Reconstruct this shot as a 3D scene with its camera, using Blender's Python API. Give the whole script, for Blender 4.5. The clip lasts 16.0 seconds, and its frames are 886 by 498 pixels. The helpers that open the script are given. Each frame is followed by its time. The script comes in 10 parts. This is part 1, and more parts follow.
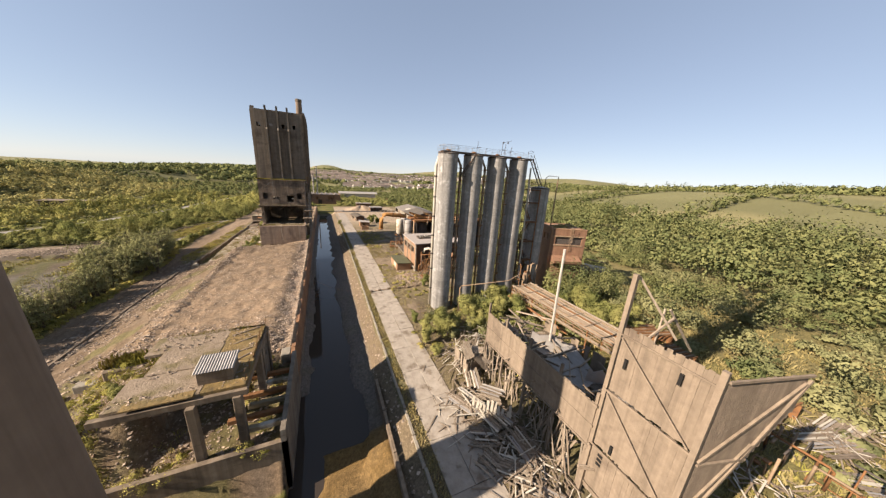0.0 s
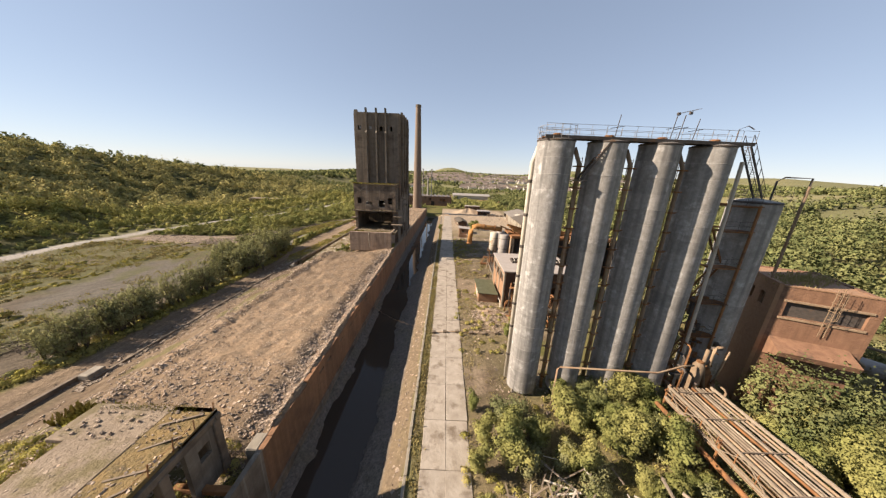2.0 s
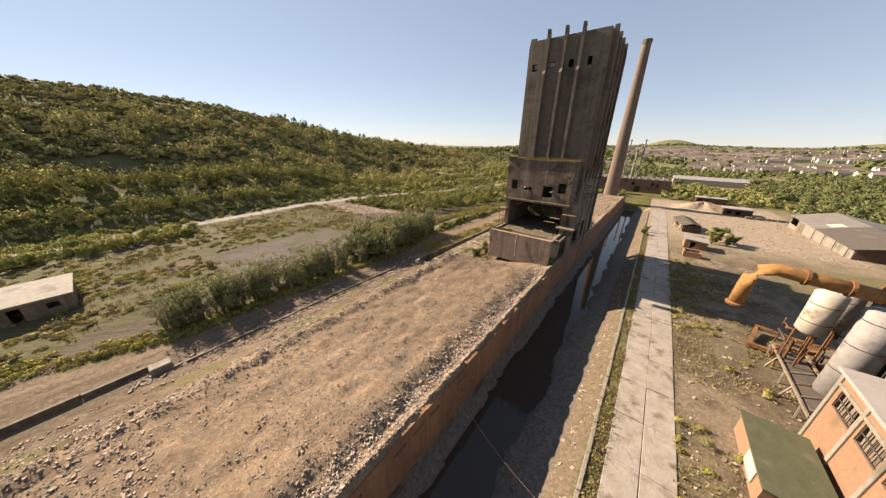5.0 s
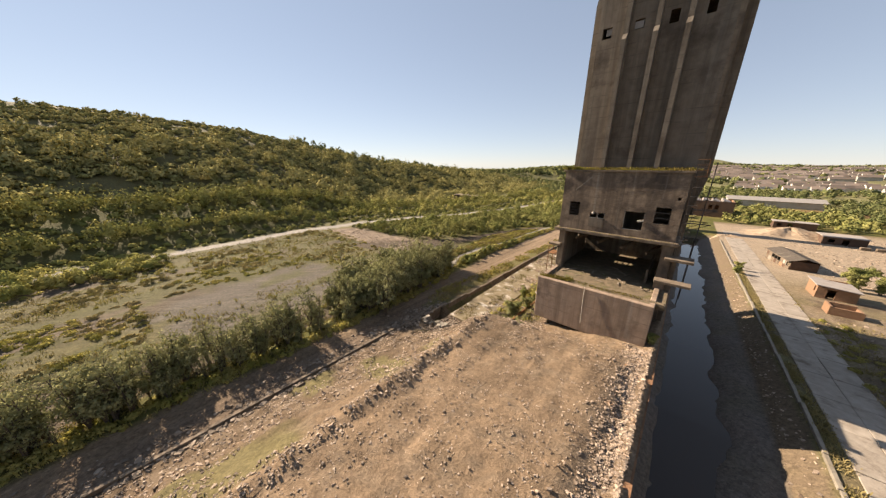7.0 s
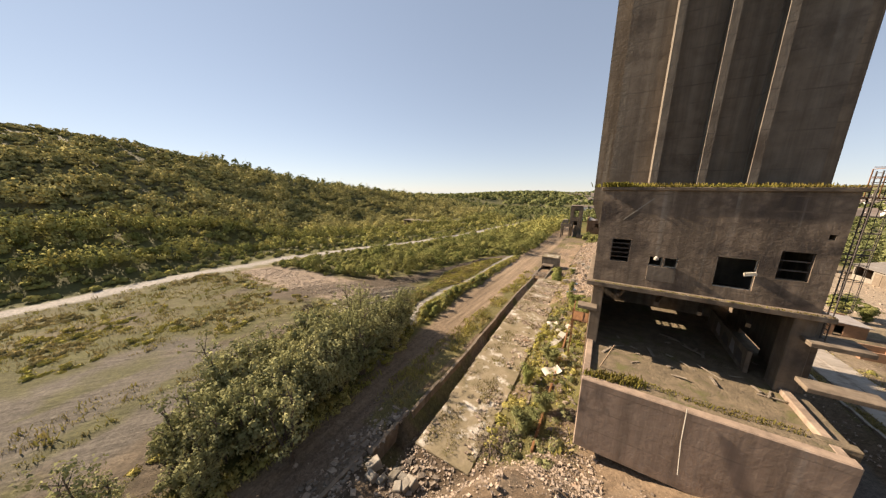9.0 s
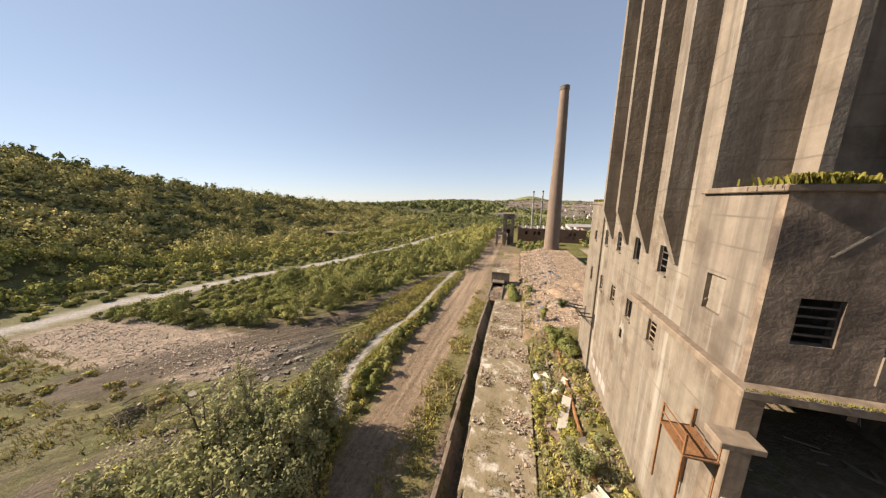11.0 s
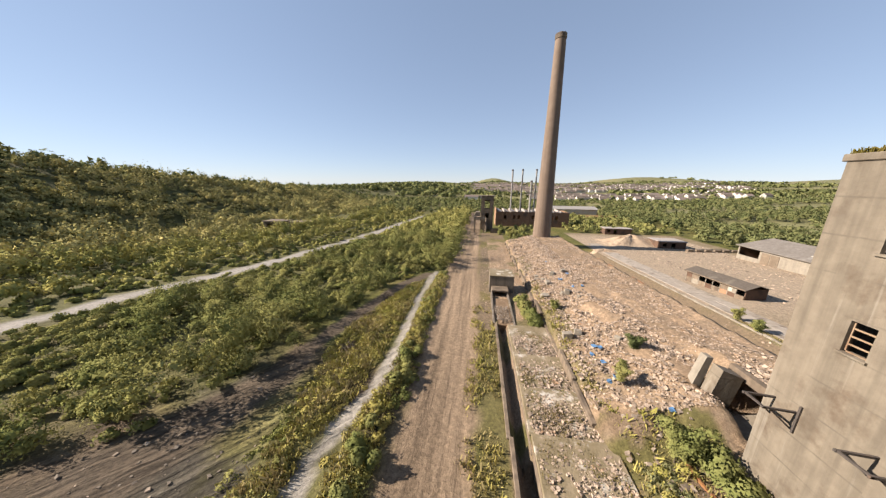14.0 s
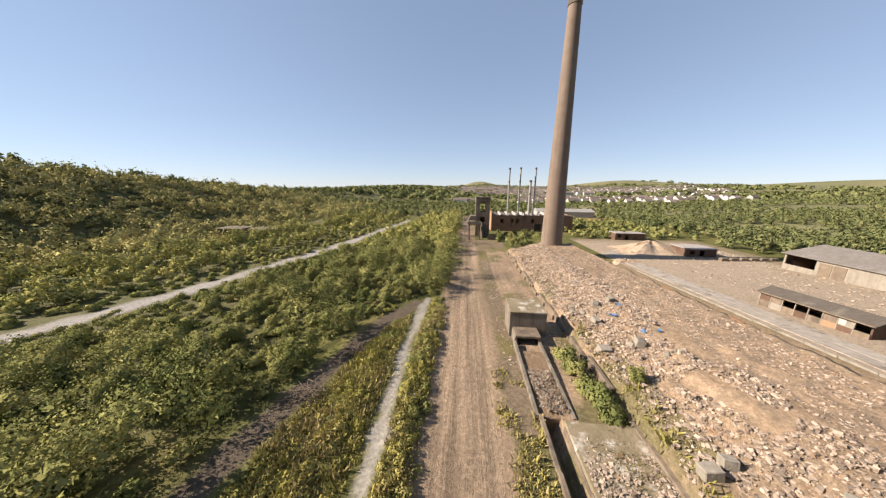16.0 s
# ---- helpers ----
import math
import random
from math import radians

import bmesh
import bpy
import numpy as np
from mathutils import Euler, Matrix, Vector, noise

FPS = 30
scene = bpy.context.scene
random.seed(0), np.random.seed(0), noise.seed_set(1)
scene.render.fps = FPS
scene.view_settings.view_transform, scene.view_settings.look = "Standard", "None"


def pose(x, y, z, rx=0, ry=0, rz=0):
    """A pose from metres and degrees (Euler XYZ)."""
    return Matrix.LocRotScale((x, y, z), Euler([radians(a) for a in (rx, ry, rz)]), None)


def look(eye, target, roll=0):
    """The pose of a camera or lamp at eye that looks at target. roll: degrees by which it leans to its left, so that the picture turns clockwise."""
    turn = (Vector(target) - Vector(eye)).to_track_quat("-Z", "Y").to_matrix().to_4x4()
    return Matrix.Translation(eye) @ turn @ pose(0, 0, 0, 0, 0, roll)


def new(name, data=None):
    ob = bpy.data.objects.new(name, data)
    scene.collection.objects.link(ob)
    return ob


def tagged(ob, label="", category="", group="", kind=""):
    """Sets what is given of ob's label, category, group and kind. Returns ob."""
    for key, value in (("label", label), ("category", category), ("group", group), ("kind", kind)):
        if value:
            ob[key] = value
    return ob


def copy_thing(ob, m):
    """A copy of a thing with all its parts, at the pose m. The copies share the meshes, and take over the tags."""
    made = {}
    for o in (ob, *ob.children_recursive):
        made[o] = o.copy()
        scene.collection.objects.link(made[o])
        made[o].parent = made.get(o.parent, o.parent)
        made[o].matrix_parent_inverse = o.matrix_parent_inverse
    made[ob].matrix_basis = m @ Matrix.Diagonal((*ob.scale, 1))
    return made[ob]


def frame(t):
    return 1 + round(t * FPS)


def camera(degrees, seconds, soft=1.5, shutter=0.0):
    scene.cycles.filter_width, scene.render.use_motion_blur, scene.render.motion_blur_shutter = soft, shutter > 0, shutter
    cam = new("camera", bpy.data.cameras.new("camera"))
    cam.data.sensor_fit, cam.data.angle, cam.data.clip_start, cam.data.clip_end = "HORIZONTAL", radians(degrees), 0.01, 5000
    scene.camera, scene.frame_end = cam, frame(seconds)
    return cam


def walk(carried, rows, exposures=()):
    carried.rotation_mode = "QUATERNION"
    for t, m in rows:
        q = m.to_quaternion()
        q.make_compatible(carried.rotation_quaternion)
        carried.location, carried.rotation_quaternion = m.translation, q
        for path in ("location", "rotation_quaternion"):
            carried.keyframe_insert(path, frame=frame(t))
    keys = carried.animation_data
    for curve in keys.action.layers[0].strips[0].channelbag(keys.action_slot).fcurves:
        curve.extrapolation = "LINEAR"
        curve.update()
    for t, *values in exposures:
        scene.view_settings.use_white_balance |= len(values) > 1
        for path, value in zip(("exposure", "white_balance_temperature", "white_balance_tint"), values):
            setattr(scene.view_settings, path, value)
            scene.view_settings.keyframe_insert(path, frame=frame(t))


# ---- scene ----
cam = camera(117.8, 16.0, soft=1.3)
METRES, EYE, TILT, LEAN, TURN = 140.0, 25.2, 0.0, 0.0, -24.5
ROWS = [
    (0.0, 0.0, 0.0, 0.0, 0.91, -15.37, -3.32),
    (0.5, 0.0094, 0.0319, 0.001, 6.91, -15.74, -3.16),
    (1.0, 0.0148, 0.0654, 0.0021, 12.81, -15.97, -2.95),
    (1.5, 0.0164, 0.0993, 0.0031, 18.88, -16.12, -2.63),
    (2.0, 0.0143, 0.1333, 0.0034, 25.36, -16.34, -2.29),
    (2.5, 0.0077, 0.1661, 0.003, 32.14, -16.77, -2.02),
    (3.0, -0.0037, 0.1984, 0.0027, 39.0, -17.7, -1.65),
    (3.5, -0.02, 0.2284, 0.0019, 45.61, -18.92, -1.42),
    (4.0, -0.04, 0.2558, -0.0005, 51.83, -20.23, -1.15),
    (4.5, -0.0633, 0.2804, -0.0039, 57.51, -21.32, -0.92),
    (5.0, -0.09, 0.3017, -0.0087, 62.36, -21.89, -0.7),
    (7.5, -0.2336, 0.3708, -0.0273, 66.3, -16.25, -0.38),
    (8.0, -0.2627, 0.3822, -0.0293, 63.21, -14.74, -0.41),
    (8.5, -0.2908, 0.3937, -0.0307, 59.57, -13.43, -0.44),
    (9.0, -0.3179, 0.4056, -0.0314, 55.64, -12.43, -0.52),
    (9.5, -0.3435, 0.4181, -0.0318, 51.47, -11.6, -0.63),
    (10.0, -0.3671, 0.4309, -0.0324, 47.33, -10.71, -0.7),
    (12.5, -0.4768, 0.512, -0.036, 33.94, -11.31, -0.72),
    (13.0, -0.4957, 0.5307, -0.0376, 33.26, -12.48, -0.64),
    (13.5, -0.5142, 0.5514, -0.0406, 32.87, -13.43, -0.55),
    (14.0, -0.5326, 0.5738, -0.0446, 32.6, -13.99, -0.47),
    (14.5, -0.5511, 0.5981, -0.049, 32.35, -14.12, -0.4),
    (15.0, -0.5698, 0.6241, -0.0532, 31.92, -13.95, -0.33),
    (15.5, -0.5897, 0.6516, -0.0561, 31.1, -13.6, -0.35),
    (16.0, -0.6106, 0.6802, -0.0572, 29.77, -13.22, -0.37),
]
walk(cam, [(t, pose(0, 0, EYE, TILT, LEAN, TURN) @ pose(METRES * x, METRES * y, METRES * z, 90 + pitch, roll, yaw)) for t, x, y, z, yaw, pitch, roll in ROWS],
     exposures=[(0.0, 1.40, 6400, 15.0), (5.0, 1.44, 6650, 15.0), (9.0, 1.48, 6800, 15.0), (12.5, 1.38, 6050, 14.0), (16.0, 1.36, 6000, 14.0)])

# ---- light: low afternoon sun from the west, clear sky ----
SUN_EL, SUN_AZ = radians(31.0), radians(267.0)   # azimuth clockwise from +y
sky_world = bpy.data.worlds.new("sky")
scene.world = sky_world
sky_world.use_nodes = True
wn = sky_world.node_tree.nodes
bg = wn["Background"]
st = wn.new("ShaderNodeTexSky")
st.sky_type = "NISHITA"
st.sun_disc = False
st.sun_elevation, st.sun_rotation = SUN_EL, SUN_AZ
st.altitude, st.air_density, st.dust_density, st.ozone_density = 100, 0.75, 0.0, 3.5
veil = wn.new("ShaderNodeGamma")   # thin summer veil: evens the sky from zenith to horizon
veil.inputs[1].default_value = 0.47
sky_world.node_tree.links.new(st.outputs[0], veil.inputs[0])
pale = wn.new("ShaderNodeHueSaturation")
pale.inputs["Saturation"].default_value = 0.95
sky_world.node_tree.links.new(veil.outputs[0], pale.inputs["Color"])
sky_world.node_tree.links.new(pale.outputs[0], bg.inputs[0])
bg.inputs[1].default_value = 0.125
sun = new("sun", bpy.data.lights.new("sun", "SUN"))
sun.data.energy, sun.data.angle, sun.data.color = 5.0, radians(0.6), (1.0, 0.86, 0.67)
to_sun = Vector((math.sin(SUN_AZ) * math.cos(SUN_EL), math.cos(SUN_AZ) * math.cos(SUN_EL), math.sin(SUN_EL)))
sun.matrix_world = look(to_sun * 200, (0, 0, 0))

# ---- materials ----
def mat(name, c1, c2=None, scale=2.0, stain=None, stain_scale=0.25, stain_at=0.55, streak=0.0, rough=0.85, metal=0.0, bump=0.3,
        vary=0.0, island=0.0, lifts=0.0, spec=0.3, lime=0.0):
    """Two-scale surface: grain c1..c2, large stains, optional upright streaks, pour lines every `lifts` metres, per-piece variation."""
    m = bpy.data.materials.new(name)
    m.use_nodes = True
    nt = m.node_tree
    nd, ln = nt.nodes, nt.links
    bs = nd["Principled BSDF"]
    bs.inputs["Roughness"].default_value = rough
    bs.inputs["Metallic"].default_value = metal
    bs.inputs["Specular IOR Level"].default_value = spec
    geo = nd.new("ShaderNodeNewGeometry")

    def noise_tex(sc, detail=5.0, stretch=None):
        t = nd.new("ShaderNodeTexNoise")
        t.inputs["Scale"].default_value = sc
        t.inputs["Detail"].default_value = detail
        t.inputs["Roughness"].default_value = 0.62
        if stretch:
            mp = nd.new("ShaderNodeMapping")
            mp.inputs["Scale"].default_value = stretch
            ln.new(geo.outputs["Position"], mp.inputs[0])
            ln.new(mp.outputs[0], t.inputs["Vector"])
        else:
            ln.new(geo.outputs["Position"], t.inputs["Vector"])
        return t

    def mix(fac, a, b, mode="MIX"):
        x = nd.new("ShaderNodeMix")
        x.data_type, x.blend_type = "RGBA", mode
        for sock, v in ((x.inputs[0], fac), (x.inputs[6], a), (x.inputs[7], b)):
            if isinstance(v, (int, float)):
                sock.default_value = v
            elif isinstance(v, tuple):
                sock.default_value = (*v, 1.0)
            else:
                ln.new(v, sock)
        return x.outputs[2]

    def ramp(src, lo, hi):
        r = nd.new("ShaderNodeMapRange")
        r.inputs["From Min"].default_value, r.inputs["From Max"].default_value = lo, hi
        ln.new(src, r.inputs["Value"])
        return r.outputs[0]

    fine = noise_tex(scale)
    col = mix(ramp(fine.outputs[0], 0.3, 0.7), c1, c2 if c2 else tuple(0.72 * v for v in c1))
    if stain:
        big = noise_tex(stain_scale, 6.0)
        col = mix(ramp(big.outputs[0], stain_at, stain_at + 0.13), col, stain)
    if streak:
        sk = noise_tex(1.0, 4.0, (1.6, 1.6, 0.07))
        dark = ramp(sk.outputs[0], 0.42, 0.66)
        mu = nd.new("ShaderNodeMath")
        mu.operation = "MULTIPLY"
        mu.inputs[1].default_value = streak
        ln.new(dark, mu.inputs[0])
        col = mix(mu.outputs[0], col, tuple(0.35 * v for v in c1))
    if lime:
        lk = noise_tex(1.0, 5.0, (1.1, 1.1, 0.05))
        mu = nd.new("ShaderNodeMath")
        mu.operation = "MULTIPLY"
        mu.inputs[1].default_value = lime
        ln.new(ramp(lk.outputs[0], 0.56, 0.70), mu.inputs[0])
        col = mix(mu.outputs[0], col, (0.40, 0.37, 0.31))
    if lifts:
        sep = nd.new("ShaderNodeSeparateXYZ")
        ln.new(geo.outputs["Position"], sep.inputs[0])
        wob = nd.new("ShaderNodeMath")
        wob.operation = "MULTIPLY_ADD"
        wob.inputs[1].default_value = 0.10
        ln.new(fine.outputs[0], wob.inputs[0])
        ln.new(sep.outputs[2], wob.inputs[2])
        mo = nd.new("ShaderNodeMath")
        mo.operation = "PINGPONG"
        mo.inputs[1].default_value = lifts / 2
        ln.new(wob.outputs[0], mo.inputs[0])
        worn = noise_tex(0.5, 3.0)
        thin = nd.new("ShaderNodeMath")
        thin.operation = "MULTIPLY"
        ln.new(ramp(mo.outputs[0], 0.07, 0.0), thin.inputs[0])
        ln.new(ramp(worn.outputs[0], 0.40, 0.62), thin.inputs[1])
        col = mix(thin.outputs[0], col, tuple(0.5 * v for v in c1))
    if vary or island:
        hv = nd.new("ShaderNodeHueSaturation")
        if island:
            src = geo.outputs["Random Per Island"]
            amount = island
        else:
            oi = nd.new("ShaderNodeObjectInfo")
            src = oi.outputs["Random"]
            amount = vary
        r = nd.new("ShaderNodeMapRange")
        r.inputs["To Min"].default_value, r.inputs["To Max"].default_value = 1 - amount, 1 + amount
        ln.new(src, r.inputs["Value"])
        ln.new(r.outputs[0], hv.inputs["Value"])
        ln.new(col, hv.inputs["Color"])
        col = hv.outputs[0]
    ln.new(col, bs.inputs["Base Color"])
    if bump:
        f2 = noise_tex(scale * 4, 4.0)
        ad = nd.new("ShaderNodeMath")
        ln.new(f2.outputs[0], ad.inputs[0])
        ln.new(fine.outputs[0], ad.inputs[1])
        bp = nd.new("ShaderNodeBump")
        bp.inputs["Strength"].default_value = bump
        bp.inputs["Distance"].default_value = 0.12
        ln.new(ad.outputs[0], bp.inputs["Height"])
        ln.new(bp.outputs[0], bs.inputs["Normal"])
    return m


def leaf_mat(name, c1, c2, vary=0.11):
    """Foliage: diffuse with some light passing through, each leaf clump a little different."""
    m = bpy.data.materials.new(name)
    m.use_nodes = True
    nd, ln = m.node_tree.nodes, m.node_tree.links
    nd.remove(nd["Principled BSDF"])
    geo = nd.new("ShaderNodeNewGeometry")
    big = nd.new("ShaderNodeTexNoise")
    big.inputs["Scale"].default_value = 0.22
    big.inputs["Detail"].default_value = 4.0
    ln.new(geo.outputs["Position"], big.inputs["Vector"])
    rg = nd.new("ShaderNodeMapRange")
    rg.inputs["From Min"].default_value, rg.inputs["From Max"].default_value = 0.38, 0.62
    ln.new(big.outputs[0], rg.inputs["Value"])
    x = nd.new("ShaderNodeMix")
    x.data_type = "RGBA"
    x.inputs[6].default_value, x.inputs[7].default_value = (*c1, 1), (*c2, 1)
    ln.new(rg.outputs[0], x.inputs[0])
    hv = nd.new("ShaderNodeHueSaturation")
    r = nd.new("ShaderNodeMapRange")
    r.inputs["To Min"].default_value, r.inputs["To Max"].default_value = 1 - vary, 1 + vary
    ln.new(geo.outputs["Random Per Island"], r.inputs["Value"])
    ln.new(r.outputs[0], hv.inputs["Value"])
    ln.new(x.outputs[2], hv.inputs["Color"])
    d = nd.new("ShaderNodeBsdfDiffuse")
    tr = nd.new("ShaderNodeBsdfTranslucent")
    ln.new(hv.outputs[0], d.inputs[0])
    ln.new(hv.outputs[0], tr.inputs[0])
    ms = nd.new("ShaderNodeMixShader")
    ms.inputs[0].default_value = 0.14
    ln.new(d.outputs[0], ms.inputs[1])
    ln.new(tr.outputs[0], ms.inputs[2])
    ln.new(ms.outputs[0], nd["Material Output"].inputs[0])
    return m


CONCRETE = mat("weathered_concrete", (0.205, 0.170, 0.130), (0.142, 0.115, 0.086), 0.9, (0.098, 0.075, 0.054), 0.22, 0.54, streak=0.6, lifts=1.25, bump=0.18, lime=0.45)
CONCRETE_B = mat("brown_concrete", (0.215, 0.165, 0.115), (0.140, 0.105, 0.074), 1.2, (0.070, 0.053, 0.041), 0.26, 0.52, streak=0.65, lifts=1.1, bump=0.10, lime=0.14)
ANNEXE = mat("stained_front_concrete", (0.270, 0.205, 0.146), (0.120, 0.090, 0.064), 1.5, (0.060, 0.046, 0.037), 0.34, 0.50, streak=0.8, lifts=0.9, bump=0.25, lime=0.3)
PLINTH = mat("brown_stained_concrete", (0.345, 0.255, 0.185), (0.245, 0.176, 0.126), 0.8, (0.135, 0.098, 0.074), 0.30, 0.54, streak=0.6, lifts=1.6, bump=0.12, lime=0.2)
# Darker copy: carries the tower's south shade in its colour; also dark slabs.
CONCRETE_DK = mat("dark_and_shaded_concrete", (0.190, 0.155, 0.118), (0.130, 0.104, 0.078), 1.0, (0.075, 0.058, 0.044), 0.22, 0.55, streak=0.6, lifts=1.25, bump=0.10, lime=0.10)
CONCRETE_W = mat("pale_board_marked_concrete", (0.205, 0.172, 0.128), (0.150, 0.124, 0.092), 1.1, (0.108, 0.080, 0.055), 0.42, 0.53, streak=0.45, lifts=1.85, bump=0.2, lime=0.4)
CONCRETE_L = mat("pale_concrete", (0.280, 0.245, 0.196), (0.210, 0.182, 0.140), 1.5, (0.140, 0.119, 0.084), 0.3, 0.56, streak=0.35, bump=0.4)
SLAB = mat("road_slab", (0.330, 0.288, 0.238), (0.225, 0.188, 0.148), 0.9, (0.140, 0.108, 0.078), 0.5, 0.54, bump=0.3, vary=0.05)
HALL_FLOOR = mat("dirty_hall_floor", (0.185, 0.140, 0.088), (0.085, 0.066, 0.042), 1.4, (0.110, 0.100, 0.040), 0.7, 0.54, bump=0.5)
MOSS_SLAB = mat("mossy_slab", (0.230, 0.182, 0.118), (0.140, 0.112, 0.060), 0.7, (0.450, 0.410, 0.350), 0.6, 0.54, bump=0.5)
CHIMNEY = mat("chimney_concrete", (0.193, 0.143, 0.105), (0.158, 0.115, 0.084), 0.5, (0.140, 0.098, 0.070), 0.07, 0.56, streak=0.30, bump=0.2)
BRICK_O = mat("orange_brick", (0.272, 0.146, 0.076), (0.200, 0.105, 0.055), 2.5, (0.154, 0.084, 0.049), 0.35, 0.56, streak=0.4, bump=0.3, vary=0.12)
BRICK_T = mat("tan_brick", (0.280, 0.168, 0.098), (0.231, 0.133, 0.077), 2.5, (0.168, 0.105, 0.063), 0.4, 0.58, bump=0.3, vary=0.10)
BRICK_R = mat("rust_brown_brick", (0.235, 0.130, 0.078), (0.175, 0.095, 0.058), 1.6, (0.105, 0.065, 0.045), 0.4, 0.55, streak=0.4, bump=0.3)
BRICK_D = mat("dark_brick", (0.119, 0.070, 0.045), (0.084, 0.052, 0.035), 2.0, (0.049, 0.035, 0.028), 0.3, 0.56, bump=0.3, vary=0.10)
STEEL = mat("grey_silo_steel", (0.325, 0.310, 0.290), (0.205, 0.192, 0.175), 2.4, (0.46, 0.445, 0.42), 0.9, 0.56, streak=0.8, rough=0.8, metal=0.0, bump=0.12, spec=0.15, vary=0.08)
# Steel of the other silos and all seams, slightly lighter than STEEL.
STEEL_D = mat("streaked_silo_steel", (0.350, 0.332, 0.306), (0.225, 0.208, 0.186), 2.4, (0.47, 0.45, 0.42), 0.9, 0.56, streak=0.65, rough=0.75, metal=0.0, bump=0.12, spec=0.2, vary=0.12)
DARK_STEEL = mat("dark_steel", (0.085, 0.07, 0.06), (0.05, 0.042, 0.036), 3.0, (0.13, 0.075, 0.04), 0.8, 0.58, rough=0.7, bump=0.2)
RUST = mat("rusty_steel", (0.224, 0.108, 0.041), (0.147, 0.066, 0.027), 2.2, (0.091, 0.049, 0.028), 0.7, 0.55, rough=0.85, bump=0.4, vary=0.18)
OCHRE = mat("orange_rust", (0.330, 0.170, 0.052), (0.225, 0.108, 0.036), 1.6, (0.120, 0.060, 0.030), 0.6, 0.56, rough=0.85, bump=0.4, vary=0.15)
RUST_L = mat("pale_rusty_pipe", (0.250, 0.182, 0.118), (0.185, 0.126, 0.078), 1.8, (0.168, 0.091, 0.049), 0.6, 0.55, rough=0.75, bump=0.25, vary=0.2)
WHITE = mat("flaking_white_paint", (0.462, 0.420, 0.350), (0.378, 0.336, 0.266), 1.4, (0.238, 0.154, 0.084), 0.6, 0.60, rough=0.6, bump=0.2)
TIMBER = mat("grey_brown_boards", (0.232, 0.180, 0.130), (0.172, 0.132, 0.095), 2.2, (0.125, 0.094, 0.068), 0.4, 0.57, streak=0.45, bump=0.3, vary=0.07)
TIMBER_L = mat("bleached_timber", (0.280, 0.231, 0.175), (0.189, 0.147, 0.105), 4.0, (0.168, 0.126, 0.091), 0.8, 0.58, bump=0.4, vary=0.28)
SHEET = mat("grey_roof_sheet", (0.294, 0.273, 0.252), (0.231, 0.210, 0.189), 1.5, (0.140, 0.119, 0.098), 0.5, 0.57, rough=0.8, bump=0.25, vary=0.15)
ROOF_D = mat("dark_roof_sheet", (0.105, 0.087, 0.070), (0.077, 0.063, 0.049), 1.5, (0.147, 0.126, 0.098), 0.4, 0.58, rough=0.85, bump=0.25)
ROOF_FELT = mat("pale_felt_roof", (0.315, 0.280, 0.252), (0.266, 0.231, 0.203), 0.9, (0.140, 0.112, 0.091), 0.4, 0.62, rough=0.9, bump=0.2)
ROOF_G = mat("patched_asbestos_roof", (0.203, 0.178, 0.154), (0.150, 0.130, 0.108), 0.5, (0.294, 0.269, 0.238), 0.35, 0.58, rough=0.9, bump=0.25, streak=0.4)
GREEN_P = mat("green_felt", (0.091, 0.095, 0.052), (0.070, 0.070, 0.038), 1.0, (0.126, 0.112, 0.070), 0.6, 0.58, bump=0.2)
STONE = mat("broken_brick_rubble", (0.335, 0.268, 0.208), (0.265, 0.196, 0.138), 3.0, (0.250, 0.145, 0.075), 0.9, 0.58, bump=0.4, island=0.50)
STONE_G = mat("grey_rubble", (0.238, 0.189, 0.140), (0.161, 0.126, 0.095), 3.0, (0.294, 0.245, 0.189), 0.9, 0.56, bump=0.4, island=0.45)
# Flat black: painted shade of holes, also worn lettering and a far door.
BLACK = mat("flat_black", (0.012, 0.011, 0.010), (0.008, 0.007, 0.006), 2.0, bump=0.0)
BARK = mat("bark", (0.112, 0.084, 0.059), (0.063, 0.049, 0.035), 6.0, bump=0.5)
TWIG = mat("dry_branches", (0.154, 0.115, 0.081), (0.091, 0.070, 0.049), 5.0, bump=0.3, island=0.3)
BLUE = mat("blue_plastic", (0.070, 0.154, 0.294), (0.112, 0.210, 0.350), 4.0, rough=0.5, bump=0.4)
PAPER = mat("pale_litter", (0.434, 0.406, 0.364), (0.336, 0.301, 0.259), 4.0, bump=0.3, island=0.3)
TOWN_WALL = mat("town_render", (0.60, 0.57, 0.51), (0.42, 0.38, 0.32), 0.3, bump=0.0, island=0.40)
TOWN_ROOF = mat("town_slate", (0.165, 0.120, 0.092), (0.125, 0.108, 0.095), 0.3, bump=0.0, island=0.45)
LEAF = leaf_mat("willow_leaves", (0.148, 0.160, 0.052), (0.262, 0.244, 0.086))
LEAF_V = leaf_mat("golden_willow_leaves", (0.205, 0.210, 0.064), (0.345, 0.308, 0.104))
# Hill bracken leaves, lightened: the haze over the slope is put into the colour.
LEAF_H = leaf_mat("hazy_bracken_leaves", (0.235, 0.222, 0.084), (0.385, 0.330, 0.135))
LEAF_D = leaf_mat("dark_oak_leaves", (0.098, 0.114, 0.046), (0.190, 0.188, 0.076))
LEAF_G = leaf_mat("grey_sallow_leaves", (0.138, 0.146, 0.066), (0.238, 0.226, 0.106))
LEAF_S = leaf_mat("silvery_sallow_leaves", (0.185, 0.186, 0.082), (0.295, 0.280, 0.130))
GRASS = leaf_mat("grass_blades", (0.250, 0.232, 0.058), (0.350, 0.298, 0.098))
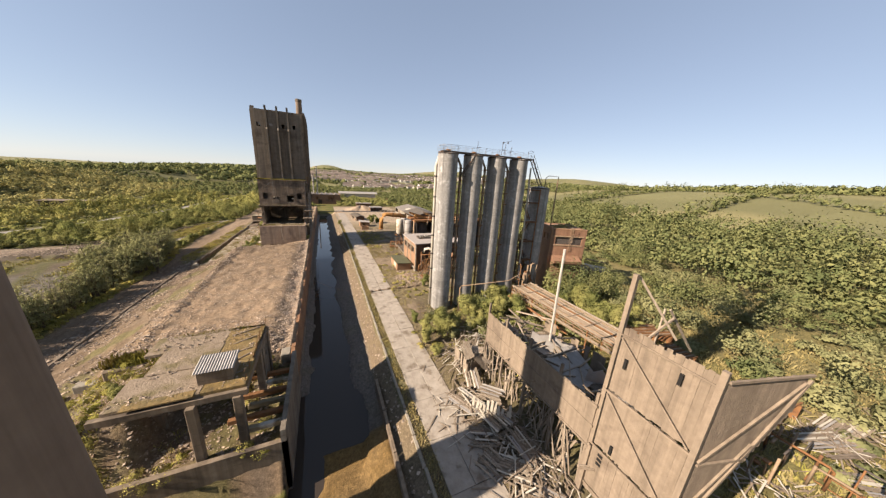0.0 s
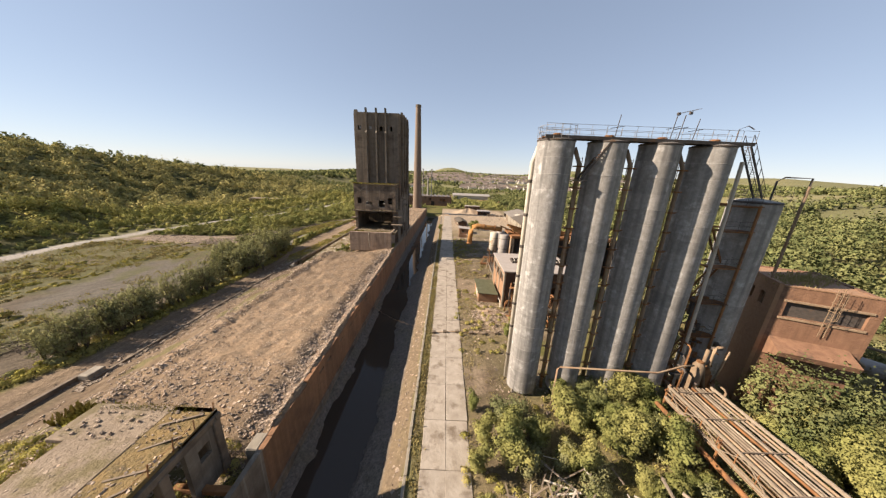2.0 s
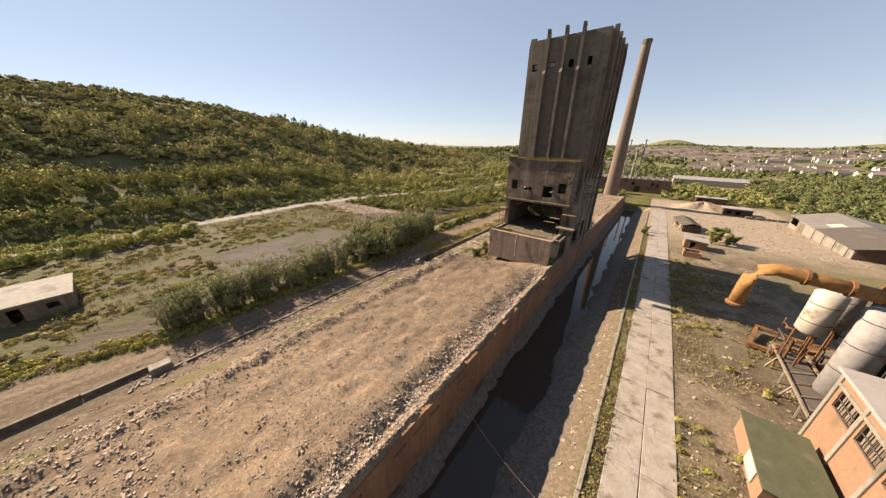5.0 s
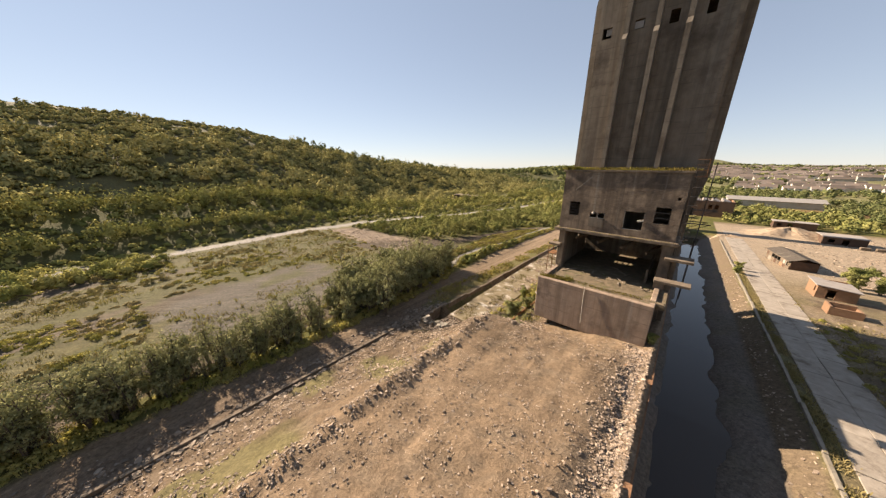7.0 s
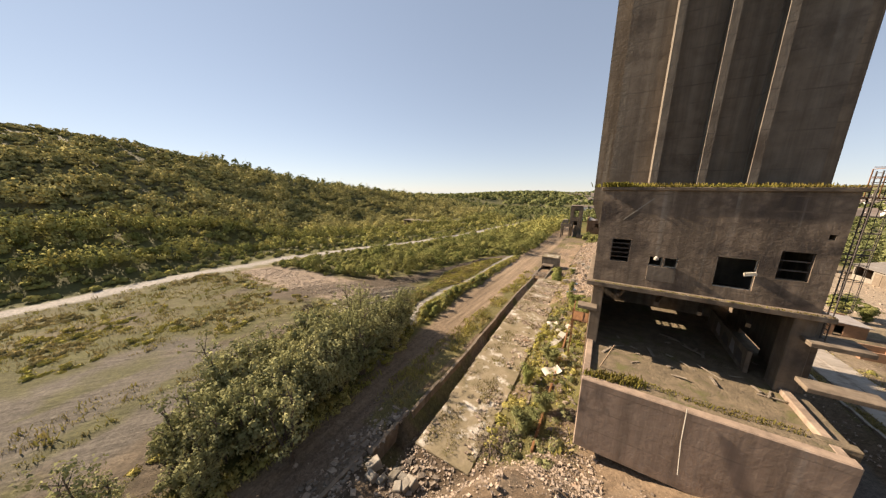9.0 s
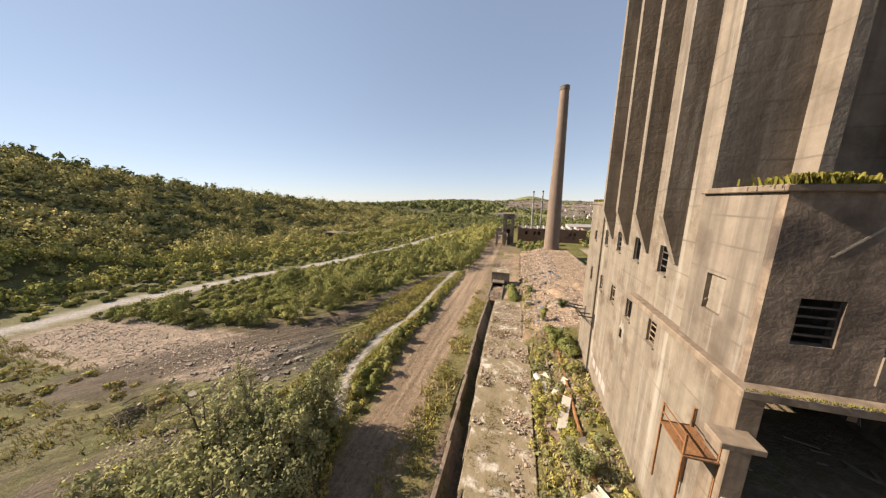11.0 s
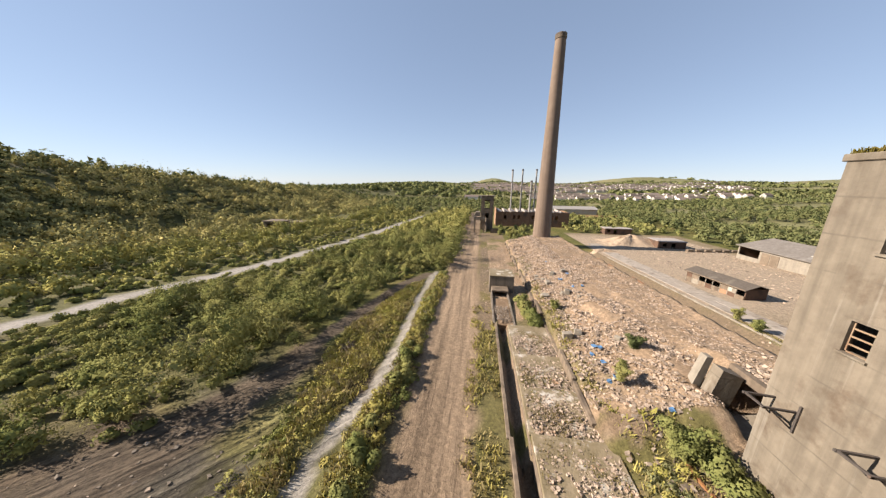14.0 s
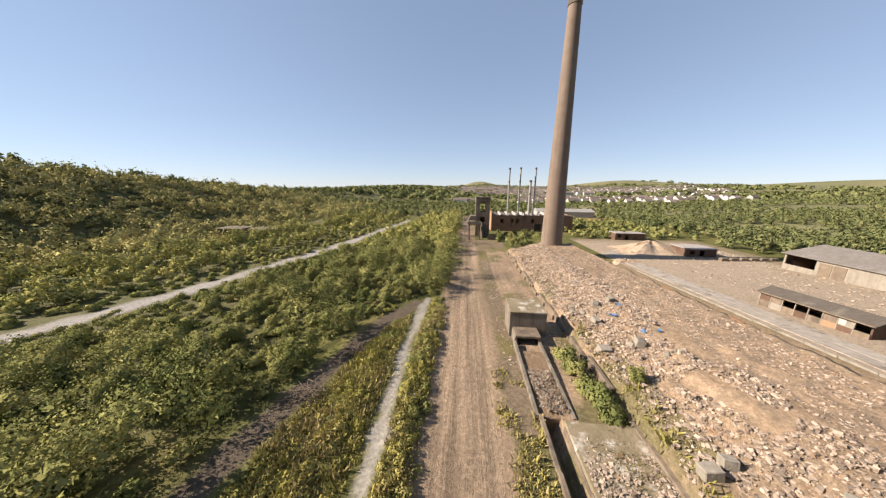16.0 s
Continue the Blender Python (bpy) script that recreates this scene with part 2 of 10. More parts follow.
SOIL_FILL = mat("brown_fill", (0.210, 0.143, 0.087), (0.140, 0.091, 0.052), 1.8, (0.280, 0.203, 0.133), 0.8, 0.56, bump=0.8)
RUIN_FLOOR = mat("rotten_mossy_floor", (0.215, 0.140, 0.052), (0.110, 0.082, 0.032), 1.1, (0.060, 0.045, 0.026), 0.9, 0.56, bump=0.8)
FLOOR_DUST = mat("trodden_pale_soil", (0.240, 0.186, 0.132), (0.165, 0.124, 0.084), 1.6, (0.125, 0.098, 0.045), 0.5, 0.52, bump=0.6)
MOSS = leaf_mat("roof_moss", (0.163, 0.147, 0.031), (0.131, 0.098, 0.031))
GRASS_DRY = leaf_mat("dry_grass_blades", (0.246, 0.204, 0.082), (0.303, 0.246, 0.117))
FLOWER = leaf_mat("white_umbels", (0.491, 0.475, 0.391), (0.409, 0.393, 0.298), 0.15)

m = bpy.data.materials.new("dark_canal_water")
m.use_nodes = True
bs = m.node_tree.nodes["Principled BSDF"]
bs.inputs["Base Color"].default_value = (0.040, 0.031, 0.024, 1)
bs.inputs["Roughness"].default_value = 0.04
bs.inputs["IOR"].default_value = 1.33
wv = m.node_tree.nodes.new("ShaderNodeTexNoise")
wv.inputs["Scale"].default_value = 1.3
wb = m.node_tree.nodes.new("ShaderNodeBump")
wb.inputs["Strength"].default_value, wb.inputs["Distance"].default_value = 0.04, 0.05
wg = m.node_tree.nodes.new("ShaderNodeNewGeometry")
m.node_tree.links.new(wg.outputs["Position"], wv.inputs["Vector"])
m.node_tree.links.new(wv.outputs[0], wb.inputs["Height"])
m.node_tree.links.new(wb.outputs[0], bs.inputs["Normal"])
WATER = m


# ---- mesh helpers ----
class Mesh:
    """Collects vertices and faces; boxes, tubes, prisms and sheets are added one after another."""

    def __init__(self):
        self.v, self.f = [], []

    def add(self, vs, fs):
        n = len(self.v)
        self.v.extend(tuple(p) for p in vs)
        self.f.extend(tuple(i + n for i in q) for q in fs)
        return self

    def box(self, x0, x1, y0, y1, z0, z1, edge=0.0):
        """A block; with edge > 0 its corners are chamfered by that much."""
        if edge <= 0:
            return self.add([(x0, y0, z0), (x1, y0, z0), (x1, y1, z0), (x0, y1, z0), (x0, y0, z1), (x1, y0, z1), (x1, y1, z1), (x0, y1, z1)],
                            [(3, 2, 1, 0), (4, 5, 6, 7), (0, 1, 5, 4), (1, 2, 6, 5), (2, 3, 7, 6), (3, 0, 4, 7)])
        e = edge
        ring = lambda z, k: [(x0 + k, y0 + k, z), (x1 - k, y0 + k, z), (x1 - k, y1 - k, z), (x0 + k, y1 - k, z)]
        ring8 = lambda z: [(x0 + e, y0, z), (x1 - e, y0, z), (x1, y0 + e, z), (x1, y1 - e, z), (x1 - e, y1, z), (x0 + e, y1, z), (x0, y1 - e, z), (x0, y0 + e, z)]
        vs = ring(z0, e) + ring8(z0 + e) + ring8(z1 - e) + ring(z1, e)
        fs = [(3, 2, 1, 0), (20, 21, 22, 23)]
        for a, b, top in ((0, 4, False), (20, 12, True)):
            for k in range(4):
                q1 = (a + k, a + (k + 1) % 4, b + 2 * k + 1, b + 2 * k)
                q2 = (a + (k + 1) % 4, b + (2 * k + 2) % 8, b + 2 * k + 1)
                fs += [q1[::-1], q2[::-1]] if top else [q1, q2]
        for k in range(8):
            fs.append((4 + k, 4 + (k + 1) % 8, 12 + (k + 1) % 8, 12 + k))
        return self.add(vs, fs)

    def beam(self, p0, p1, w, h, up=(0, 0, 1)):
        """A straight rectangular bar from p0 to p1."""
        p0, p1 = Vector(p0), Vector(p1)
        d = (p1 - p0).normalized()
        u = Vector(up)
        if abs(d.dot(u)) > 0.97:
            u = Vector((1, 0, 0))
        s = d.cross(u).normalized()
        u = s.cross(d)
        c = [s * a * w / 2 + u * b * h / 2 for a, b in ((-1, -1), (1, -1), (1, 1), (-1, 1))]
        return self.add([p0 + q for q in c] + [p1 + q for q in c], [(0, 1, 2, 3), (7, 6, 5, 4), (1, 0, 4, 5), (2, 1, 5, 6), (3, 2, 6, 7), (0, 3, 7, 4)])

    def tube(self, pts, r, n=8, caps=True):
        """A round pipe along a line of points; r may be one radius or one for each point."""
        pts = [Vector(p) for p in pts]
        rs = [r] * len(pts) if isinstance(r, (int, float)) else list(r)
        base = len(self.v)
        for i, p in enumerate(pts):
            d = (pts[min(i + 1, len(pts) - 1)] - pts[max(i - 1, 0)]).normalized()
            a = Vector((0, 0, 1)) if abs(d.z) < 0.9 else Vector((1, 0, 0))
            s = d.cross(a).normalized()
            u = s.cross(d)
            for k in range(n):
                t = 2 * math.pi * k / n
                self.v.append(tuple(p + rs[i] * (math.cos(t) * s + math.sin(t) * u)))
        for i in range(len(pts) - 1):
            for k in range(n):
                a, b = base + i * n + k, base + i * n + (k + 1) % n
                self.f.append((a, a + n, b + n, b))
        if caps:
            self.f.append(tuple(range(base, base + n)))
            self.f.append(tuple(base + (len(pts) - 1) * n + k for k in reversed(range(n))))
        return self

    def lathe(self, x, y, prof, n=32, caps=True):
        """A round body on an upright axis: prof is a list of (radius, height)."""
        return self.tube_z(x, y, prof, n, caps)

    def tube_z(self, x, y, prof, n, caps):
        base = len(self.v)
        for r, z in prof:
            for k in range(n):
                t = 2 * math.pi * k / n
                self.v.append((x + r * math.cos(t), y + r * math.sin(t), z))
        for i in range(len(prof) - 1):
            for k in range(n):
                a, b = base + i * n + k, base + i * n + (k + 1) % n
                self.f.append((a, b, b + n, a + n))
        if caps:
            self.f.append(tuple(base + k for k in reversed(range(n))))
            self.f.append(tuple(base + (len(prof) - 1) * n + k for k in range(n)))
        return self

    def prism(self, outline, axis, a, b):
        """A flat outline (pairs) pushed from a to b along axis x, y or z."""
        n = len(outline)
        put = {"x": lambda t, p: (t, p[0], p[1]), "y": lambda t, p: (p[0], t, p[1]), "z": lambda t, p: (p[0], p[1], t)}[axis]
        vs = [put(a, p) for p in outline] + [put(b, p) for p in outline]
        fs = [tuple(range(n)), tuple(reversed(range(n, 2 * n)))] + [(i, i + n, (i + 1) % n + n, (i + 1) % n) for i in range(n)]
        return self.add(vs, fs)

    def wall(self, axis, at, thick, a0, a1, z0, z1, holes=()):
        """An upright wall across x or y (axis names its normal), with rectangular openings (a0, a1, z0, z1) right through it."""
        us = sorted({a0, a1, *[h[0] for h in holes], *[h[1] for h in holes]})
        zs = sorted({z0, z1, *[h[2] for h in holes], *[h[3] for h in holes]})
        us = [u for u in us if a0 <= u <= a1]
        zs = [z for z in zs if z0 <= z <= z1]
        solid = lambda i, j: 0 <= i < len(us) - 1 and 0 <= j < len(zs) - 1 and not any(
            h[0] <= (us[i] + us[i + 1]) / 2 <= h[1] and h[2] <= (zs[j] + zs[j + 1]) / 2 <= h[3] for h in holes)
        P = (lambda u, z, d: (at + d, u, z)) if axis == "x" else (lambda u, z, d: (u, at + d, z))
        for i in range(len(us) - 1):
            for j in range(len(zs) - 1):
                if not solid(i, j):
                    continue
                u, w, z, y = us[i], us[i + 1], zs[j], zs[j + 1]
                quads = [[P(u, z, 0), P(w, z, 0), P(w, y, 0), P(u, y, 0)], [P(u, z, thick), P(u, y, thick), P(w, y, thick), P(w, z, thick)]]
                if not solid(i - 1, j):
                    quads.append([P(u, z, 0), P(u, y, 0), P(u, y, thick), P(u, z, thick)])
                if not solid(i + 1, j):
                    quads.append([P(w, z, 0), P(w, z, thick), P(w, y, thick), P(w, y, 0)])
                if not solid(i, j - 1):
                    quads.append([P(u, z, 0), P(u, z, thick), P(w, z, thick), P(w, z, 0)])
                if not solid(i, j + 1):
                    quads.append([P(u, y, 0), P(w, y, 0), P(w, y, thick), P(u, y, thick)])
                for q in quads:
                    self.add(q, [(0, 1, 2, 3)])
        return self


def link_mesh(name, b, material, smooth=False, origin=(0, 0, 0)):
    me = bpy.data.meshes.new(name)
    ox, oy, oz = origin
    me.from_pydata([(x - ox, y - oy, z - oz) for x, y, z in b.v], [], b.f)
    me.materials.append(material)
    if smooth:
        me.polygons.foreach_set("use_smooth", [True] * len(me.polygons))
    return new(name, me)


def thing(name, at, label, category, group="", kind=""):
    """An Empty at the foot of a thing, to which its parts are hung."""
    ob = new(name)
    ob.empty_display_size = 0.3
    ob.location = at
    return tagged(ob, label, category, group, kind)


def root_at(ob):
    p = Vector((0, 0, 0))
    while ob:
        p = p + ob.location
        ob = ob.parent
    return p


def part(name, b, material, parent, label="", smooth=False):
    """One mesh under a thing or under a part; b is in world metres."""
    ob = link_mesh(name, b, material, smooth, root_at(parent))
    ob.parent = parent
    return tagged(ob, label)


def solid(name, b, material, at, label, category, group="", kind="", smooth=False):
    """A thing that is one mesh."""
    ob = link_mesh(name, b, material, smooth, at)
    ob.location = at
    return tagged(ob, label, category, group, kind)


def np_mesh(name, verts, faces, material, smooth=False):
    """A large mesh from arrays: verts (n, 3), faces (m, k)."""
    me = bpy.data.meshes.new(name)
    k = faces.shape[1]
    me.vertices.add(len(verts))
    me.vertices.foreach_set("co", np.ascontiguousarray(verts, dtype=np.float32).ravel())
    me.loops.add(faces.size)
    me.loops.foreach_set("vertex_index", np.ascontiguousarray(faces, dtype=np.int32).ravel())
    me.polygons.add(len(faces))
    me.polygons.foreach_set("loop_start", np.arange(0, faces.size, k, dtype=np.int32))
    me.polygons.foreach_set("use_smooth", np.full(len(faces), smooth))
    me.update(calc_edges=True)
    me.materials.append(material)
    return me


RNG = np.random.default_rng(7)
LAT = np.random.default_rng(3).random((256, 256))


def vnoise(x, y):
    """Smooth noise 0..1 on the plane."""
    x, y = np.asarray(x, float), np.asarray(y, float)
    i, j = np.floor(x).astype(int), np.floor(y).astype(int)
    u, v = x - i, y - j
    u, v = u * u * (3 - 2 * u), v * v * (3 - 2 * v)
    g = lambda a, b: LAT[a % 256, b % 256]
    return (g(i, j) * (1 - u) + g(i + 1, j) * u) * (1 - v) + (g(i, j + 1) * (1 - u) + g(i + 1, j + 1) * u) * v


def fbm(x, y, octaves=4):
    s, a, t = 0.0, 1.0, 0.0
    for k in range(octaves):
        s = s + a * vnoise(np.asarray(x) * 2 ** k + 17 * k, np.asarray(y) * 2 ** k + 9 * k)
        t += a
        a *= 0.5
    return s / t


def sstep(a, b, x):
    t = np.clip((np.asarray(x, float) - a) / (b - a), 0, 1)
    return t * t * (3 - 2 * t)


# ---- ground ----
def fall(y):
    """The site drops gently to the north."""
    return -0.042 * np.clip(np.asarray(y, float) - 90, 0, 110) - 0.012 * np.clip(np.asarray(y, float) - 200, 0, 150)


CREST = ([-400, 60, 110, 182, 245, 320, 400, 600, 1200], [51, 51, 47, 31, 22, 15.5, 10, 5, 0])


def lands(x, y):
    """The wide land: western hill, eastern fields, the valley to the north with its far hills."""
    x, y = np.asarray(x, float), np.asarray(y, float)
    h = fall(y)
    crest = np.interp(y, CREST[0], CREST[1])
    foot = np.interp(y, [90, 200], [-108, -165])
    up = np.clip((foot - x) / (foot + 238), 0, 1)
    h = h + (crest - h) * (0.8 * up + 0.2 * sstep(0, 1, up)) * (0.9 + 0.1 * fbm(x / 60, y / 60))
    h = h - 30 * sstep(-240, -700, x)
    h = h + 30 * sstep(70, 560, x) * (1 - 0.75 * sstep(150, 700, y)) + 8 * sstep(500, 900, x)
    h = h + 13 * sstep(400, 1150, y) + 12 * sstep(1300, 2300, y) * (fbm(x / 500, y / 700, 3) - 0.55) - 25 * sstep(2300, 4000, y)
    h = h + 7 * sstep(900, 1250, y) * np.exp(-((x - 60) / 200) ** 2) * (1 - sstep(1400, 1900, y))
    h = h + 36 * np.exp(-((x - 30) / 110) ** 2 - ((y - 1750) / 240) ** 2) + 34 * np.exp(-((x - 760) / 260) ** 2 - ((y - 1650) / 260) ** 2) + 30 * np.exp(-((x - 1500) / 300) ** 2 - ((y - 1300) / 300) ** 2)
    h = h + (fbm(x / 35 + 5, y / 35) - 0.5) * 1.6 * sstep(50, 110, np.abs(x + 5))
    return h


def deck_profile(x, y):
    """Rubble platform of the demolished ovens, height over the site's level."""
    south = np.interp(x, [-31, -29, -24.5, -21.5, -19, -7.4, -5.7, -4.9, -4.4], [0.1, 0.5, 2.4, 3.9, 4.15, 4.3, 3.8, 3.75, 3.8])
    mid = np.interp(x, [-23.2, -23, -17, -4.4], [0.1, 0.5, 1.9, 4.2])
    north = np.interp(x, [-24.3, -24.1, -20, -16.5, -12, -4.4], [0.1, 1.4, 2.4, 3.6, 3.9, 3.9])
    y0 = np.interp(x, [-25.5, -22.5, -20], [77.5, 80.5, 83])
    a, b = sstep(y0, y0 + 4.5, y), sstep(120.5, 124, y)
    return (south * (1 - a) + mid * a) * (1 - b) + north * b


def wall_w(y):
    """Western wall of the trench."""
    return np.interp(y, [70, 80, 88, 98, 111, 125], [-31.6, -31.3, -30.45, -30.45, -31.0, -31.55])


def slab_w(y):
    """Western edge of the long slab."""
    return np.interp(y, [84, 92, 100, 112, 125], [-28.1, -28.3, -28.9, -29.5, -29.85])


def height(x, y):
    x, y = np.asarray(x, float), np.asarray(y, float)
    h = lands(x, y)
    base = fall(y)
    rough = fbm(x / 1.1, y / 1.1, 4) - 0.5
    # platform
    ends = sstep(31.5, 34.5, y + 1.2 * (vnoise(x, y) - 0.5)) * (1 - sstep(211, 216, y))
    low = sstep(20.2, 20.6, y) * sstep(-27, -23, x) * 0.72 + 0.28 * ends
    rise = np.where(y < 31, low * np.interp(x, [-31, -24, -4.4], [0.1, 3.4, 3.4]), ends * deck_profile(x, y) + (1 - ends) * np.interp(x, [-31, -24, -4.4], [0.1, 2.4, 2.6]) * (y < 60))
    on = (x > -31.2) & (x < -4.2) & (y > 20) & (y < 217)
    crest_rubble = np.exp(-((x + 4.6) / 0.3) ** 2) * 0.25 + np.exp(-((x + 20.6) / 0.8) ** 2) * 0.4 * (y < 84)
    h = np.where(on, base + rise + rough * (0.7 + 0.5 * sstep(-17, -22, x)) * np.clip(rise, 0, 1) + crest_rubble * (rise > 2), h)
    # rubble banked against the west side of the frame ruin
    west = sstep(-24, -15.8, x) * (1 - sstep(-14.9, -13.2, x)) * sstep(21.6, 25.5, y) * (1 - sstep(30.5, 35, y))
    h = np.where(on, h + 3.9 * west, h)
    heaped = sstep(-12.8, -11.8, x) * (1 - sstep(-7, -4.6, x)) * (1 - sstep(128, 136, y)) * (y > 120.9)
    h = np.where(on, h + 1.25 * heaped, h)
    mouth = (x > -15.2) & (x < -8.1) & (y > 120.9) & (y < 127.0)
    h = np.where(mouth, base + np.interp(x, [-15.2, -13.5], [2.6, 1.2]) + 0.3 * rough, h)
    pit = sstep(-24, -22, x) * (1 - sstep(-4.3, -4.2, x)) * (1 - sstep(20.3, 20.5, y)) * sstep(-14, -8, y)
    h = h - 1.7 * pit
    # canal
    cut = (x > -4.25) & (x < 6.9) & (y > -40) & (y < 206)
    edge = 1.3 + 2.6 * (fbm(y / 4, x / 6 + 3.3, 4) - 0.5) + 1.2 * (1 - sstep(25, 60, y))
    bed = np.where(x < edge, -3.0, np.interp(x - edge, [0, 0.5, 2.6], [-2.55, -2.25, -1.55]))
    ledge = -2.75 + 1.2 * (fbm(y / 3 + 11, x / 3, 3) - 0.5)
    bed = np.where((x < ledge) & (y > 31), np.maximum(bed, np.interp(ledge - x, [0, 0.25, 1.6], [-2.5, -2.25, -1.5])), bed)
    bed = np.where(x > 4.9, np.interp(x, [4.9, 5.4, 6.9], [-1.45, -1.0, -0.05]), bed)
    bed = np.where((x > 3.6) & (x <= 4.9), np.minimum(bed, -1.4) + 0 * x, bed)
    shoal = (1 - sstep(22.6, 23.6, y)) * sstep(-3.2, -1.2, x + 1.5 * (vnoise(x * 0.6, y * 0.6) - 0.5)) * 0.68
    h = np.where(cut, base + bed + shoal * (x < 4.9) + 0.18 * rough, h)
    # trench beside the long slab
    tr = (x > wall_w(y) + 0.25) & (x < slab_w(y) - 0.05) & (y > 82.0) & (y < 142)
    h = np.where(tr, base - 1.7 + 0.3 * rough, h)
    # haul track with ruts, low banks beside the gravel path
    trk = (x > -41.5) & (x < -33.2) & (y > -60) & (y < 330)
    c = track_c(y)
    ruts = sum(np.exp(-((x - c - o) / 0.28) ** 2) for o in (-2.3, -0.7, 0.9, 2.1))
    h = np.where(trk, h - 0.10 * ruts * (0.5 + vnoise(x / 2, y / 9)) + 0.05 * rough, h)
    bank = np.exp(-((x + 43.0) / 1.2) ** 2) * sstep(98, 106, y) * (1 - sstep(158, 165, y)) * 0.55
    bank = bank + np.exp(-((x + 48.5) / 1.6) ** 2) * sstep(98, 106, y) * (1 - sstep(150, 160, y)) * 0.4
    h = h + bank
    lot = (x < -41.5) & (x > -110) & (y > 20) & (y < 180)
    h = np.where(lot, h + 0.25 * rough, h)
    yard = (x >= 6.9) & (x < 60) & (y > -40) & (y < 260)
    h = np.where(yard, base + 0.10 * rough * (x > 13) - 0.03, h)
    return h


def bare(x, y):
    """Worn earth on the lot, in long patches along the wheel tracks."""
    return sstep(0.52, 0.63, fbm(x / 11 + 3, y / 22 + 8, 4))


def blend(col, other, w):
    w = np.clip(w, 0, 1)[..., None]
    return col * (1 - w) + np.array(other) * w


def near_line(x, y, pts):
    """Distance to a line of points."""
    best = np.full(np.shape(x), 1e9)
    for (ax, ay), (bx, by) in zip(pts, pts[1:]):
        dx, dy = bx - ax, by - ay
        t = np.clip(((x - ax) * dx + (y - ay) * dy) / (dx * dx + dy * dy), 0, 1)
        best = np.minimum(best, np.hypot(x - ax - t * dx, y - ay - t * dy))
    return best


PATH_W = [(-38, 91), (-41.5, 100), (-45.3, 109.5), (-46.3, 118), (-44.6, 126.5), (-44.6, 136), (-45.6, 150), (-45.6, 159), (-45.2, 168)]
LANE_W = [(-104, -20), (-100, 53), (-101.5, 100), (-102, 118), (-98.5, 143), (-94.5, 157), (-83, 240), (-78, 300)]
CUT_W = [(-72, 98), (-61, 112), (-56, 125), (-55, 135), (-53.8, 142), (-50.5, 158), (-46.5, 166)]


def track_c(y):
    """Middle of the haul track."""
    return np.interp(y, [20, 32, 44, 84, 98, 112, 175], [-38.6, -38.0, -34.6, -34.4, -36.2, -37.3, -38.7])


def hedge_edge(y):
    """Foot of the hedge on the track's west side."""
    return np.interp(y, [20, 33, 44, 85, 95, 102], [-43.5, -42.6, -38.0, -37.0, -38.6, -41.0])


def rut_weight(x, y):
    """Where wheels have drawn lines: along the track and platform, and slantwise over the lot."""
    c = track_c(y)
    a = (1 - sstep(2.6, 4.4, np.abs(x - c))) * (y > -60) * (y < 340)
    a = np.maximum(a, 0.28 * ((x > -22) & (x < -5) & (y > 33) & (y < 88)))
    lot = ((x < -41) & (x > -99) & (y > -30) & (y < 134)) * 1.0
    return a, lot * (0.35 + 0.65 * np.exp(-(((x + 57) / 13) ** 2 + ((y - 114) / 16) ** 2)))


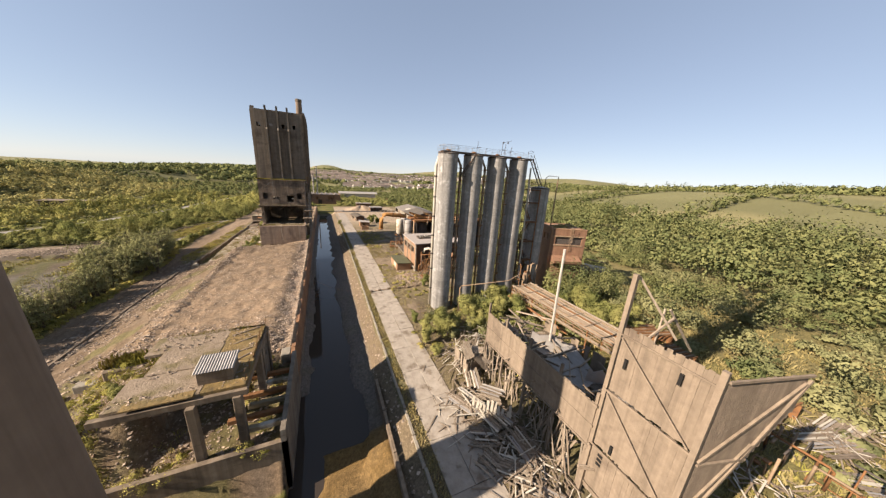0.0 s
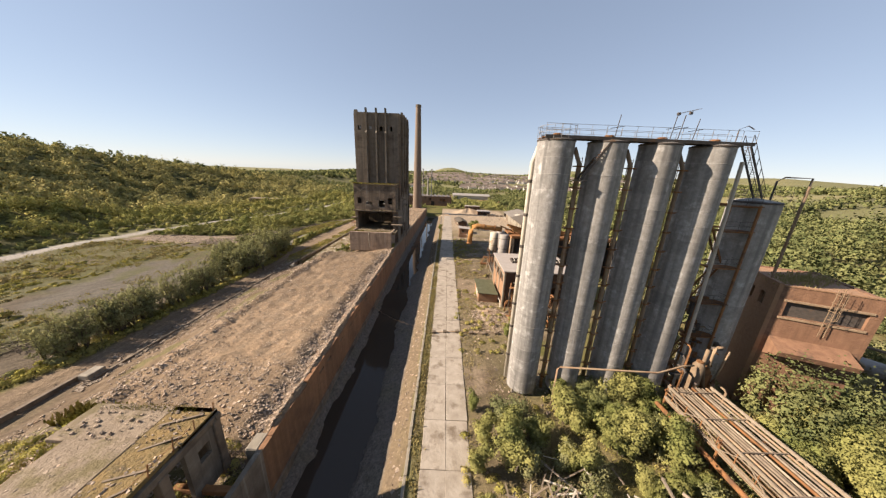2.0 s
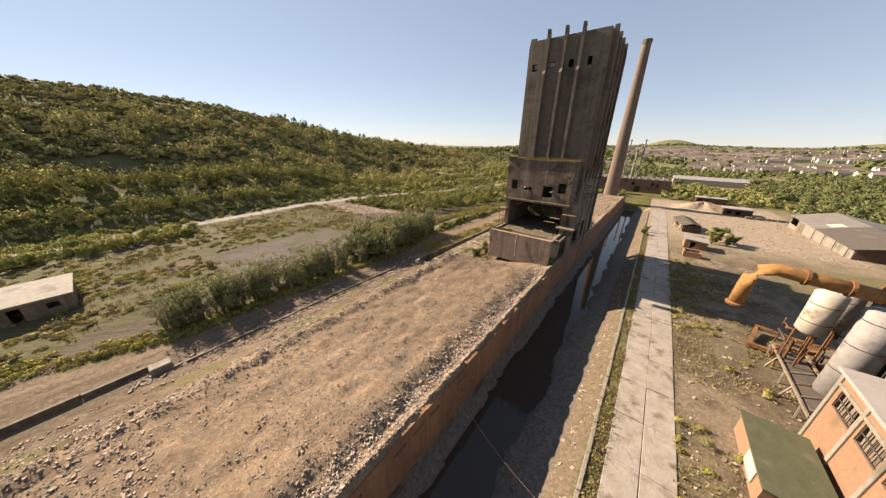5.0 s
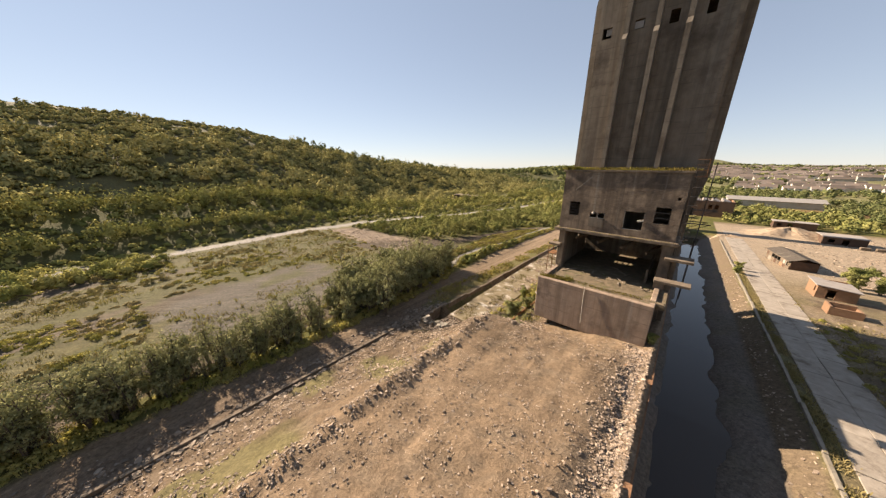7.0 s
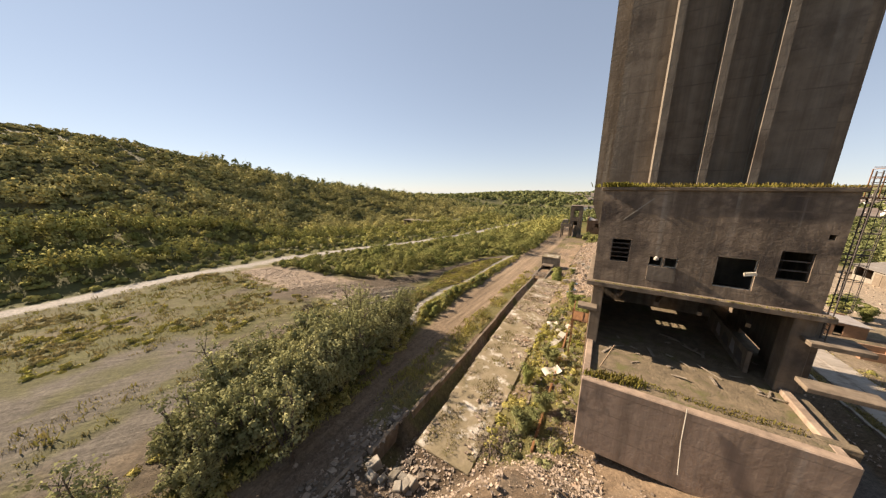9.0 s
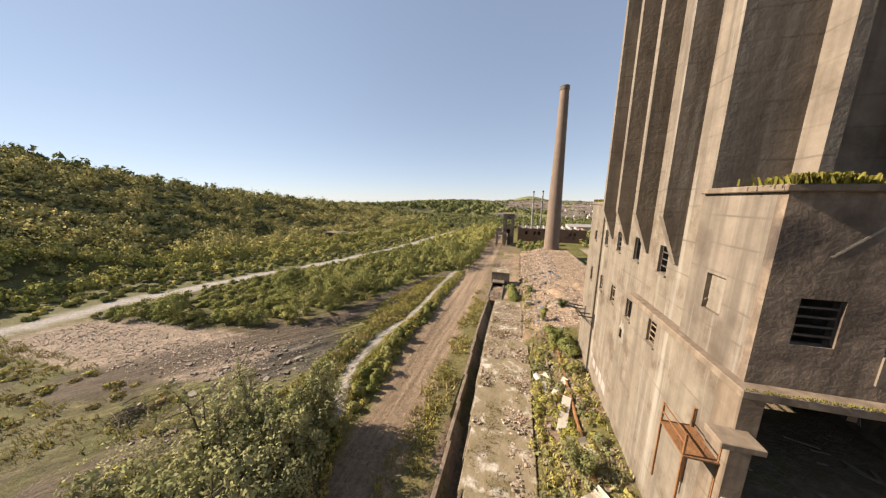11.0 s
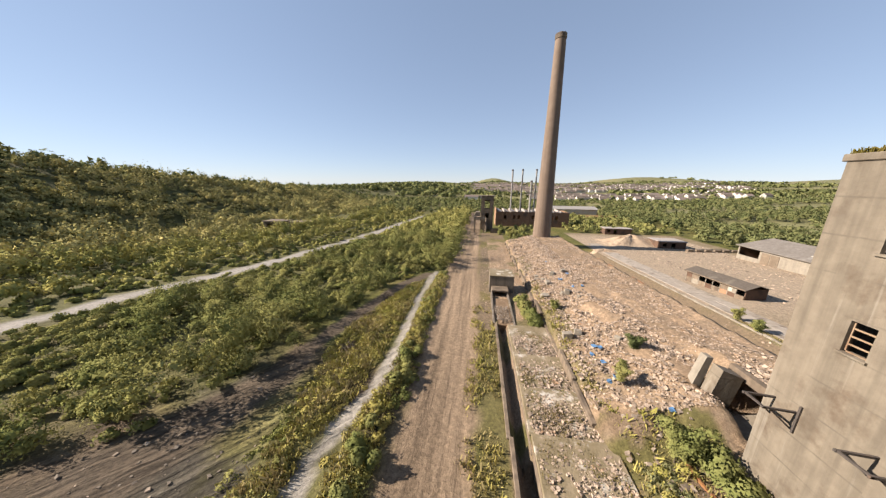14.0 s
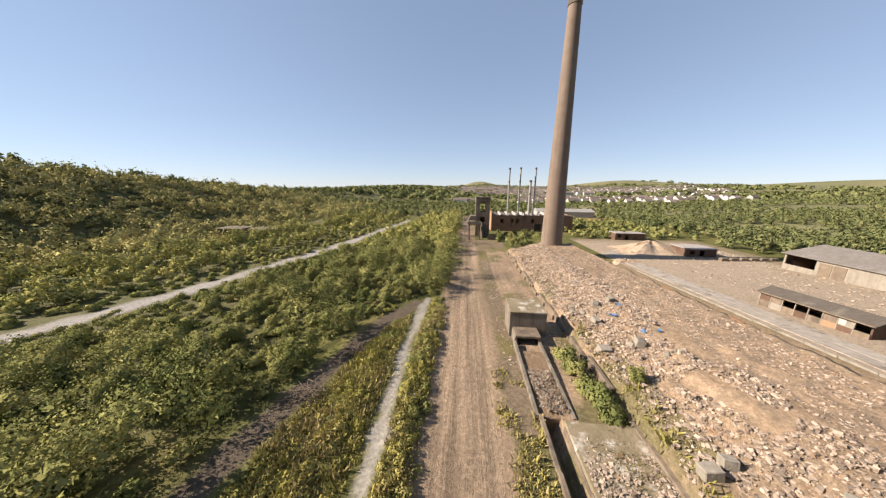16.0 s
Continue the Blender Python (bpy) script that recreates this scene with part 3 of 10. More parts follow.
def ground_colour(x, y):
    n1, n2, n3 = fbm(x / 9, y / 9), fbm(x / 2.2 + 40, y / 2.2, 4), fbm(x / 45 + 7, y / 45, 3)
    col = np.zeros((*np.shape(x), 3)) + np.array((0.155, 0.150, 0.042))
    col = blend(col, (0.23, 0.19, 0.065), sstep(0.45, 0.65, n1) * 0.8)
    col = blend(col, (0.085, 0.09, 0.028), sstep(0.55, 0.75, n2) * 0.5)
    # far land: meadows and hedged fields
    far = sstep(90, 150, x) + sstep(330, 430, y)
    field = np.floor(x / 95 + 0.6 * vnoise(x / 80, y / 80)) * 7 + np.floor(y / 80 + 0.5 * vnoise(x / 70 + 9, y / 70))
    tone = LAT[np.int64(np.abs(field)) % 256, 5]
    meadow = np.array((0.255, 0.240, 0.110)) * (0.85 + 0.3 * tone)[..., None] + np.array((0.04, 0.015, 0.01)) * sstep(0.7, 0.9, tone)[..., None]
    wf = np.clip(far, 0, 1)[..., None]
    col = col * (1 - wf) + meadow * wf
    hill = sstep(-125, -150, x) * (1 - sstep(150, 210, y))
    col = blend(col, (0.20, 0.172, 0.075), hill * (0.55 + 0.45 * sstep(0.3, 0.6, n1)))
    # leaf litter under the scrub
    litter = (x < -62) * (x > -240) * sstep(126, 134, y) + (x < -44) * (x > -70) * sstep(172, 180, y) * (y < 340) + (x < -104) * (x > -130) * (y < 335)
    col = blend(col, (0.150, 0.140, 0.052), np.clip(litter, 0, 1) * 0.85)
    dry_e = (x > 28) * (x < 150) * (y > -60) * (y < 150)
    col = blend(col, (0.27, 0.225, 0.10), dry_e * (0.55 + 0.4 * sstep(0.35, 0.6, n1)))
    # open lot west of the haul track
    lot = (x < -41) & (x > -99) & (y > -30) & (y < 132)
    col = blend(col, (0.165, 0.142, 0.070), lot * (0.50 + 0.35 * (1 - sstep(92, 112, y))))
    worn = lot * bare(x, y) * (1 - sstep(104, 132, y) * (x < -66))
    col = blend(col, (0.165, 0.130, 0.090), worn * (1 - sstep(96, 112, y)))
    col = blend(col, (0.135, 0.098, 0.064), worn * (0.25 + 0.75 * sstep(96, 112, y)) * (0.55 + 0.5 * sstep(0.3, 0.6, fbm(x / 1.2 + 0.12 * y, y / 7, 4))))
    ruts = (0.60 + 0.80 * fbm((x + 0.25 * y) / 1.7, (y - 0.25 * x) / 15, 4))[..., None]
    lot_w = (lot * 1.0)[..., None]
    col = col * (1 - lot_w) + col * ruts * lot_w
    dusty = 1.25 * np.exp(-(((x + 58) / 10.5) ** 4 + ((y - 69) / 16) ** 4)) + 0.8 * np.exp(-(((x + 57) / 5) ** 2 + ((y - 118) / 16) ** 2))
    col = blend(col, (0.180, 0.156, 0.126), sstep(0.60, 0.95, dusty + 1.6 * (fbm(x / 3 + 3, y / 6, 4) - 0.5)) * 0.9)
    col = blend(col, (0.135, 0.130, 0.045), lot * (1 - sstep(100, 112, y)) * sstep(0.50, 0.60, fbm((x + 0.3 * y) / 4 + 71, (y - 0.3 * x) / 13, 4)) * 0.75)
    coal = np.exp(-(((x + 55.5) / 7.5) ** 2 + ((y - 111) / 9) ** 2))
    col = blend(col, (0.10, 0.085, 0.07), sstep(0.36, 0.70, coal + 0.9 * (n2 - 0.5)) * 0.88)
    pad = np.exp(-(((x + 77) / 21) ** 4 + ((y - 105 - 0.08 * (x + 77)) / 6.5) ** 4))
    col = blend(col, (0.37, 0.285, 0.205), sstep(0.35, 0.6, pad + 0.5 * (n2 - 0.5)))
    # wheel tracks over the lot beside the cut
    dcut = near_line(x, y, CUT_W)
    marks = (0.20 + 1.65 * fbm(dcut / 0.8, (x + y) / 14, 3))[..., None]
    near_cut = ((1 - sstep(7, 14, dcut)) * (x < -46) * (y > 92))[..., None]
    col = col * (1 - near_cut) + col * marks * near_cut
    # gravel paths and the concrete lane
    col = blend(col, (0.15, 0.115, 0.08), 1 - sstep(np.interp(y, [118, 132], [2.2, 0.9]), np.interp(y, [118, 132], [4.4, 1.9]), near_line(x, y, CUT_W) + 1.2 * (n2 - 0.5)))
    lane = near_line(x, y, LANE_W)
    col = blend(col, (0.44, 0.40, 0.35), 1 - sstep(1.9, 2.6, lane + 1.1 * (n2 - 0.5)))
    path = near_line(x, y, PATH_W) + 1.5 * (n2 - 0.5)
    col = blend(col, (0.40, 0.36, 0.30), 1 - sstep(0.45, 0.85, path))
    # haul track
    c = track_c(y)
    half = 2.9 + 1.3 * sstep(90, 170, y) + 0.8 * (1 - sstep(30, 44, y))
    tr = (1 - sstep(-0.5, 0.5, np.abs(x - c) - half + 1.6 * (n2 - 0.5))) * (y > -60) * (y < 340)
    band = fbm((x - c + 0.4 * np.sin(y / 19)) / 1.0, y / 30, 2)
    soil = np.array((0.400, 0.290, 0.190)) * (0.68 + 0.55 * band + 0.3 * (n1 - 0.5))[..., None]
    # Darker to the south: browner earth, with the shade there put into the colour.
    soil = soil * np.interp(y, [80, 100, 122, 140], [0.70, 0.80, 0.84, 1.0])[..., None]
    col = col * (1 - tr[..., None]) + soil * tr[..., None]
    foot = (x > -34.6) & (x < -31.2) & (y > 18) & (y < 87)
    col = blend(col, (0.235, 0.172, 0.12), foot * (0.62 + 0.5 * n2))
    # trodden strip between track and trench, bare earth round the hut
    strip = (x > -33.8) & (x < -31.3) & (y > 84) & (y < 146)
    col = blend(col, (0.21, 0.178, 0.075), strip * (0.5 + 0.6 * n2))
    yard_w = (x > -34) & (x < -24.2) & (y > 140) & (y < 236)
    col = blend(col, (0.265, 0.195, 0.13), yard_w * (0.7 + 0.4 * n2) * (1 - 0.7 * sstep(0.55, 0.7, n1)))
    # rubble platform
    on = ((x > -31.5) & (x < -4.2) & (y > 20) & (y < 216)) * 1.0
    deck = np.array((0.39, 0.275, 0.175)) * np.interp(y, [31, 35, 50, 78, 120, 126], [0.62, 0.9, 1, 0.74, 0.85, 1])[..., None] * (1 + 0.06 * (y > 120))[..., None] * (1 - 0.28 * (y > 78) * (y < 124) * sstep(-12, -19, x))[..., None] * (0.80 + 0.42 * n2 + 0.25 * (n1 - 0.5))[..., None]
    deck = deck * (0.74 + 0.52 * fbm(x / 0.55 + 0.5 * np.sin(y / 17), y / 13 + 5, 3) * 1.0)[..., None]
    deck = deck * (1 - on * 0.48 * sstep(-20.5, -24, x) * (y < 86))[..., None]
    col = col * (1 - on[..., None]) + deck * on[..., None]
    col = blend(col, (0.30, 0.23, 0.16), on * sstep(0.52, 0.62, fbm(x / 0.9, y / 0.9, 3)) * 0.5)
    # Shade of the dip along the canal edge, put into the colour as a strip.
    strip = on * np.exp(-((x + 6.1) / 0.9) ** 2) * (y < 92)
    col = blend(col, (0.22, 0.18, 0.14), strip * 0.4)
    weeds = on * ((y > 86) & (y < 124) & (x < -16.5)) + on * (y < 31) * 0.8
    col = blend(col, (0.165, 0.145, 0.055), weeds * sstep(0.38, 0.55, n2))
    grassy = on * sstep(0.60, 0.70, fbm(x / 5 + 2, y / 5 + 4, 3)) * (x < -21)
    col = blend(col, (0.19, 0.165, 0.07), grassy * 0.8)
    # canal bed, bank, verge, yard
    can = (x > -4.25) & (x < 4.9) & (y > -40) & (y < 206)
    col = blend(col, (0.215, 0.18, 0.15), can * (0.7 + 0.5 * n2))
    col = blend(col, (0.24, 0.15, 0.055), can * (y < 23.4) * (0.7 + 0.5 * n2))
    bank = (x >= 4.9) & (x < 6.95) & (y > -40) & (y < 206)
    col = blend(col, (0.225, 0.168, 0.11), bank * (0.75 + 0.5 * n2))
    east = (x > 6.95) & (x < 60) & (y > -60) & (y < 245)
    dry = np.array((0.30, 0.235, 0.145)) * (0.70 + 0.30 * sstep(120, 150, y))[..., None] * (0.55 + 0.9 * n2)[..., None]
    w_e = (east * (1 - sstep(15, 28, x) * (y < 60)) * (1 - sstep(30, 50, x) * (y < 140)))[..., None]
    col = col * (1 - w_e) + dry * w_e
    col = blend(col, (0.27, 0.215, 0.115), east * sstep(0.52, 0.64, n1 + 0.25 * (n2 - 0.5)) * (y < 135) * 0.75)
    dusty_e = (x > 12.8) & (x < 30) & (y > 42) & (y < 140)
    col = blend(col, (0.36, 0.275, 0.19), dusty_e * sstep(0.46, 0.60, fbm(x / 3.5 + 11, y / 3.5, 4)) * 0.8)
    col = blend(col, (0.15, 0.105, 0.07), dusty_e * sstep(0.56, 0.66, fbm(x / 1.8 + 51, y / 2.6, 4)) * 0.7)
    pale = east * sstep(138, 160, y) * (1 - sstep(232, 245, y)) * (x < 54)
    col = blend(col, (0.48, 0.375, 0.265), pale * (0.75 + 0.4 * n2))
    col = blend(col, (0.20, 0.18, 0.08), ((x > 6.9) & (x < 8.1) & (y < 150)) * sstep(0.35, 0.6, n2))
    # red earth by the far works
    col = blend(col, (0.36, 0.20, 0.10), np.exp(-(((x - 70) / 26) ** 2 + ((y - 330) / 14) ** 2)) * 0.9)
    return np.clip(col * 0.63, 0.01, 0.9)


def spaced(a, b, step):
    return np.arange(a, b, step)


xs = np.concatenate([-np.geomspace(3400, 260, 26), spaced(-250, -112, 6.0), spaced(-112, -62, 1.6), spaced(-62, -31.4, 0.55), [-31.36, -31.34, -30.5, -29.78, -29.74], spaced(-29.3, -4.4, 0.5),
                     [-4.26, -4.24], spaced(-3.9, 8.2, 0.45), spaced(8.6, 30, 1.0), spaced(30, 60, 2.0), spaced(60, 260, 7.0), np.geomspace(262, 3400, 26)])
ys = np.concatenate([-np.geomspace(2500, 70, 18), spaced(-66, 10, 4.0), spaced(10, 175, 0.6), spaced(175, 262, 1.3), spaced(262, 420, 5.0), np.geomspace(425, 4200, 40)])
gx, gy = np.meshgrid(xs, ys, indexing="xy")
gz = height(gx, gy)
nx, ny = len(xs), len(ys)
idx = np.arange(nx * ny).reshape(ny, nx)
quads = np.stack([idx[:-1, :-1], idx[:-1, 1:], idx[1:, 1:], idx[1:, :-1]], -1).reshape(-1, 4)

m = bpy.data.materials.new("site_soil")
m.use_nodes = True
nd, ln = m.node_tree.nodes, m.node_tree.links
bs = nd["Principled BSDF"]
bs.inputs["Roughness"].default_value, bs.inputs["Specular IOR Level"].default_value = 0.95, 0.15
at = nd.new("ShaderNodeAttribute")
at.attribute_name = "soil"
geo = nd.new("ShaderNodeNewGeometry")
fine, mid = nd.new("ShaderNodeTexNoise"), nd.new("ShaderNodeTexNoise")
for t, sc in ((fine, 9.0), (mid, 2.3)):
    t.inputs["Scale"].default_value, t.inputs["Detail"].default_value, t.inputs["Roughness"].default_value = sc, 6.0, 0.7
    ln.new(geo.outputs["Position"], t.inputs["Vector"])
val = nd.new("ShaderNodeMath")
val.operation = "MULTIPLY"
ln.new(fine.outputs[0], val.inputs[0])
ln.new(mid.outputs[0], val.inputs[1])
mr = nd.new("ShaderNodeMapRange")
mr.inputs["From Min"].default_value, mr.inputs["From Max"].default_value = 0.12, 0.42
mr.inputs["To Min"].default_value, mr.inputs["To Max"].default_value = 0.60, 1.38
ln.new(val.outputs[0], mr.inputs["Value"])
hv = nd.new("ShaderNodeHueSaturation")
ln.new(at.outputs["Color"], hv.inputs["Color"])
ln.new(mr.outputs[0], hv.inputs["Value"])
ln.new(hv.outputs[0], bs.inputs["Base Color"])
peb = nd.new("ShaderNodeTexVoronoi")
peb.inputs["Scale"].default_value = 4.6
ln.new(geo.outputs["Position"], peb.inputs["Vector"])
peb_r = nd.new("ShaderNodeMapRange")
peb_r.inputs["To Min"].default_value, peb_r.inputs["To Max"].default_value = 0.78, 1.24
ln.new(peb.outputs["Color"], peb_r.inputs["Value"])
shade = nd.new("ShaderNodeMath")
shade.operation = "MULTIPLY"
ln.new(mr.outputs[0], shade.inputs[0])
ln.new(peb_r.outputs[0], shade.inputs[1])
rut = nd.new("ShaderNodeAttribute")
rut.attribute_name = "ruts"
rut_xyz = nd.new("ShaderNodeSeparateColor")
ln.new(rut.outputs["Color"], rut_xyz.inputs[0])
level = shade.outputs[0]
height_in = val.outputs[0]
for k, (turn, across, along) in enumerate(((0.0, 1.2, 0.035), (radians(-38), 1.7, 0.10))):
    mp = nd.new("ShaderNodeMapping")
    mp.vector_type = "TEXTURE"
    mp.inputs["Rotation"].default_value = (0, 0, turn)
    mp.inputs["Scale"].default_value = (1 / across, 1 / along, 1)
    ln.new(geo.outputs["Position"], mp.inputs[0])
    line = nd.new("ShaderNodeTexNoise")
    line.inputs["Scale"].default_value, line.inputs["Detail"].default_value, line.inputs["Roughness"].default_value = 1.0, 4.0, 0.65
    line.inputs["Distortion"].default_value = 0.25
    ln.new(mp.outputs[0], line.inputs["Vector"])
    lr = nd.new("ShaderNodeMapRange")
    lr.inputs["From Min"].default_value, lr.inputs["From Max"].default_value = 0.36, 0.62
    lr.inputs["To Min"].default_value, lr.inputs["To Max"].default_value = (0.80, 1.10) if k == 0 else (0.42, 1.42)
    ln.new(line.outputs[0], lr.inputs["Value"])
    on_ = nd.new("ShaderNodeMix")
    on_.inputs[2].default_value = 1.0
    ln.new(rut_xyz.outputs[k], on_.inputs[0])
    ln.new(lr.outputs[0], on_.inputs[3])
    mul = nd.new("ShaderNodeMath")
    mul.operation = "MULTIPLY"
    ln.new(level, mul.inputs[0])
    ln.new(on_.outputs[0], mul.inputs[1])
    level = mul.outputs[0]
    up = nd.new("ShaderNodeMath")
    up.operation = "MULTIPLY_ADD"
    up.inputs[1].default_value = 0.9
    ln.new(on_.outputs[0], up.inputs[0])
    ln.new(height_in, up.inputs[2])
    height_in = up.outputs[0]
ln.new(level, hv.inputs["Value"])
bp = nd.new("ShaderNodeBump")
bp.inputs["Strength"].default_value, bp.inputs["Distance"].default_value = 1.0, 0.14
ln.new(height_in, bp.inputs["Height"])
ln.new(bp.outputs[0], bs.inputs["Normal"])
SOIL = m

me = np_mesh("ground", np.stack([gx, gy, gz], -1).reshape(-1, 3), quads, SOIL, smooth=True)
ca = me.color_attributes.new("soil", "FLOAT_COLOR", "POINT")
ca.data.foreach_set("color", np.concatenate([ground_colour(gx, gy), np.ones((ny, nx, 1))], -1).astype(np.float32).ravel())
ra, rb = rut_weight(gx, gy)
rt = me.color_attributes.new("ruts", "FLOAT_COLOR", "POINT")
rt.data.foreach_set("color", np.stack([ra, rb, 0 * ra, 1 + 0 * ra], -1).astype(np.float32).ravel())
tagged(new("ground", me), "derelict works ground of soil, brick rubble and rough grass", "ground", kind="structure")


def ground_z(x, y):
    return float(height(np.array([x]), np.array([y]))[0])


# canal water
wy = np.arange(-40, 207, 3.0)
wz = fall(wy) - 2.4
wv_ = np.concatenate([np.stack([np.full_like(wy, -4.2), wy, wz], -1), np.stack([np.full_like(wy, 4.85), wy, wz], -1)])
k = len(wy)
wf_ = np.array([(i, i + k, i + k + 1, i + 1) for i in range(k - 1)])
tagged(new("water", np_mesh("water", wv_, wf_, WATER)), "dark still water standing in the concrete canal", "water", kind="structure")


# platform's retaining wall along the canal: brick above, stained concrete foot, with slot openings
def canal_wall(y0, y1, name):
    wl = thing(name, (-4.3, y0, float(fall(y0)) - 3), "orange brick retaining wall with slots over the canal", "wall", kind="structure")
    rs = random.Random(5)
    y = y0
    while y < y1 - 0.01:
        b = float(fall(y + 1))
        top = b + 3.75 + rs.uniform(-0.18, 0.22)
        holes = [(y + 0.4, y + 1.6, b + 2.5, b + 2.85)] if rs.random() < 0.30 else []
        part("brickwork", Mesh().wall("x", -4.55, 0.42, y, min(y + 2, y1), b - 0.9, top, holes), BRICK_O, wl)
        y += 2.0
    y = y0
    while y < y1 - 0.01:
        b = float(fall(y + 5))
        part("footing", Mesh().box(-4.62, -3.95, y, min(y + 10, y1), b - 3.2, b - 0.9, 0.05), CONCRETE_B, wl, "black-stained concrete footing at the waterline")
        y += 10


canal_wall(31, 212, "wall_canal")

kb = Mesh()
for i in range(62):
    y = -10 + i * 3.3
    b = float(fall(y))
    kb.box(6.85 + 0.03 * math.sin(i * 2.1), 7.15 + 0.03 * math.sin(i * 2.1), y, y + 3.22, b - 0.4, b + 0.14 + 0.03 * math.sin(i * 1.3), 0.03)
tagged(solid("kerb", kb, CONCRETE_L, (7, -10, 0), "long pale concrete kerb between canal bank and verge", "kerb", kind="structure"))

# quay wall at the south end of the canal bank
qw = Mesh()
for i in range(9):
    qw.box(4.75, 5.1, -16 + i * 5, -11.06 + i * 5, -2.7, -0.35 + 0.04 * (i % 3), 0.04)
solid("quay_wall", qw, CONCRETE_B, (5, -16, -2.7), "stained concrete quay wall beside shallow brown water", "wall", kind="structure")

# concrete road: two rows of slabs
road = thing("road", (10.4, 0, 0), "cracked pale concrete slab road with weeds in its joints", "road", kind="structure")
rs = random.Random(11)
slab_meshes = []
for v in range(6):
    b = Mesh()
    b.box(-1.15, 1.15, -2.485, 2.485, -0.22, 0.0, 0.035)
    slab_meshes.append(b)
slab_data = []
for v, b in enumerate(slab_meshes):
    ob = link_mesh("slab", b, SLAB)
    slab_data.append(ob.data)
    bpy.data.objects.remove(ob)
for i in range(47):
    y = -14 + i * 5.0
    for x in (9.18, 11.50):
        ob = new("slab", slab_data[rs.randrange(6)])
        ob.parent = road
        z = float(fall(y)) + 0.05 + rs.uniform(-0.02, 0.03)
        ob.location = (x - 10.4 + 0.2 + rs.uniform(-0.03, 0.03) + 0.006 * max(0, y - 90), y, z)
        ob.rotation_euler = (math.atan2(float(fall(y + 2.4) - fall(y - 2.4)), 4.8) + rs.uniform(-0.004, 0.004), rs.uniform(-0.008, 0.008), rs.uniform(-0.006, 0.006))


# ---- coal bunker tower ----
def tuft_row(b, pts, n, h, rs, spread=0.25):
    """Blades standing along a line, for grass on ledges."""
    for _ in range(n * 3):
        t = rs.random() * (len(pts) - 1)
        i = int(t)
        p = Vector(pts[i]).lerp(Vector(pts[i + 1]), t - i) + Vector((rs.uniform(-spread, spread), rs.uniform(-spread, spread), 0))
        a, hh, w = rs.uniform(0, 6.28), h * rs.uniform(0.5, 1.3), h * rs.uniform(0.08, 0.18)
        d = Vector((math.cos(a), math.sin(a), 0))
        lean = Vector((rs.uniform(-0.4, 0.4), rs.uniform(-0.4, 0.4), 1)) * hh
        b.add([p - d * w, p + d * w, p + d * w * 0.7 + lean, p - d * w * 0.7 + lean], [(0, 1, 2, 3)])


def window_bars(b, axis, at, a0, a1, z0, z1, bars, t=0.05, skip=()):
    """A steel window: outer frame, a middle mullion and level glazing bars."""
    P = (lambda u, z: (at, u, z)) if axis == "x" else (lambda u, z: (u, at, z))
    for u in (a0 + t / 2, a1 - t / 2):
        b.beam(P(u, z0), P(u, z1), t, t)
    for z in (z0 + t / 2, z1 - t / 2):
        b.beam(P(a0, z), P(a1, z), t, t)
    for k in range(1, bars + 1):
        if k in skip:
            continue
        z = z0 + (z1 - z0) * k / (bars + 1)
        b.beam(P(a0, z), P(a1, z), t * 0.8, t * 1.6)


def ladder(b, x, y, z0, z1, facing, cage=True):
    """An upright steel ladder with safety hoops; facing is a unit pair pointing away from the wall."""
    fx, fy = facing
    sx, sy = -fy, fx
    for s in (-0.22, 0.22):
        b.beam((x + sx * s, y + sy * s, z0), (x + sx * s, y + sy * s, z1), 0.06, 0.04)
    z = z0 + 0.3
    while z < z1:
        b.beam((x - sx * 0.22, y - sy * 0.22, z), (x + sx * 0.22, y + sy * 0.22, z), 0.03, 0.03)
        z += 0.3
    if cage:
        z = z0 + 2.2
        while z < z1 + 0.1:
            arc = [(x + sx * 0.36 * math.cos(t) + fx * 0.7 * math.sin(t), y + sy * 0.36 * math.cos(t) + fy * 0.7 * math.sin(t), z) for t in np.linspace(0, math.pi, 7)]
            b.tube(arc, 0.022, 4)
            z += 0.9
        for t in (0.8, 1.57, 2.34):
            px_, py_ = x + sx * 0.36 * math.cos(t) + fx * 0.7 * math.sin(t), y + sy * 0.36 * math.cos(t) + fy * 0.7 * math.sin(t)
            b.beam((px_, py_, z0 + 2.2), (px_, py_, z1), 0.03, 0.02)


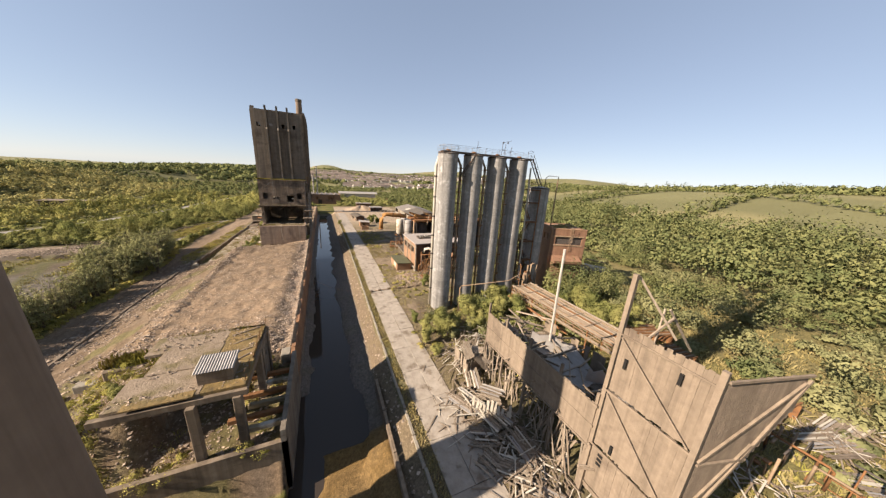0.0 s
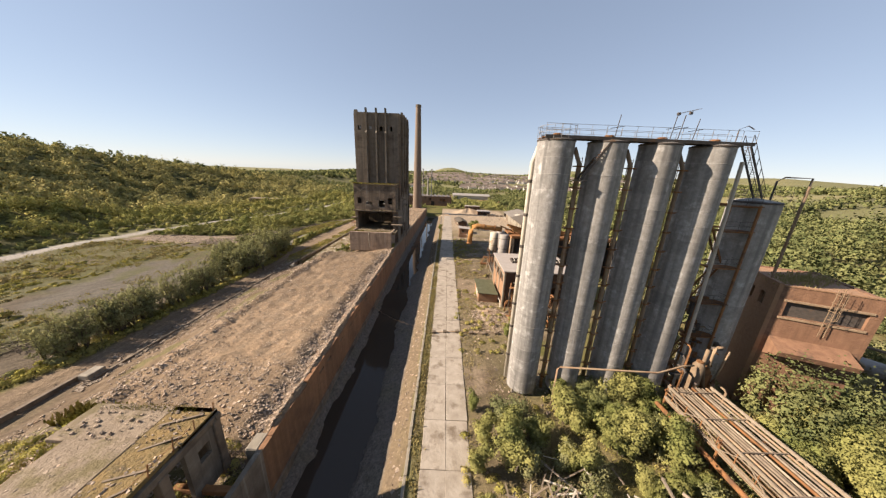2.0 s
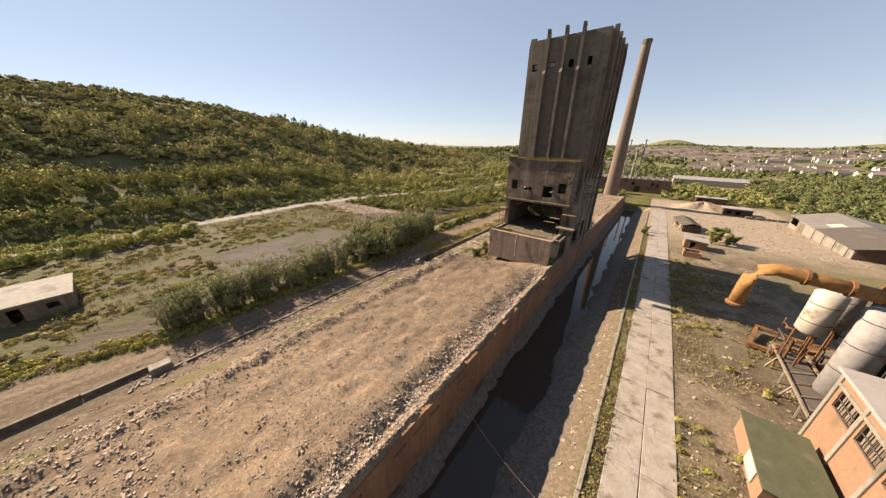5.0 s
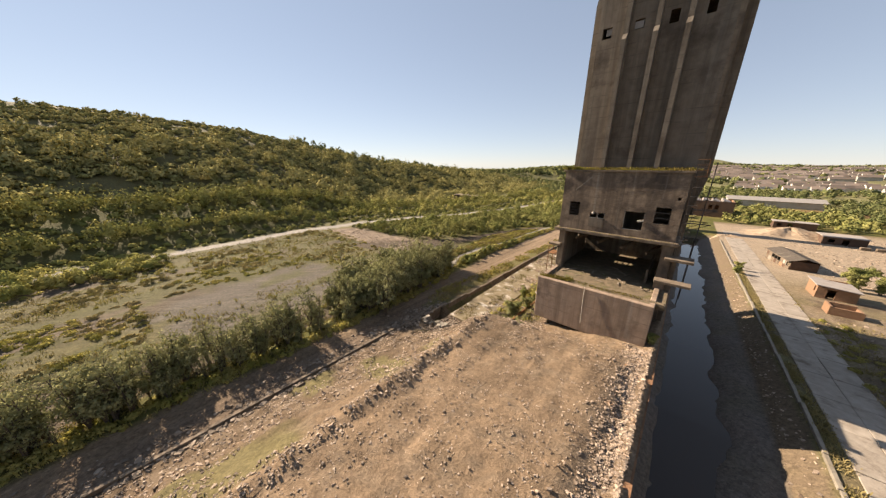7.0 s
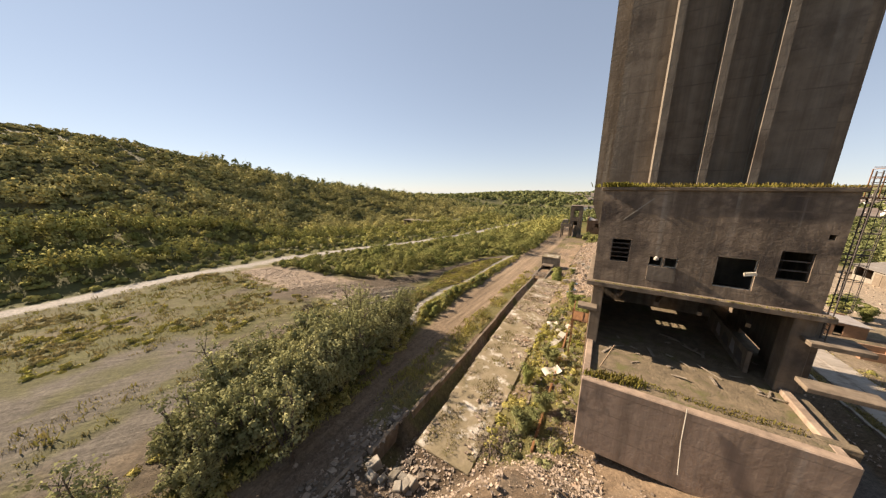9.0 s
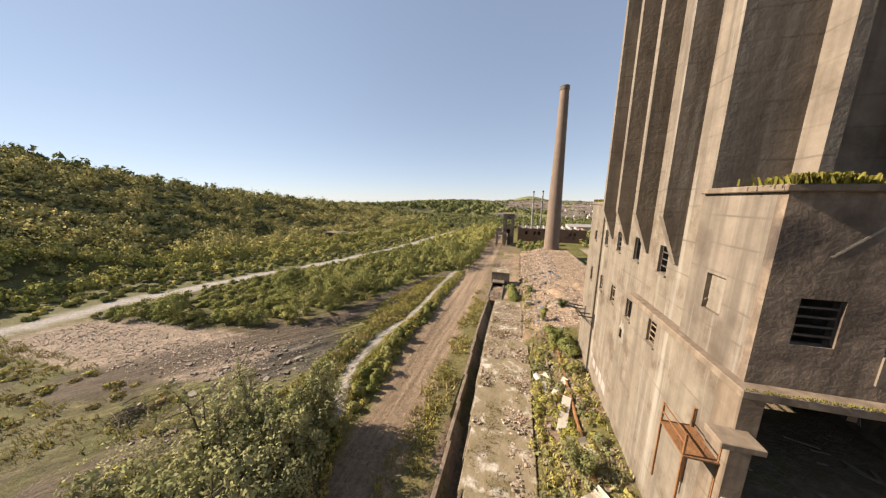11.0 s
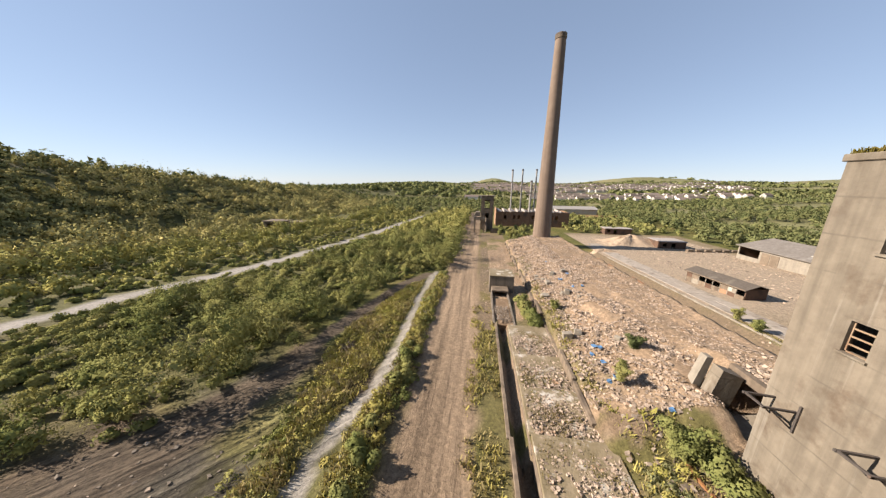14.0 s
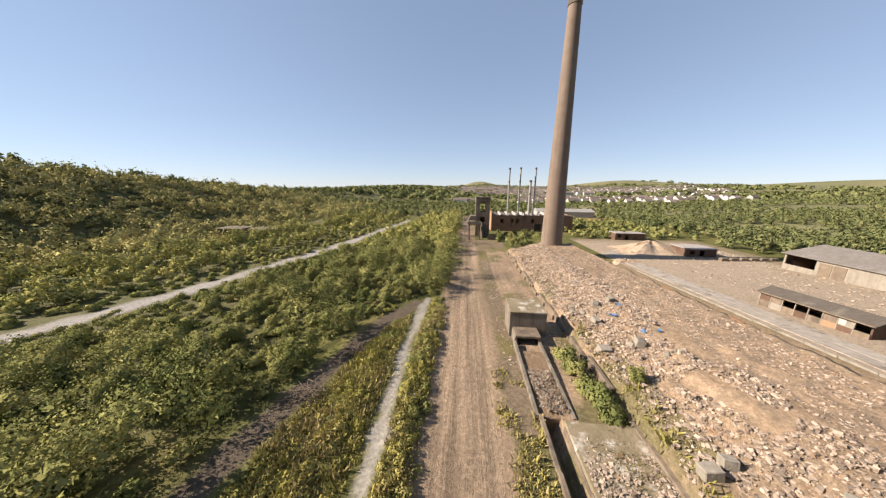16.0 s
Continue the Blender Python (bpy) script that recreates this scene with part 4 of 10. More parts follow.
def bunker_tower():
    tw = thing("bunker_tower", (-10.5, 100, 4), "tall brown concrete coal bunker tower, stained and derelict", "tower")
    rs = random.Random(21)
    X0, X1, YS, YN, ZT = -17.0, -4.5, 98.9, 115.8, 40.6
    # shaft
    top = [(-16.5, -15.55, 36.0, 37.1), (-13.3, -12.4, 36.2, 37.1), (-10.2, -9.4, 35.9, 37.1), (-7.3, -6.6, 35.9, 37.1)]
    # South face: its shade is put into a darker copy of the concrete.
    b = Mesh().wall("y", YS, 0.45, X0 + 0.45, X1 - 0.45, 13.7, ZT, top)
    part("wall", b, CONCRETE_DK, tw, "streaked south face of the shaft, darkened for its shade")
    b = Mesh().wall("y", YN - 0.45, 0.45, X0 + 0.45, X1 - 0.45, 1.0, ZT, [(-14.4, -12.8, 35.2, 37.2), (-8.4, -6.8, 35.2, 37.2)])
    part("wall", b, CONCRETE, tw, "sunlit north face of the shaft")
    wy = [(98.3, 1.1), (102.2, 1.1), (106.1, 1.1), (109.95, 1.05), (113.6, 0.98), (117.6, 0.9)]
    holes = []
    for y, w in wy:
        for z, h in ((16.05, 1.75 if y < 112 else 1.55 if y < 115 else 1.1), (11.2, 1.6)):
            if y < 99 and z < 12:
                continue
            holes.append((y - w / 2, y + w / 2, z, z + h))
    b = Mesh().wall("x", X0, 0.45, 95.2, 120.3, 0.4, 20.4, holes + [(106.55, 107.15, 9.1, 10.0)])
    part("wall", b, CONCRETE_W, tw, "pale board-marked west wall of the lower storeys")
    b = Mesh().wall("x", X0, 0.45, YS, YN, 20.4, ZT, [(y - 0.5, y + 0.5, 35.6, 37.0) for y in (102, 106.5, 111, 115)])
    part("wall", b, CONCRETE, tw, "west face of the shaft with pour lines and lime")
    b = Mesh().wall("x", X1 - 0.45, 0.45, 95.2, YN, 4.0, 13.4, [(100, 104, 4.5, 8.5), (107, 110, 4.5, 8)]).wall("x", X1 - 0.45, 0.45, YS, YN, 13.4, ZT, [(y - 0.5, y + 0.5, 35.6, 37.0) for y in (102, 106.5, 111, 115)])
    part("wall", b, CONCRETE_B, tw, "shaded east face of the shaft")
    b = Mesh().box(X0 + 0.1, X1 - 0.1, YS + 0.1, YN - 0.1, ZT - 0.5, ZT + 0.05)
    part("roof", b, CONCRETE_B, tw)
    for z in (33.5, 20.2):
        part("floor", Mesh().box(X0 + 0.5, X1 - 0.5, YS + 0.5, YN - 0.5, z, z + 0.5), CONCRETE_B, tw)
    # ribs of the south face: thick below, thin above, standing over the roof
    for x in (-13.95, -11.08, -8.42):
        b = Mesh().prism([(YS + 0.02, 21.0), (97.75, 21.0), (97.75, 35.2), (98.2, 35.8), (98.2, 40.6), (98.05, 41.7), (98.6, 41.7), (YS + 0.02, 41.0)], "x", x - 0.23, x + 0.23)
        part("rib", b, CONCRETE, tw)
    for y in (100.75, 104.45, 108.1, 111.85):
        b = Mesh().prism([(X0 + 0.02, 17.0), (-17.15, 17.0), (-18.1, 19.7), (-18.1, 40.3), (-17.9, 41.5), (X0 + 0.02, 41.5)], "y", y - 0.24, y + 0.24)
        part("rib", b, CONCRETE, tw)
        b = Mesh().prism([(X1 - 0.02, 17.0), (-4.3, 17.3), (-3.7, 20.6), (-3.7, 38.8), (-3.9, 41.2), (X1 - 0.02, 41.2)], "y", y - 0.24, y + 0.24)
        part("rib", b, CONCRETE_B, tw)
    # corner pilaster, north stair block
    part("pilaster", Mesh().prism([(X0, 0.6), (X0, 25.5), (-17.16, 22.5), (-17.2, 0.6)], "y", 114.75, 115.5), CONCRETE_W, tw)
    part("wall", Mesh().wall("y", 119.85, 0.45, X0 + 0.45, X1, 0.4, 20.1, [(-14, -12.5, 16, 17.8), (-10, -8.5, 16, 17.8)]), CONCRETE, tw)
    part("roof", Mesh().box(X0 - 0.1, X1, YN, 120.45, 20.1, 20.45, 0.04), CONCRETE_W, tw)
    # front annexe over the hall
    ah = [(-16.2, -15.0, 15.5, 17.25), (-13.75, -12.95, 15.45, 16.15), (-12.85, -12.1, 15.45, 16.15), (-10.1, -8.2, 14.55, 16.65), (-7.35, -6.0, 15.55, 17.35), (-5.75, -5.5, 18.2, 18.5)]
    part("wall", Mesh().wall("y", 94.6, 0.4, -17.2, -5.1, 13.75, 20.9, ah), ANNEXE, tw, "stained front of the annexe with broken windows")
    part("wall", Mesh().wall("x", -17.2, 0.4, 95.0, 99.0, 13.75, 20.9, [(96.5, 97.7, 15.6, 17.3)]), CONCRETE, tw)
    part("wall", Mesh().wall("x", -5.5, 0.4, 95.0, 99.0, 13.75, 20.9), CONCRETE_B, tw)
    part("roof", Mesh().box(-17.4, -4.9, 94.45, 98.9, 20.9, 21.15, 0.04), CONCRETE_B, tw)
    part("floor", Mesh().box(-17.6, -4.7, 94.0, 105, 13.4, 13.75, 0.04), CONCRETE_B, tw, "ledge slab with moss along its edge")
    for (a0, a1, z0, z1), n in zip(ah[:5], (4, 0, 0, 0, 2)):
        b = Mesh()
        window_bars(b, "y", 94.75, a0, a1, z0, z1, n)
        part("window_frame", b, WHITE if n == 0 else DARK_STEEL, tw)
    for i, (a0, a1, z0, z1) in enumerate(holes):
        b = Mesh()
        window_bars(b, "x", -16.8, a0, a1, z0, z1, (0 if i in (3, 4) else 3), skip=(2,) if i % 3 == 0 else ())
        part("window_frame", b, DARK_STEEL if i % 2 else RUST_L, tw)
        part("sill", Mesh().box(-17.12, X0, a0 - 0.1, a1 + 0.1, z0 - 0.1, z0), CONCRETE_W, tw)
    for x in (-15.7, -12.9):
        part("pane", Mesh().box(x - 0.42, x + 0.42, 99.05, 99.07, 36.3, 37.0), SHEET, tw)
    # hall below: columns, back wall, floor, ledges, plinth
    for x0, x1 in ((-17.1, -16.3), (-6.0, -5.0)):
        part("column", Mesh().box(x0, x1, 94.7, 96.0, 4.0, 13.4, 0.05), CONCRETE_B, tw)
    part("wall", Mesh().wall("y", 107, 0.4, X0 + 0.45, X1 - 0.45, 3.5, 13.4, [(x, x + 0.9, 11.4, 11.9) for x in (-14, -11.5, -9)]), CONCRETE_B, tw)
    part("floor", Mesh().box(-16.9, -4.5, 90.2, 107, 7.6, 8.0, 0.04), HALL_FLOOR, tw, "dirty brown hall floor strewn with litter")
    part("step", Mesh().box(-14.8, -4.6, 90.0, 90.5, 8.0, 8.35, 0.05), HALL_FLOOR, tw, "broken low kerb behind the plinth")
    part("plinth", Mesh().box(-17.0, -5.3, 88.6, 89.2, 3.0, 8.45, 0.06), PLINTH, tw, "stained concrete plinth wall facing the rubble")
    part("plinth", Mesh().box(-17.0, -16.5, 89.2, 95.0, 3.0, 8.3, 0.06), PLINTH, tw)
    part("plinth", Mesh().box(-5.8, -5.3, 89.2, 95.0, 3.0, 8.3, 0.06), PLINTH, tw)
    part("floor", Mesh().box(-16.5, -5.8, 89.2, 90.2, 7.9, 8.3), HALL_FLOOR, tw)
    # broken boarding under the second window, small pale lamps, a scratch of lime
    part("boarding", Mesh().box(-13.75, -12.1, 94.54, 94.6, 14.35, 15.42), CONCRETE_DK, tw, "grey boarding under the small window")
    part("lamp", Mesh().lathe(-13.35, 94.45, [(0.02, 15.9), (0.14, 15.95), (0.16, 16.1), (0.05, 16.22)], 10), WHITE, tw, "small pale lamp head")
    part("lamp", Mesh().beam((-8.75, 94.5, 15.62), (-8.2, 94.5, 15.75), 0.16, 0.2), WHITE, tw, "small pale lamp head")
    part("lime_streak", Mesh().prism([(-15.75, 18.75), (-15.68, 18.72), (-14.0, 20.35), (-14.1, 20.38)], "y", 94.588, 94.597), CONCRETE_L, tw, "thin pale slanting scratch")
    for x0, x1, y0, y1, z in ((-5.6, -3.2, 93.6, 95.4, 11.9), (-6.0, -3.0, 92.0, 93.2, 9.8), (-18.0, -16.6, 93.8, 94.8, 11.3)):
        part("ledge", Mesh().box(x0, x1, y0, y1, z, z + 0.28, 0.03), CONCRETE_B, tw)
    part("partition", Mesh().wall("x", -7.0, 0.25, 96.2, 104.5, 8.0, 9.7), CONCRETE_B, tw, "low inner wall with worn painted shapes")
    for k, (y, z, w, h) in enumerate(((96.6, 8.3, 1.2, 1.0), (98.1, 8.4, 0.9, 1.1), (99.3, 8.3, 1.4, 0.9), (101.2, 8.4, 1.0, 1.0))):
        part("paint_patch", Mesh().prism([(y, z), (y + w, z + 0.12), (y + w * 0.85, z + h), (y + 0.2, z + h * 0.85)], "x", -7.02, -7.004), ROOF_FELT if k % 2 else ROOF_D, tw)
    for k in range(4):
        x = -15.2 + 2.6 * k
        part("floor_beam", Mesh().beam((x, 96, 12.3 - 0.2 * k), (x + 2.2, 104, 12.5), 0.25, 0.3), CONCRETE_B, tw)
    # steel brackets on the west wall, platforms, ladder, pipes
    for y, z in ((115.1, 7.5), (119.2, 6.9)):
        for s in (-0.55, 0.55):
            part("bracket_arm", Mesh().beam((X0, y + s, z), (-18.7, y + s, z + 0.15), 0.10, 0.12), DARK_STEEL, tw)
            part("bracket_strut", Mesh().beam((X0, y + s, z - 1.1), (-18.2, y + s, z), 0.08, 0.08), DARK_STEEL, tw)
        part("bracket_bar", Mesh().beam((-18.6, y - 0.6, z + 0.15), (-18.6, y + 0.6, z + 0.15), 0.1, 0.1), DARK_STEEL, tw)
        part("bracket_post", Mesh().beam((-17.05, y - 0.7, z - 1.2), (-17.05, y - 0.7, z + 0.5), 0.1, 0.1), DARK_STEEL, tw)
    part("platform", Mesh().box(-18.4, -17.0, 94.9, 97.0, 9.6, 9.68), RUST, tw, "small rusty steel platform")
    for x in (-18.35, -17.1):
        for y in (95.0, 96.9):
            part("post", Mesh().beam((x, y, 6.4), (x, y, 10.7), 0.08, 0.08), RUST, tw)
    for z in (10.65, 10.2):
        part("rail", Mesh().beam((-18.35, 95, z), (-18.35, 96.9, z), 0.05, 0.05), RUST, tw)
    b = Mesh()
    ladder(b, -4.85, 94.45, 12.0, 22.0, (1, 0))
    part("ladder", b, DARK_STEEL, tw)
    for z in (21.2, 21.7, 22.2):
        part("rail", Mesh().tube([(-5.0, 94.6, z), (-4.1, 94.6, z), (-4.1, 96.5, z)], 0.02, 5), RUST, tw)
    for x, y in ((-4.1, 94.6), (-4.1, 95.5), (-4.1, 96.5)):
        part("post", Mesh().beam((x, y, 20.6), (x, y, 22.2), 0.04, 0.04), RUST, tw)
    part("landing", Mesh().box(-4.95, -4.05, 94.5, 96.6, 20.55, 20.62), RUST, tw, "steel landing beside the annexe roof")
    b = Mesh()
    for i, (y, z) in enumerate(((98, 17), (101, 15), (103, 18), (106, 14.5))):
        b.beam((X1, y, z), (-2.4, y, z), 0.1, 0.1).beam((X1, y, z - 1), (-2.5, y, z), 0.06, 0.06)
    b.tube([(-3.5, 97, 21), (-3.5, 97, 14), (-3.5, 99, 13), (-3.5, 99, 5)], 0.05, 6)
    b.tube([(-3.2, 104, 22), (-3.2, 104, 4)], 0.06, 6)
    part("pipework", b, DARK_STEEL, tw)
    # streaks of lime, cracked hole, hanging cable
    b = Mesh()
    tuft_row(b, [(-17.3, 94.6, 21.15), (-15.5, 94.6, 21.15)], 90, 0.3, rs, 0.15)
    tuft_row(b, [(-15.5, 94.6, 21.15), (-5.0, 94.6, 21.15)], 420, 0.13, rs, 0.15)
    tuft_row(b, [(-17.3, 95.2, 21.15), (-5.0, 98, 21.15)], 300, 0.28, rs, 0.9)
    tagged(part("roof_grass", b, MOSS, tw, "mossy grass growing on the annexe roof"), kind="stuff")
    b = Mesh()
    tuft_row(b, [(-17.5, 94.05, 13.75), (-4.8, 94.05, 13.75)], 320, 0.08, rs, 0.08)
    tuft_row(b, [(-16.8, 89.3, 8.3), (-13.5, 90.2, 8.3)], 150, 0.3, rs, 0.5)
    tuft_row(b, [(-14.0, 90.4, 8.3), (-10, 90.0, 8.3), (-6.4, 90.3, 8.3)], 260, 0.14, rs, 0.3)
    tuft_row(b, [(X0 + 0.2, 116.3, 20.45), (X0 + 0.2, 120.2, 20.45)], 200, 0.22, rs, 0.25)
    tuft_row(b, [(X0 + 1, 117.5, 20.45), (X1, 119.0, 20.45)], 300, 0.28, rs, 1.0)
    tagged(part("roof_grass", b, MOSS, tw), kind="stuff")
    # faded paint on the foot of the west wall: plain shapes
    for y, z, w, h in ((108.6, 2.2, 1.2, 1.1), (109.9, 2.3, 0.9, 1.2), (111.0, 2.4, 0.8, 1.0), (112.2, 2.6, 1.0, 0.9), (113.4, 3.2, 0.8, 0.6)):
        part("paint_patch", Mesh().prism([(y, z), (y + w, z + 0.1), (y + w * 0.9, z + h), (y + 0.15, z + h * 0.9)], "x", X0 - 0.012, X0 - 0.004), ROOF_FELT, tw)
    part("cable", Mesh().tube([(-11.6, 88.5, 8.7), (-11.55, 88.45, 6.5), (-11.4, 88.3, 4.3)], 0.03, 5), WHITE, tw)
    part("pole", Mesh().tube([(-15.9, 91.4, 8.0), (-15.3, 90.6, 10.4)], 0.05, 5), RUST_L, tw)
    # broken edge round the hole in the west wall, crack-white where the face has come off
    n = 16
    ring = [(106.85 + r * math.cos(2 * math.pi * k / n) * 0.8, 9.6 + r * math.sin(2 * math.pi * k / n) * 1.3) for k, r in ((k, rs.uniform(0.55, 0.95)) for k in range(n))]
    inner = [(106.85 + r * math.cos(2 * math.pi * k / n), 9.55 + 1.5 * r * math.sin(2 * math.pi * k / n)) for k, r in ((k, rs.uniform(0.2, 0.4)) for k in range(n))]
    b = Mesh()
    vs = [(X0 - 0.012, y, z) for y, z in ring] + [(X0 - 0.05, y, z) for y, z in inner]
    b.add(vs, [(k, (k + 1) % n, n + (k + 1) % n, n + k) for k in range(n)])
    part("spalling", b, CONCRETE_L, tw, "pale broken rim round a hole")
    b = Mesh()
    for k in range(26):
        x, y = rs.uniform(-16.2, -5.6), rs.uniform(92.6, 99.5)
        a, l = rs.uniform(0, 6.28), rs.uniform(0.3, 1.6)
        b.beam((x, y, 8.05), (x + l * math.cos(a), y + l * math.sin(a), 8.07 + rs.uniform(0, 0.12)), rs.uniform(0.06, 0.2), 0.04)
    tagged(part("floor_litter", b, TIMBER_L, tw, "boards and rubbish littering the hall floor"), kind="stuff")
    return tw


bunker_tower()


# ---- chimneys ----
def tall_chimney(x, y, z, h=67.5):
    ch = thing("chimney", (x, y, z), "tall tapering brown concrete chimney stack", "chimney", "works chimneys")
    b = Mesh().lathe(x, y, [(3.35, z - 1), (3.2, z + 2), (2.75, z + h * 0.28), (2.25, z + h * 0.6), (1.78, z + h * 0.93), (1.70, z + h - 1.6)], 48, False)
    part("shaft", b, CHIMNEY, ch, smooth=True)
    b = Mesh().lathe(x, y, [(1.70, z + h - 1.62), (1.85, z + h - 1.5), (1.85, z + h - 0.15), (1.75, z + h), (1.3, z + h), (1.3, z + h - 4)], 48, False)
    part("rim", b, CONCRETE_B, ch, "soot-dark rim")
    b = Mesh()
    ladder(b, x - 0.2, y + 3.15, z + 2, z + 6, (0, 1), False)
    part("ladder", b, DARK_STEEL, ch)
    part("footing", Mesh().lathe(x, y, [(4.0, z - 1.2), (4.0, z + 0.15), (3.3, z + 0.3)], 32), CONCRETE_L, ch)
    return ch


tall_chimney(-11.0, 210.0, -1.2)
tall_chimney(-13.7, 14.2, -1.2)


# ---- silos ----
def rail_parts(pts, parent, material, h=1.1, step=1.3, t=0.026):
    """A two-bar handrail along a line of points, bars and posts as pieces of their own."""
    for p, q in zip(pts, pts[1:]):
        p, q = Vector(p), Vector(q)
        n = max(1, int((q - p).length / step))
        for z in (h, h * 0.55):
            part("rail", Mesh().beam(p + Vector((0, 0, z)), q + Vector((0, 0, z)), t, t), material, parent)
        for k in range(n + int((q - Vector(pts[-1])).length < 1e-6)):
            c = p.lerp(q, k / n)
            part("rail_post", Mesh().beam(c, c + Vector((0, 0, h)), t, t), material, parent)


def silo(x, y, top, label, steel, SILO_R=1.72):
    s = thing("silo", (x, y, 0), label, "silo", "row of silos")
    part("top", Mesh().lathe(x, y, [(SILO_R - 0.02, top - 0.25), (SILO_R - 0.12, top), (0.3, top + 0.3)], 40), steel, s, smooth=True)
    z = 0.3
    while z < top - 0.3:
        z1 = min(z + 1.5, top - 0.2)
        part("plate_course", Mesh().lathe(x, y, [(SILO_R, z), (SILO_R, z1)], 40, False), steel, s, smooth=True)
        part("seam", Mesh().lathe(x, y, [(SILO_R - 0.01, z1 - 0.04), (SILO_R + 0.014, z1 - 0.025), (SILO_R + 0.014, z1 + 0.025), (SILO_R - 0.01, z1 + 0.04)], 40, False), STEEL_D, s)
        z = z1
    part("rim", Mesh().lathe(x, y, [(SILO_R, top - 0.22), (SILO_R + 0.06, top - 0.16), (SILO_R + 0.06, top - 0.06), (SILO_R - 0.1, top)], 40, False), DARK_STEEL, s, "dark rusted top rim")
    for a in range(4):
        t = a * math.pi / 2 + 0.7
        px_, py_ = x + (SILO_R - 0.15) * math.cos(t), y + (SILO_R - 0.15) * math.sin(t)
        part("leg", Mesh().box(px_ - 0.2, px_ + 0.2, py_ - 0.2, py_ + 0.2, -0.3, 0.5, 0.03), CONCRETE_L, s)
    return s


SILO_AT = [(19.95, 43.95), (24.9, 43.93), (29.95, 43.93), (35.0, 43.95)]
for i, (x, y) in enumerate(SILO_AT):
    silo(x, y, 28.95, "tall riveted grey steel silo, sunlit and streaked with rust" if i == 0 else "tall grey steel silo with rusty seams, partly in its neighbour's shade", STEEL if i == 0 else STEEL_D)
silo(42.7, 45.6, 23.9, "shorter grey steel silo beside a rusty stair frame", STEEL_D, 2.05)

# gangway across the silo tops
gw = thing("gangway", (20, 45, 28.6), "rusty steel gangway with handrails across the silo tops", "gangway")
A, B = Vector((18.4, 44.2, 29.1)), Vector((37.6, 44.3, 29.1))
perp = Vector((0, 1, 0))
b = Mesh()
for s in (-1.55, -0.55):
    b.beam(A + perp * s, B + perp * s, 0.16, 0.30)
part("girder", b, DARK_STEEL, gw)
b = Mesh()
n = 48
for k in range(n):
    c = A.lerp(B, (k + 0.5) / n)
    b.beam(c + perp * -1.6, c + perp * 0.8, 0.34, 0.05)
part("deck", b, RUST, gw, "rusted grating deck")
rail_parts([A + perp * -1.6, B + perp * -1.6], gw, SHEET)
rail_parts([A + perp * 0.8, B + perp * 0.8], gw, SHEET)
ring = [(19.95 + 1.66 * math.cos(t), 43.9 + 1.66 * math.sin(t), 28.95) for t in np.linspace(0.5, 5.8, 14)]
rail_parts(ring, gw, SHEET, 1.15, 1.0)
for x, y, h in ((25.2, 43.6, 2.4), (31.0, 44.4, 2.9), (32.0, 43.0, 2.2), (30.8, 43.2, 2.5)):
    part("mast", Mesh().beam((x, y, 28.9), (x + 0.25, y, 28.9 + h), 0.05, 0.05), DARK_STEEL, gw, "leaning thin mast")
    part("mast_arm", Mesh().beam((x - 0.5, y, 28.9 + h * 0.5), (x + 0.9, y + 0.2, 28.9 + h * 0.62), 0.05, 0.05), DARK_STEEL, gw)
for x, y in ((31.3, 44.4), (32.0, 43.9)):
    part("lamp", Mesh().box(x - 0.14, x + 0.14, y - 0.1, y + 0.1, 31.6, 31.85, 0.03), DARK_STEEL, gw, "dark floodlight box")
part("lamp_bracket", Mesh().beam((31.1, 44.4, 31.7), (32.7, 43.7, 32.1), 0.05, 0.05), DARK_STEEL, gw)
for k, (x, y) in enumerate(SILO_AT):
    part("hatch", Mesh().lathe(x, y, [(0.42, 28.95), (0.42, 29.5), (0.3, 29.55)], 12), RUST, gw)

# pipes and ladders in the gaps between the silos
for k in range(3):
    (x0, y0), (x1, y1) = SILO_AT[k], SILO_AT[k + 1]
    cx, cy = (x0 + x1) / 2, (y0 + y1) / 2
    dp = thing("downpipe", (cx, cy, 0), "dented pale downpipe with rusty clamps between silos", "pipe", "silo downpipes")
    part("pipe", Mesh().tube([(cx - 0.1, cy - 0.35, 0.2), (cx - 0.1, cy - 0.35, 14), (cx - 0.05, cy - 0.3, 26.8), (cx - 0.6, cy, 28.3)], 0.20, 10), RUST_L, dp, smooth=True)
    for z in np.arange(2, 27, 2.05):
        b = Mesh().beam((cx - 0.62, cy - 0.2, z), (cx + 0.62, cy - 0.2, z), 0.12, 0.10)
        part("clamp", b.box(cx - 0.36, cx + 0.16, cy - 0.62, cy - 0.1, z - 0.07, z + 0.07), RUST, dp)
    b = Mesh()
    ladder(b, cx + 0.25, cy + 0.3, 1, 27.5, (0, -1), False)
    part("ladder", b, RUST, dp)
pw = thing("downpipe", (18.22, 44.9, 0), "white-painted downpipe with black bands up the silo", "pipe", "silo downpipes")
part("pipe", Mesh().tube([(18.22, 44.9, 0.5), (18.22, 44.9, 26.8), (18.7, 44.7, 28.7)], 0.24, 10), WHITE, pw, smooth=True)
for z in (4, 8, 11, 14.5, 18, 21.5, 25):
    part("band", Mesh().lathe(18.22, 44.9, [(0.27, z - 0.16), (0.29, z), (0.27, z + 0.16)], 10), DARK_STEEL, pw)

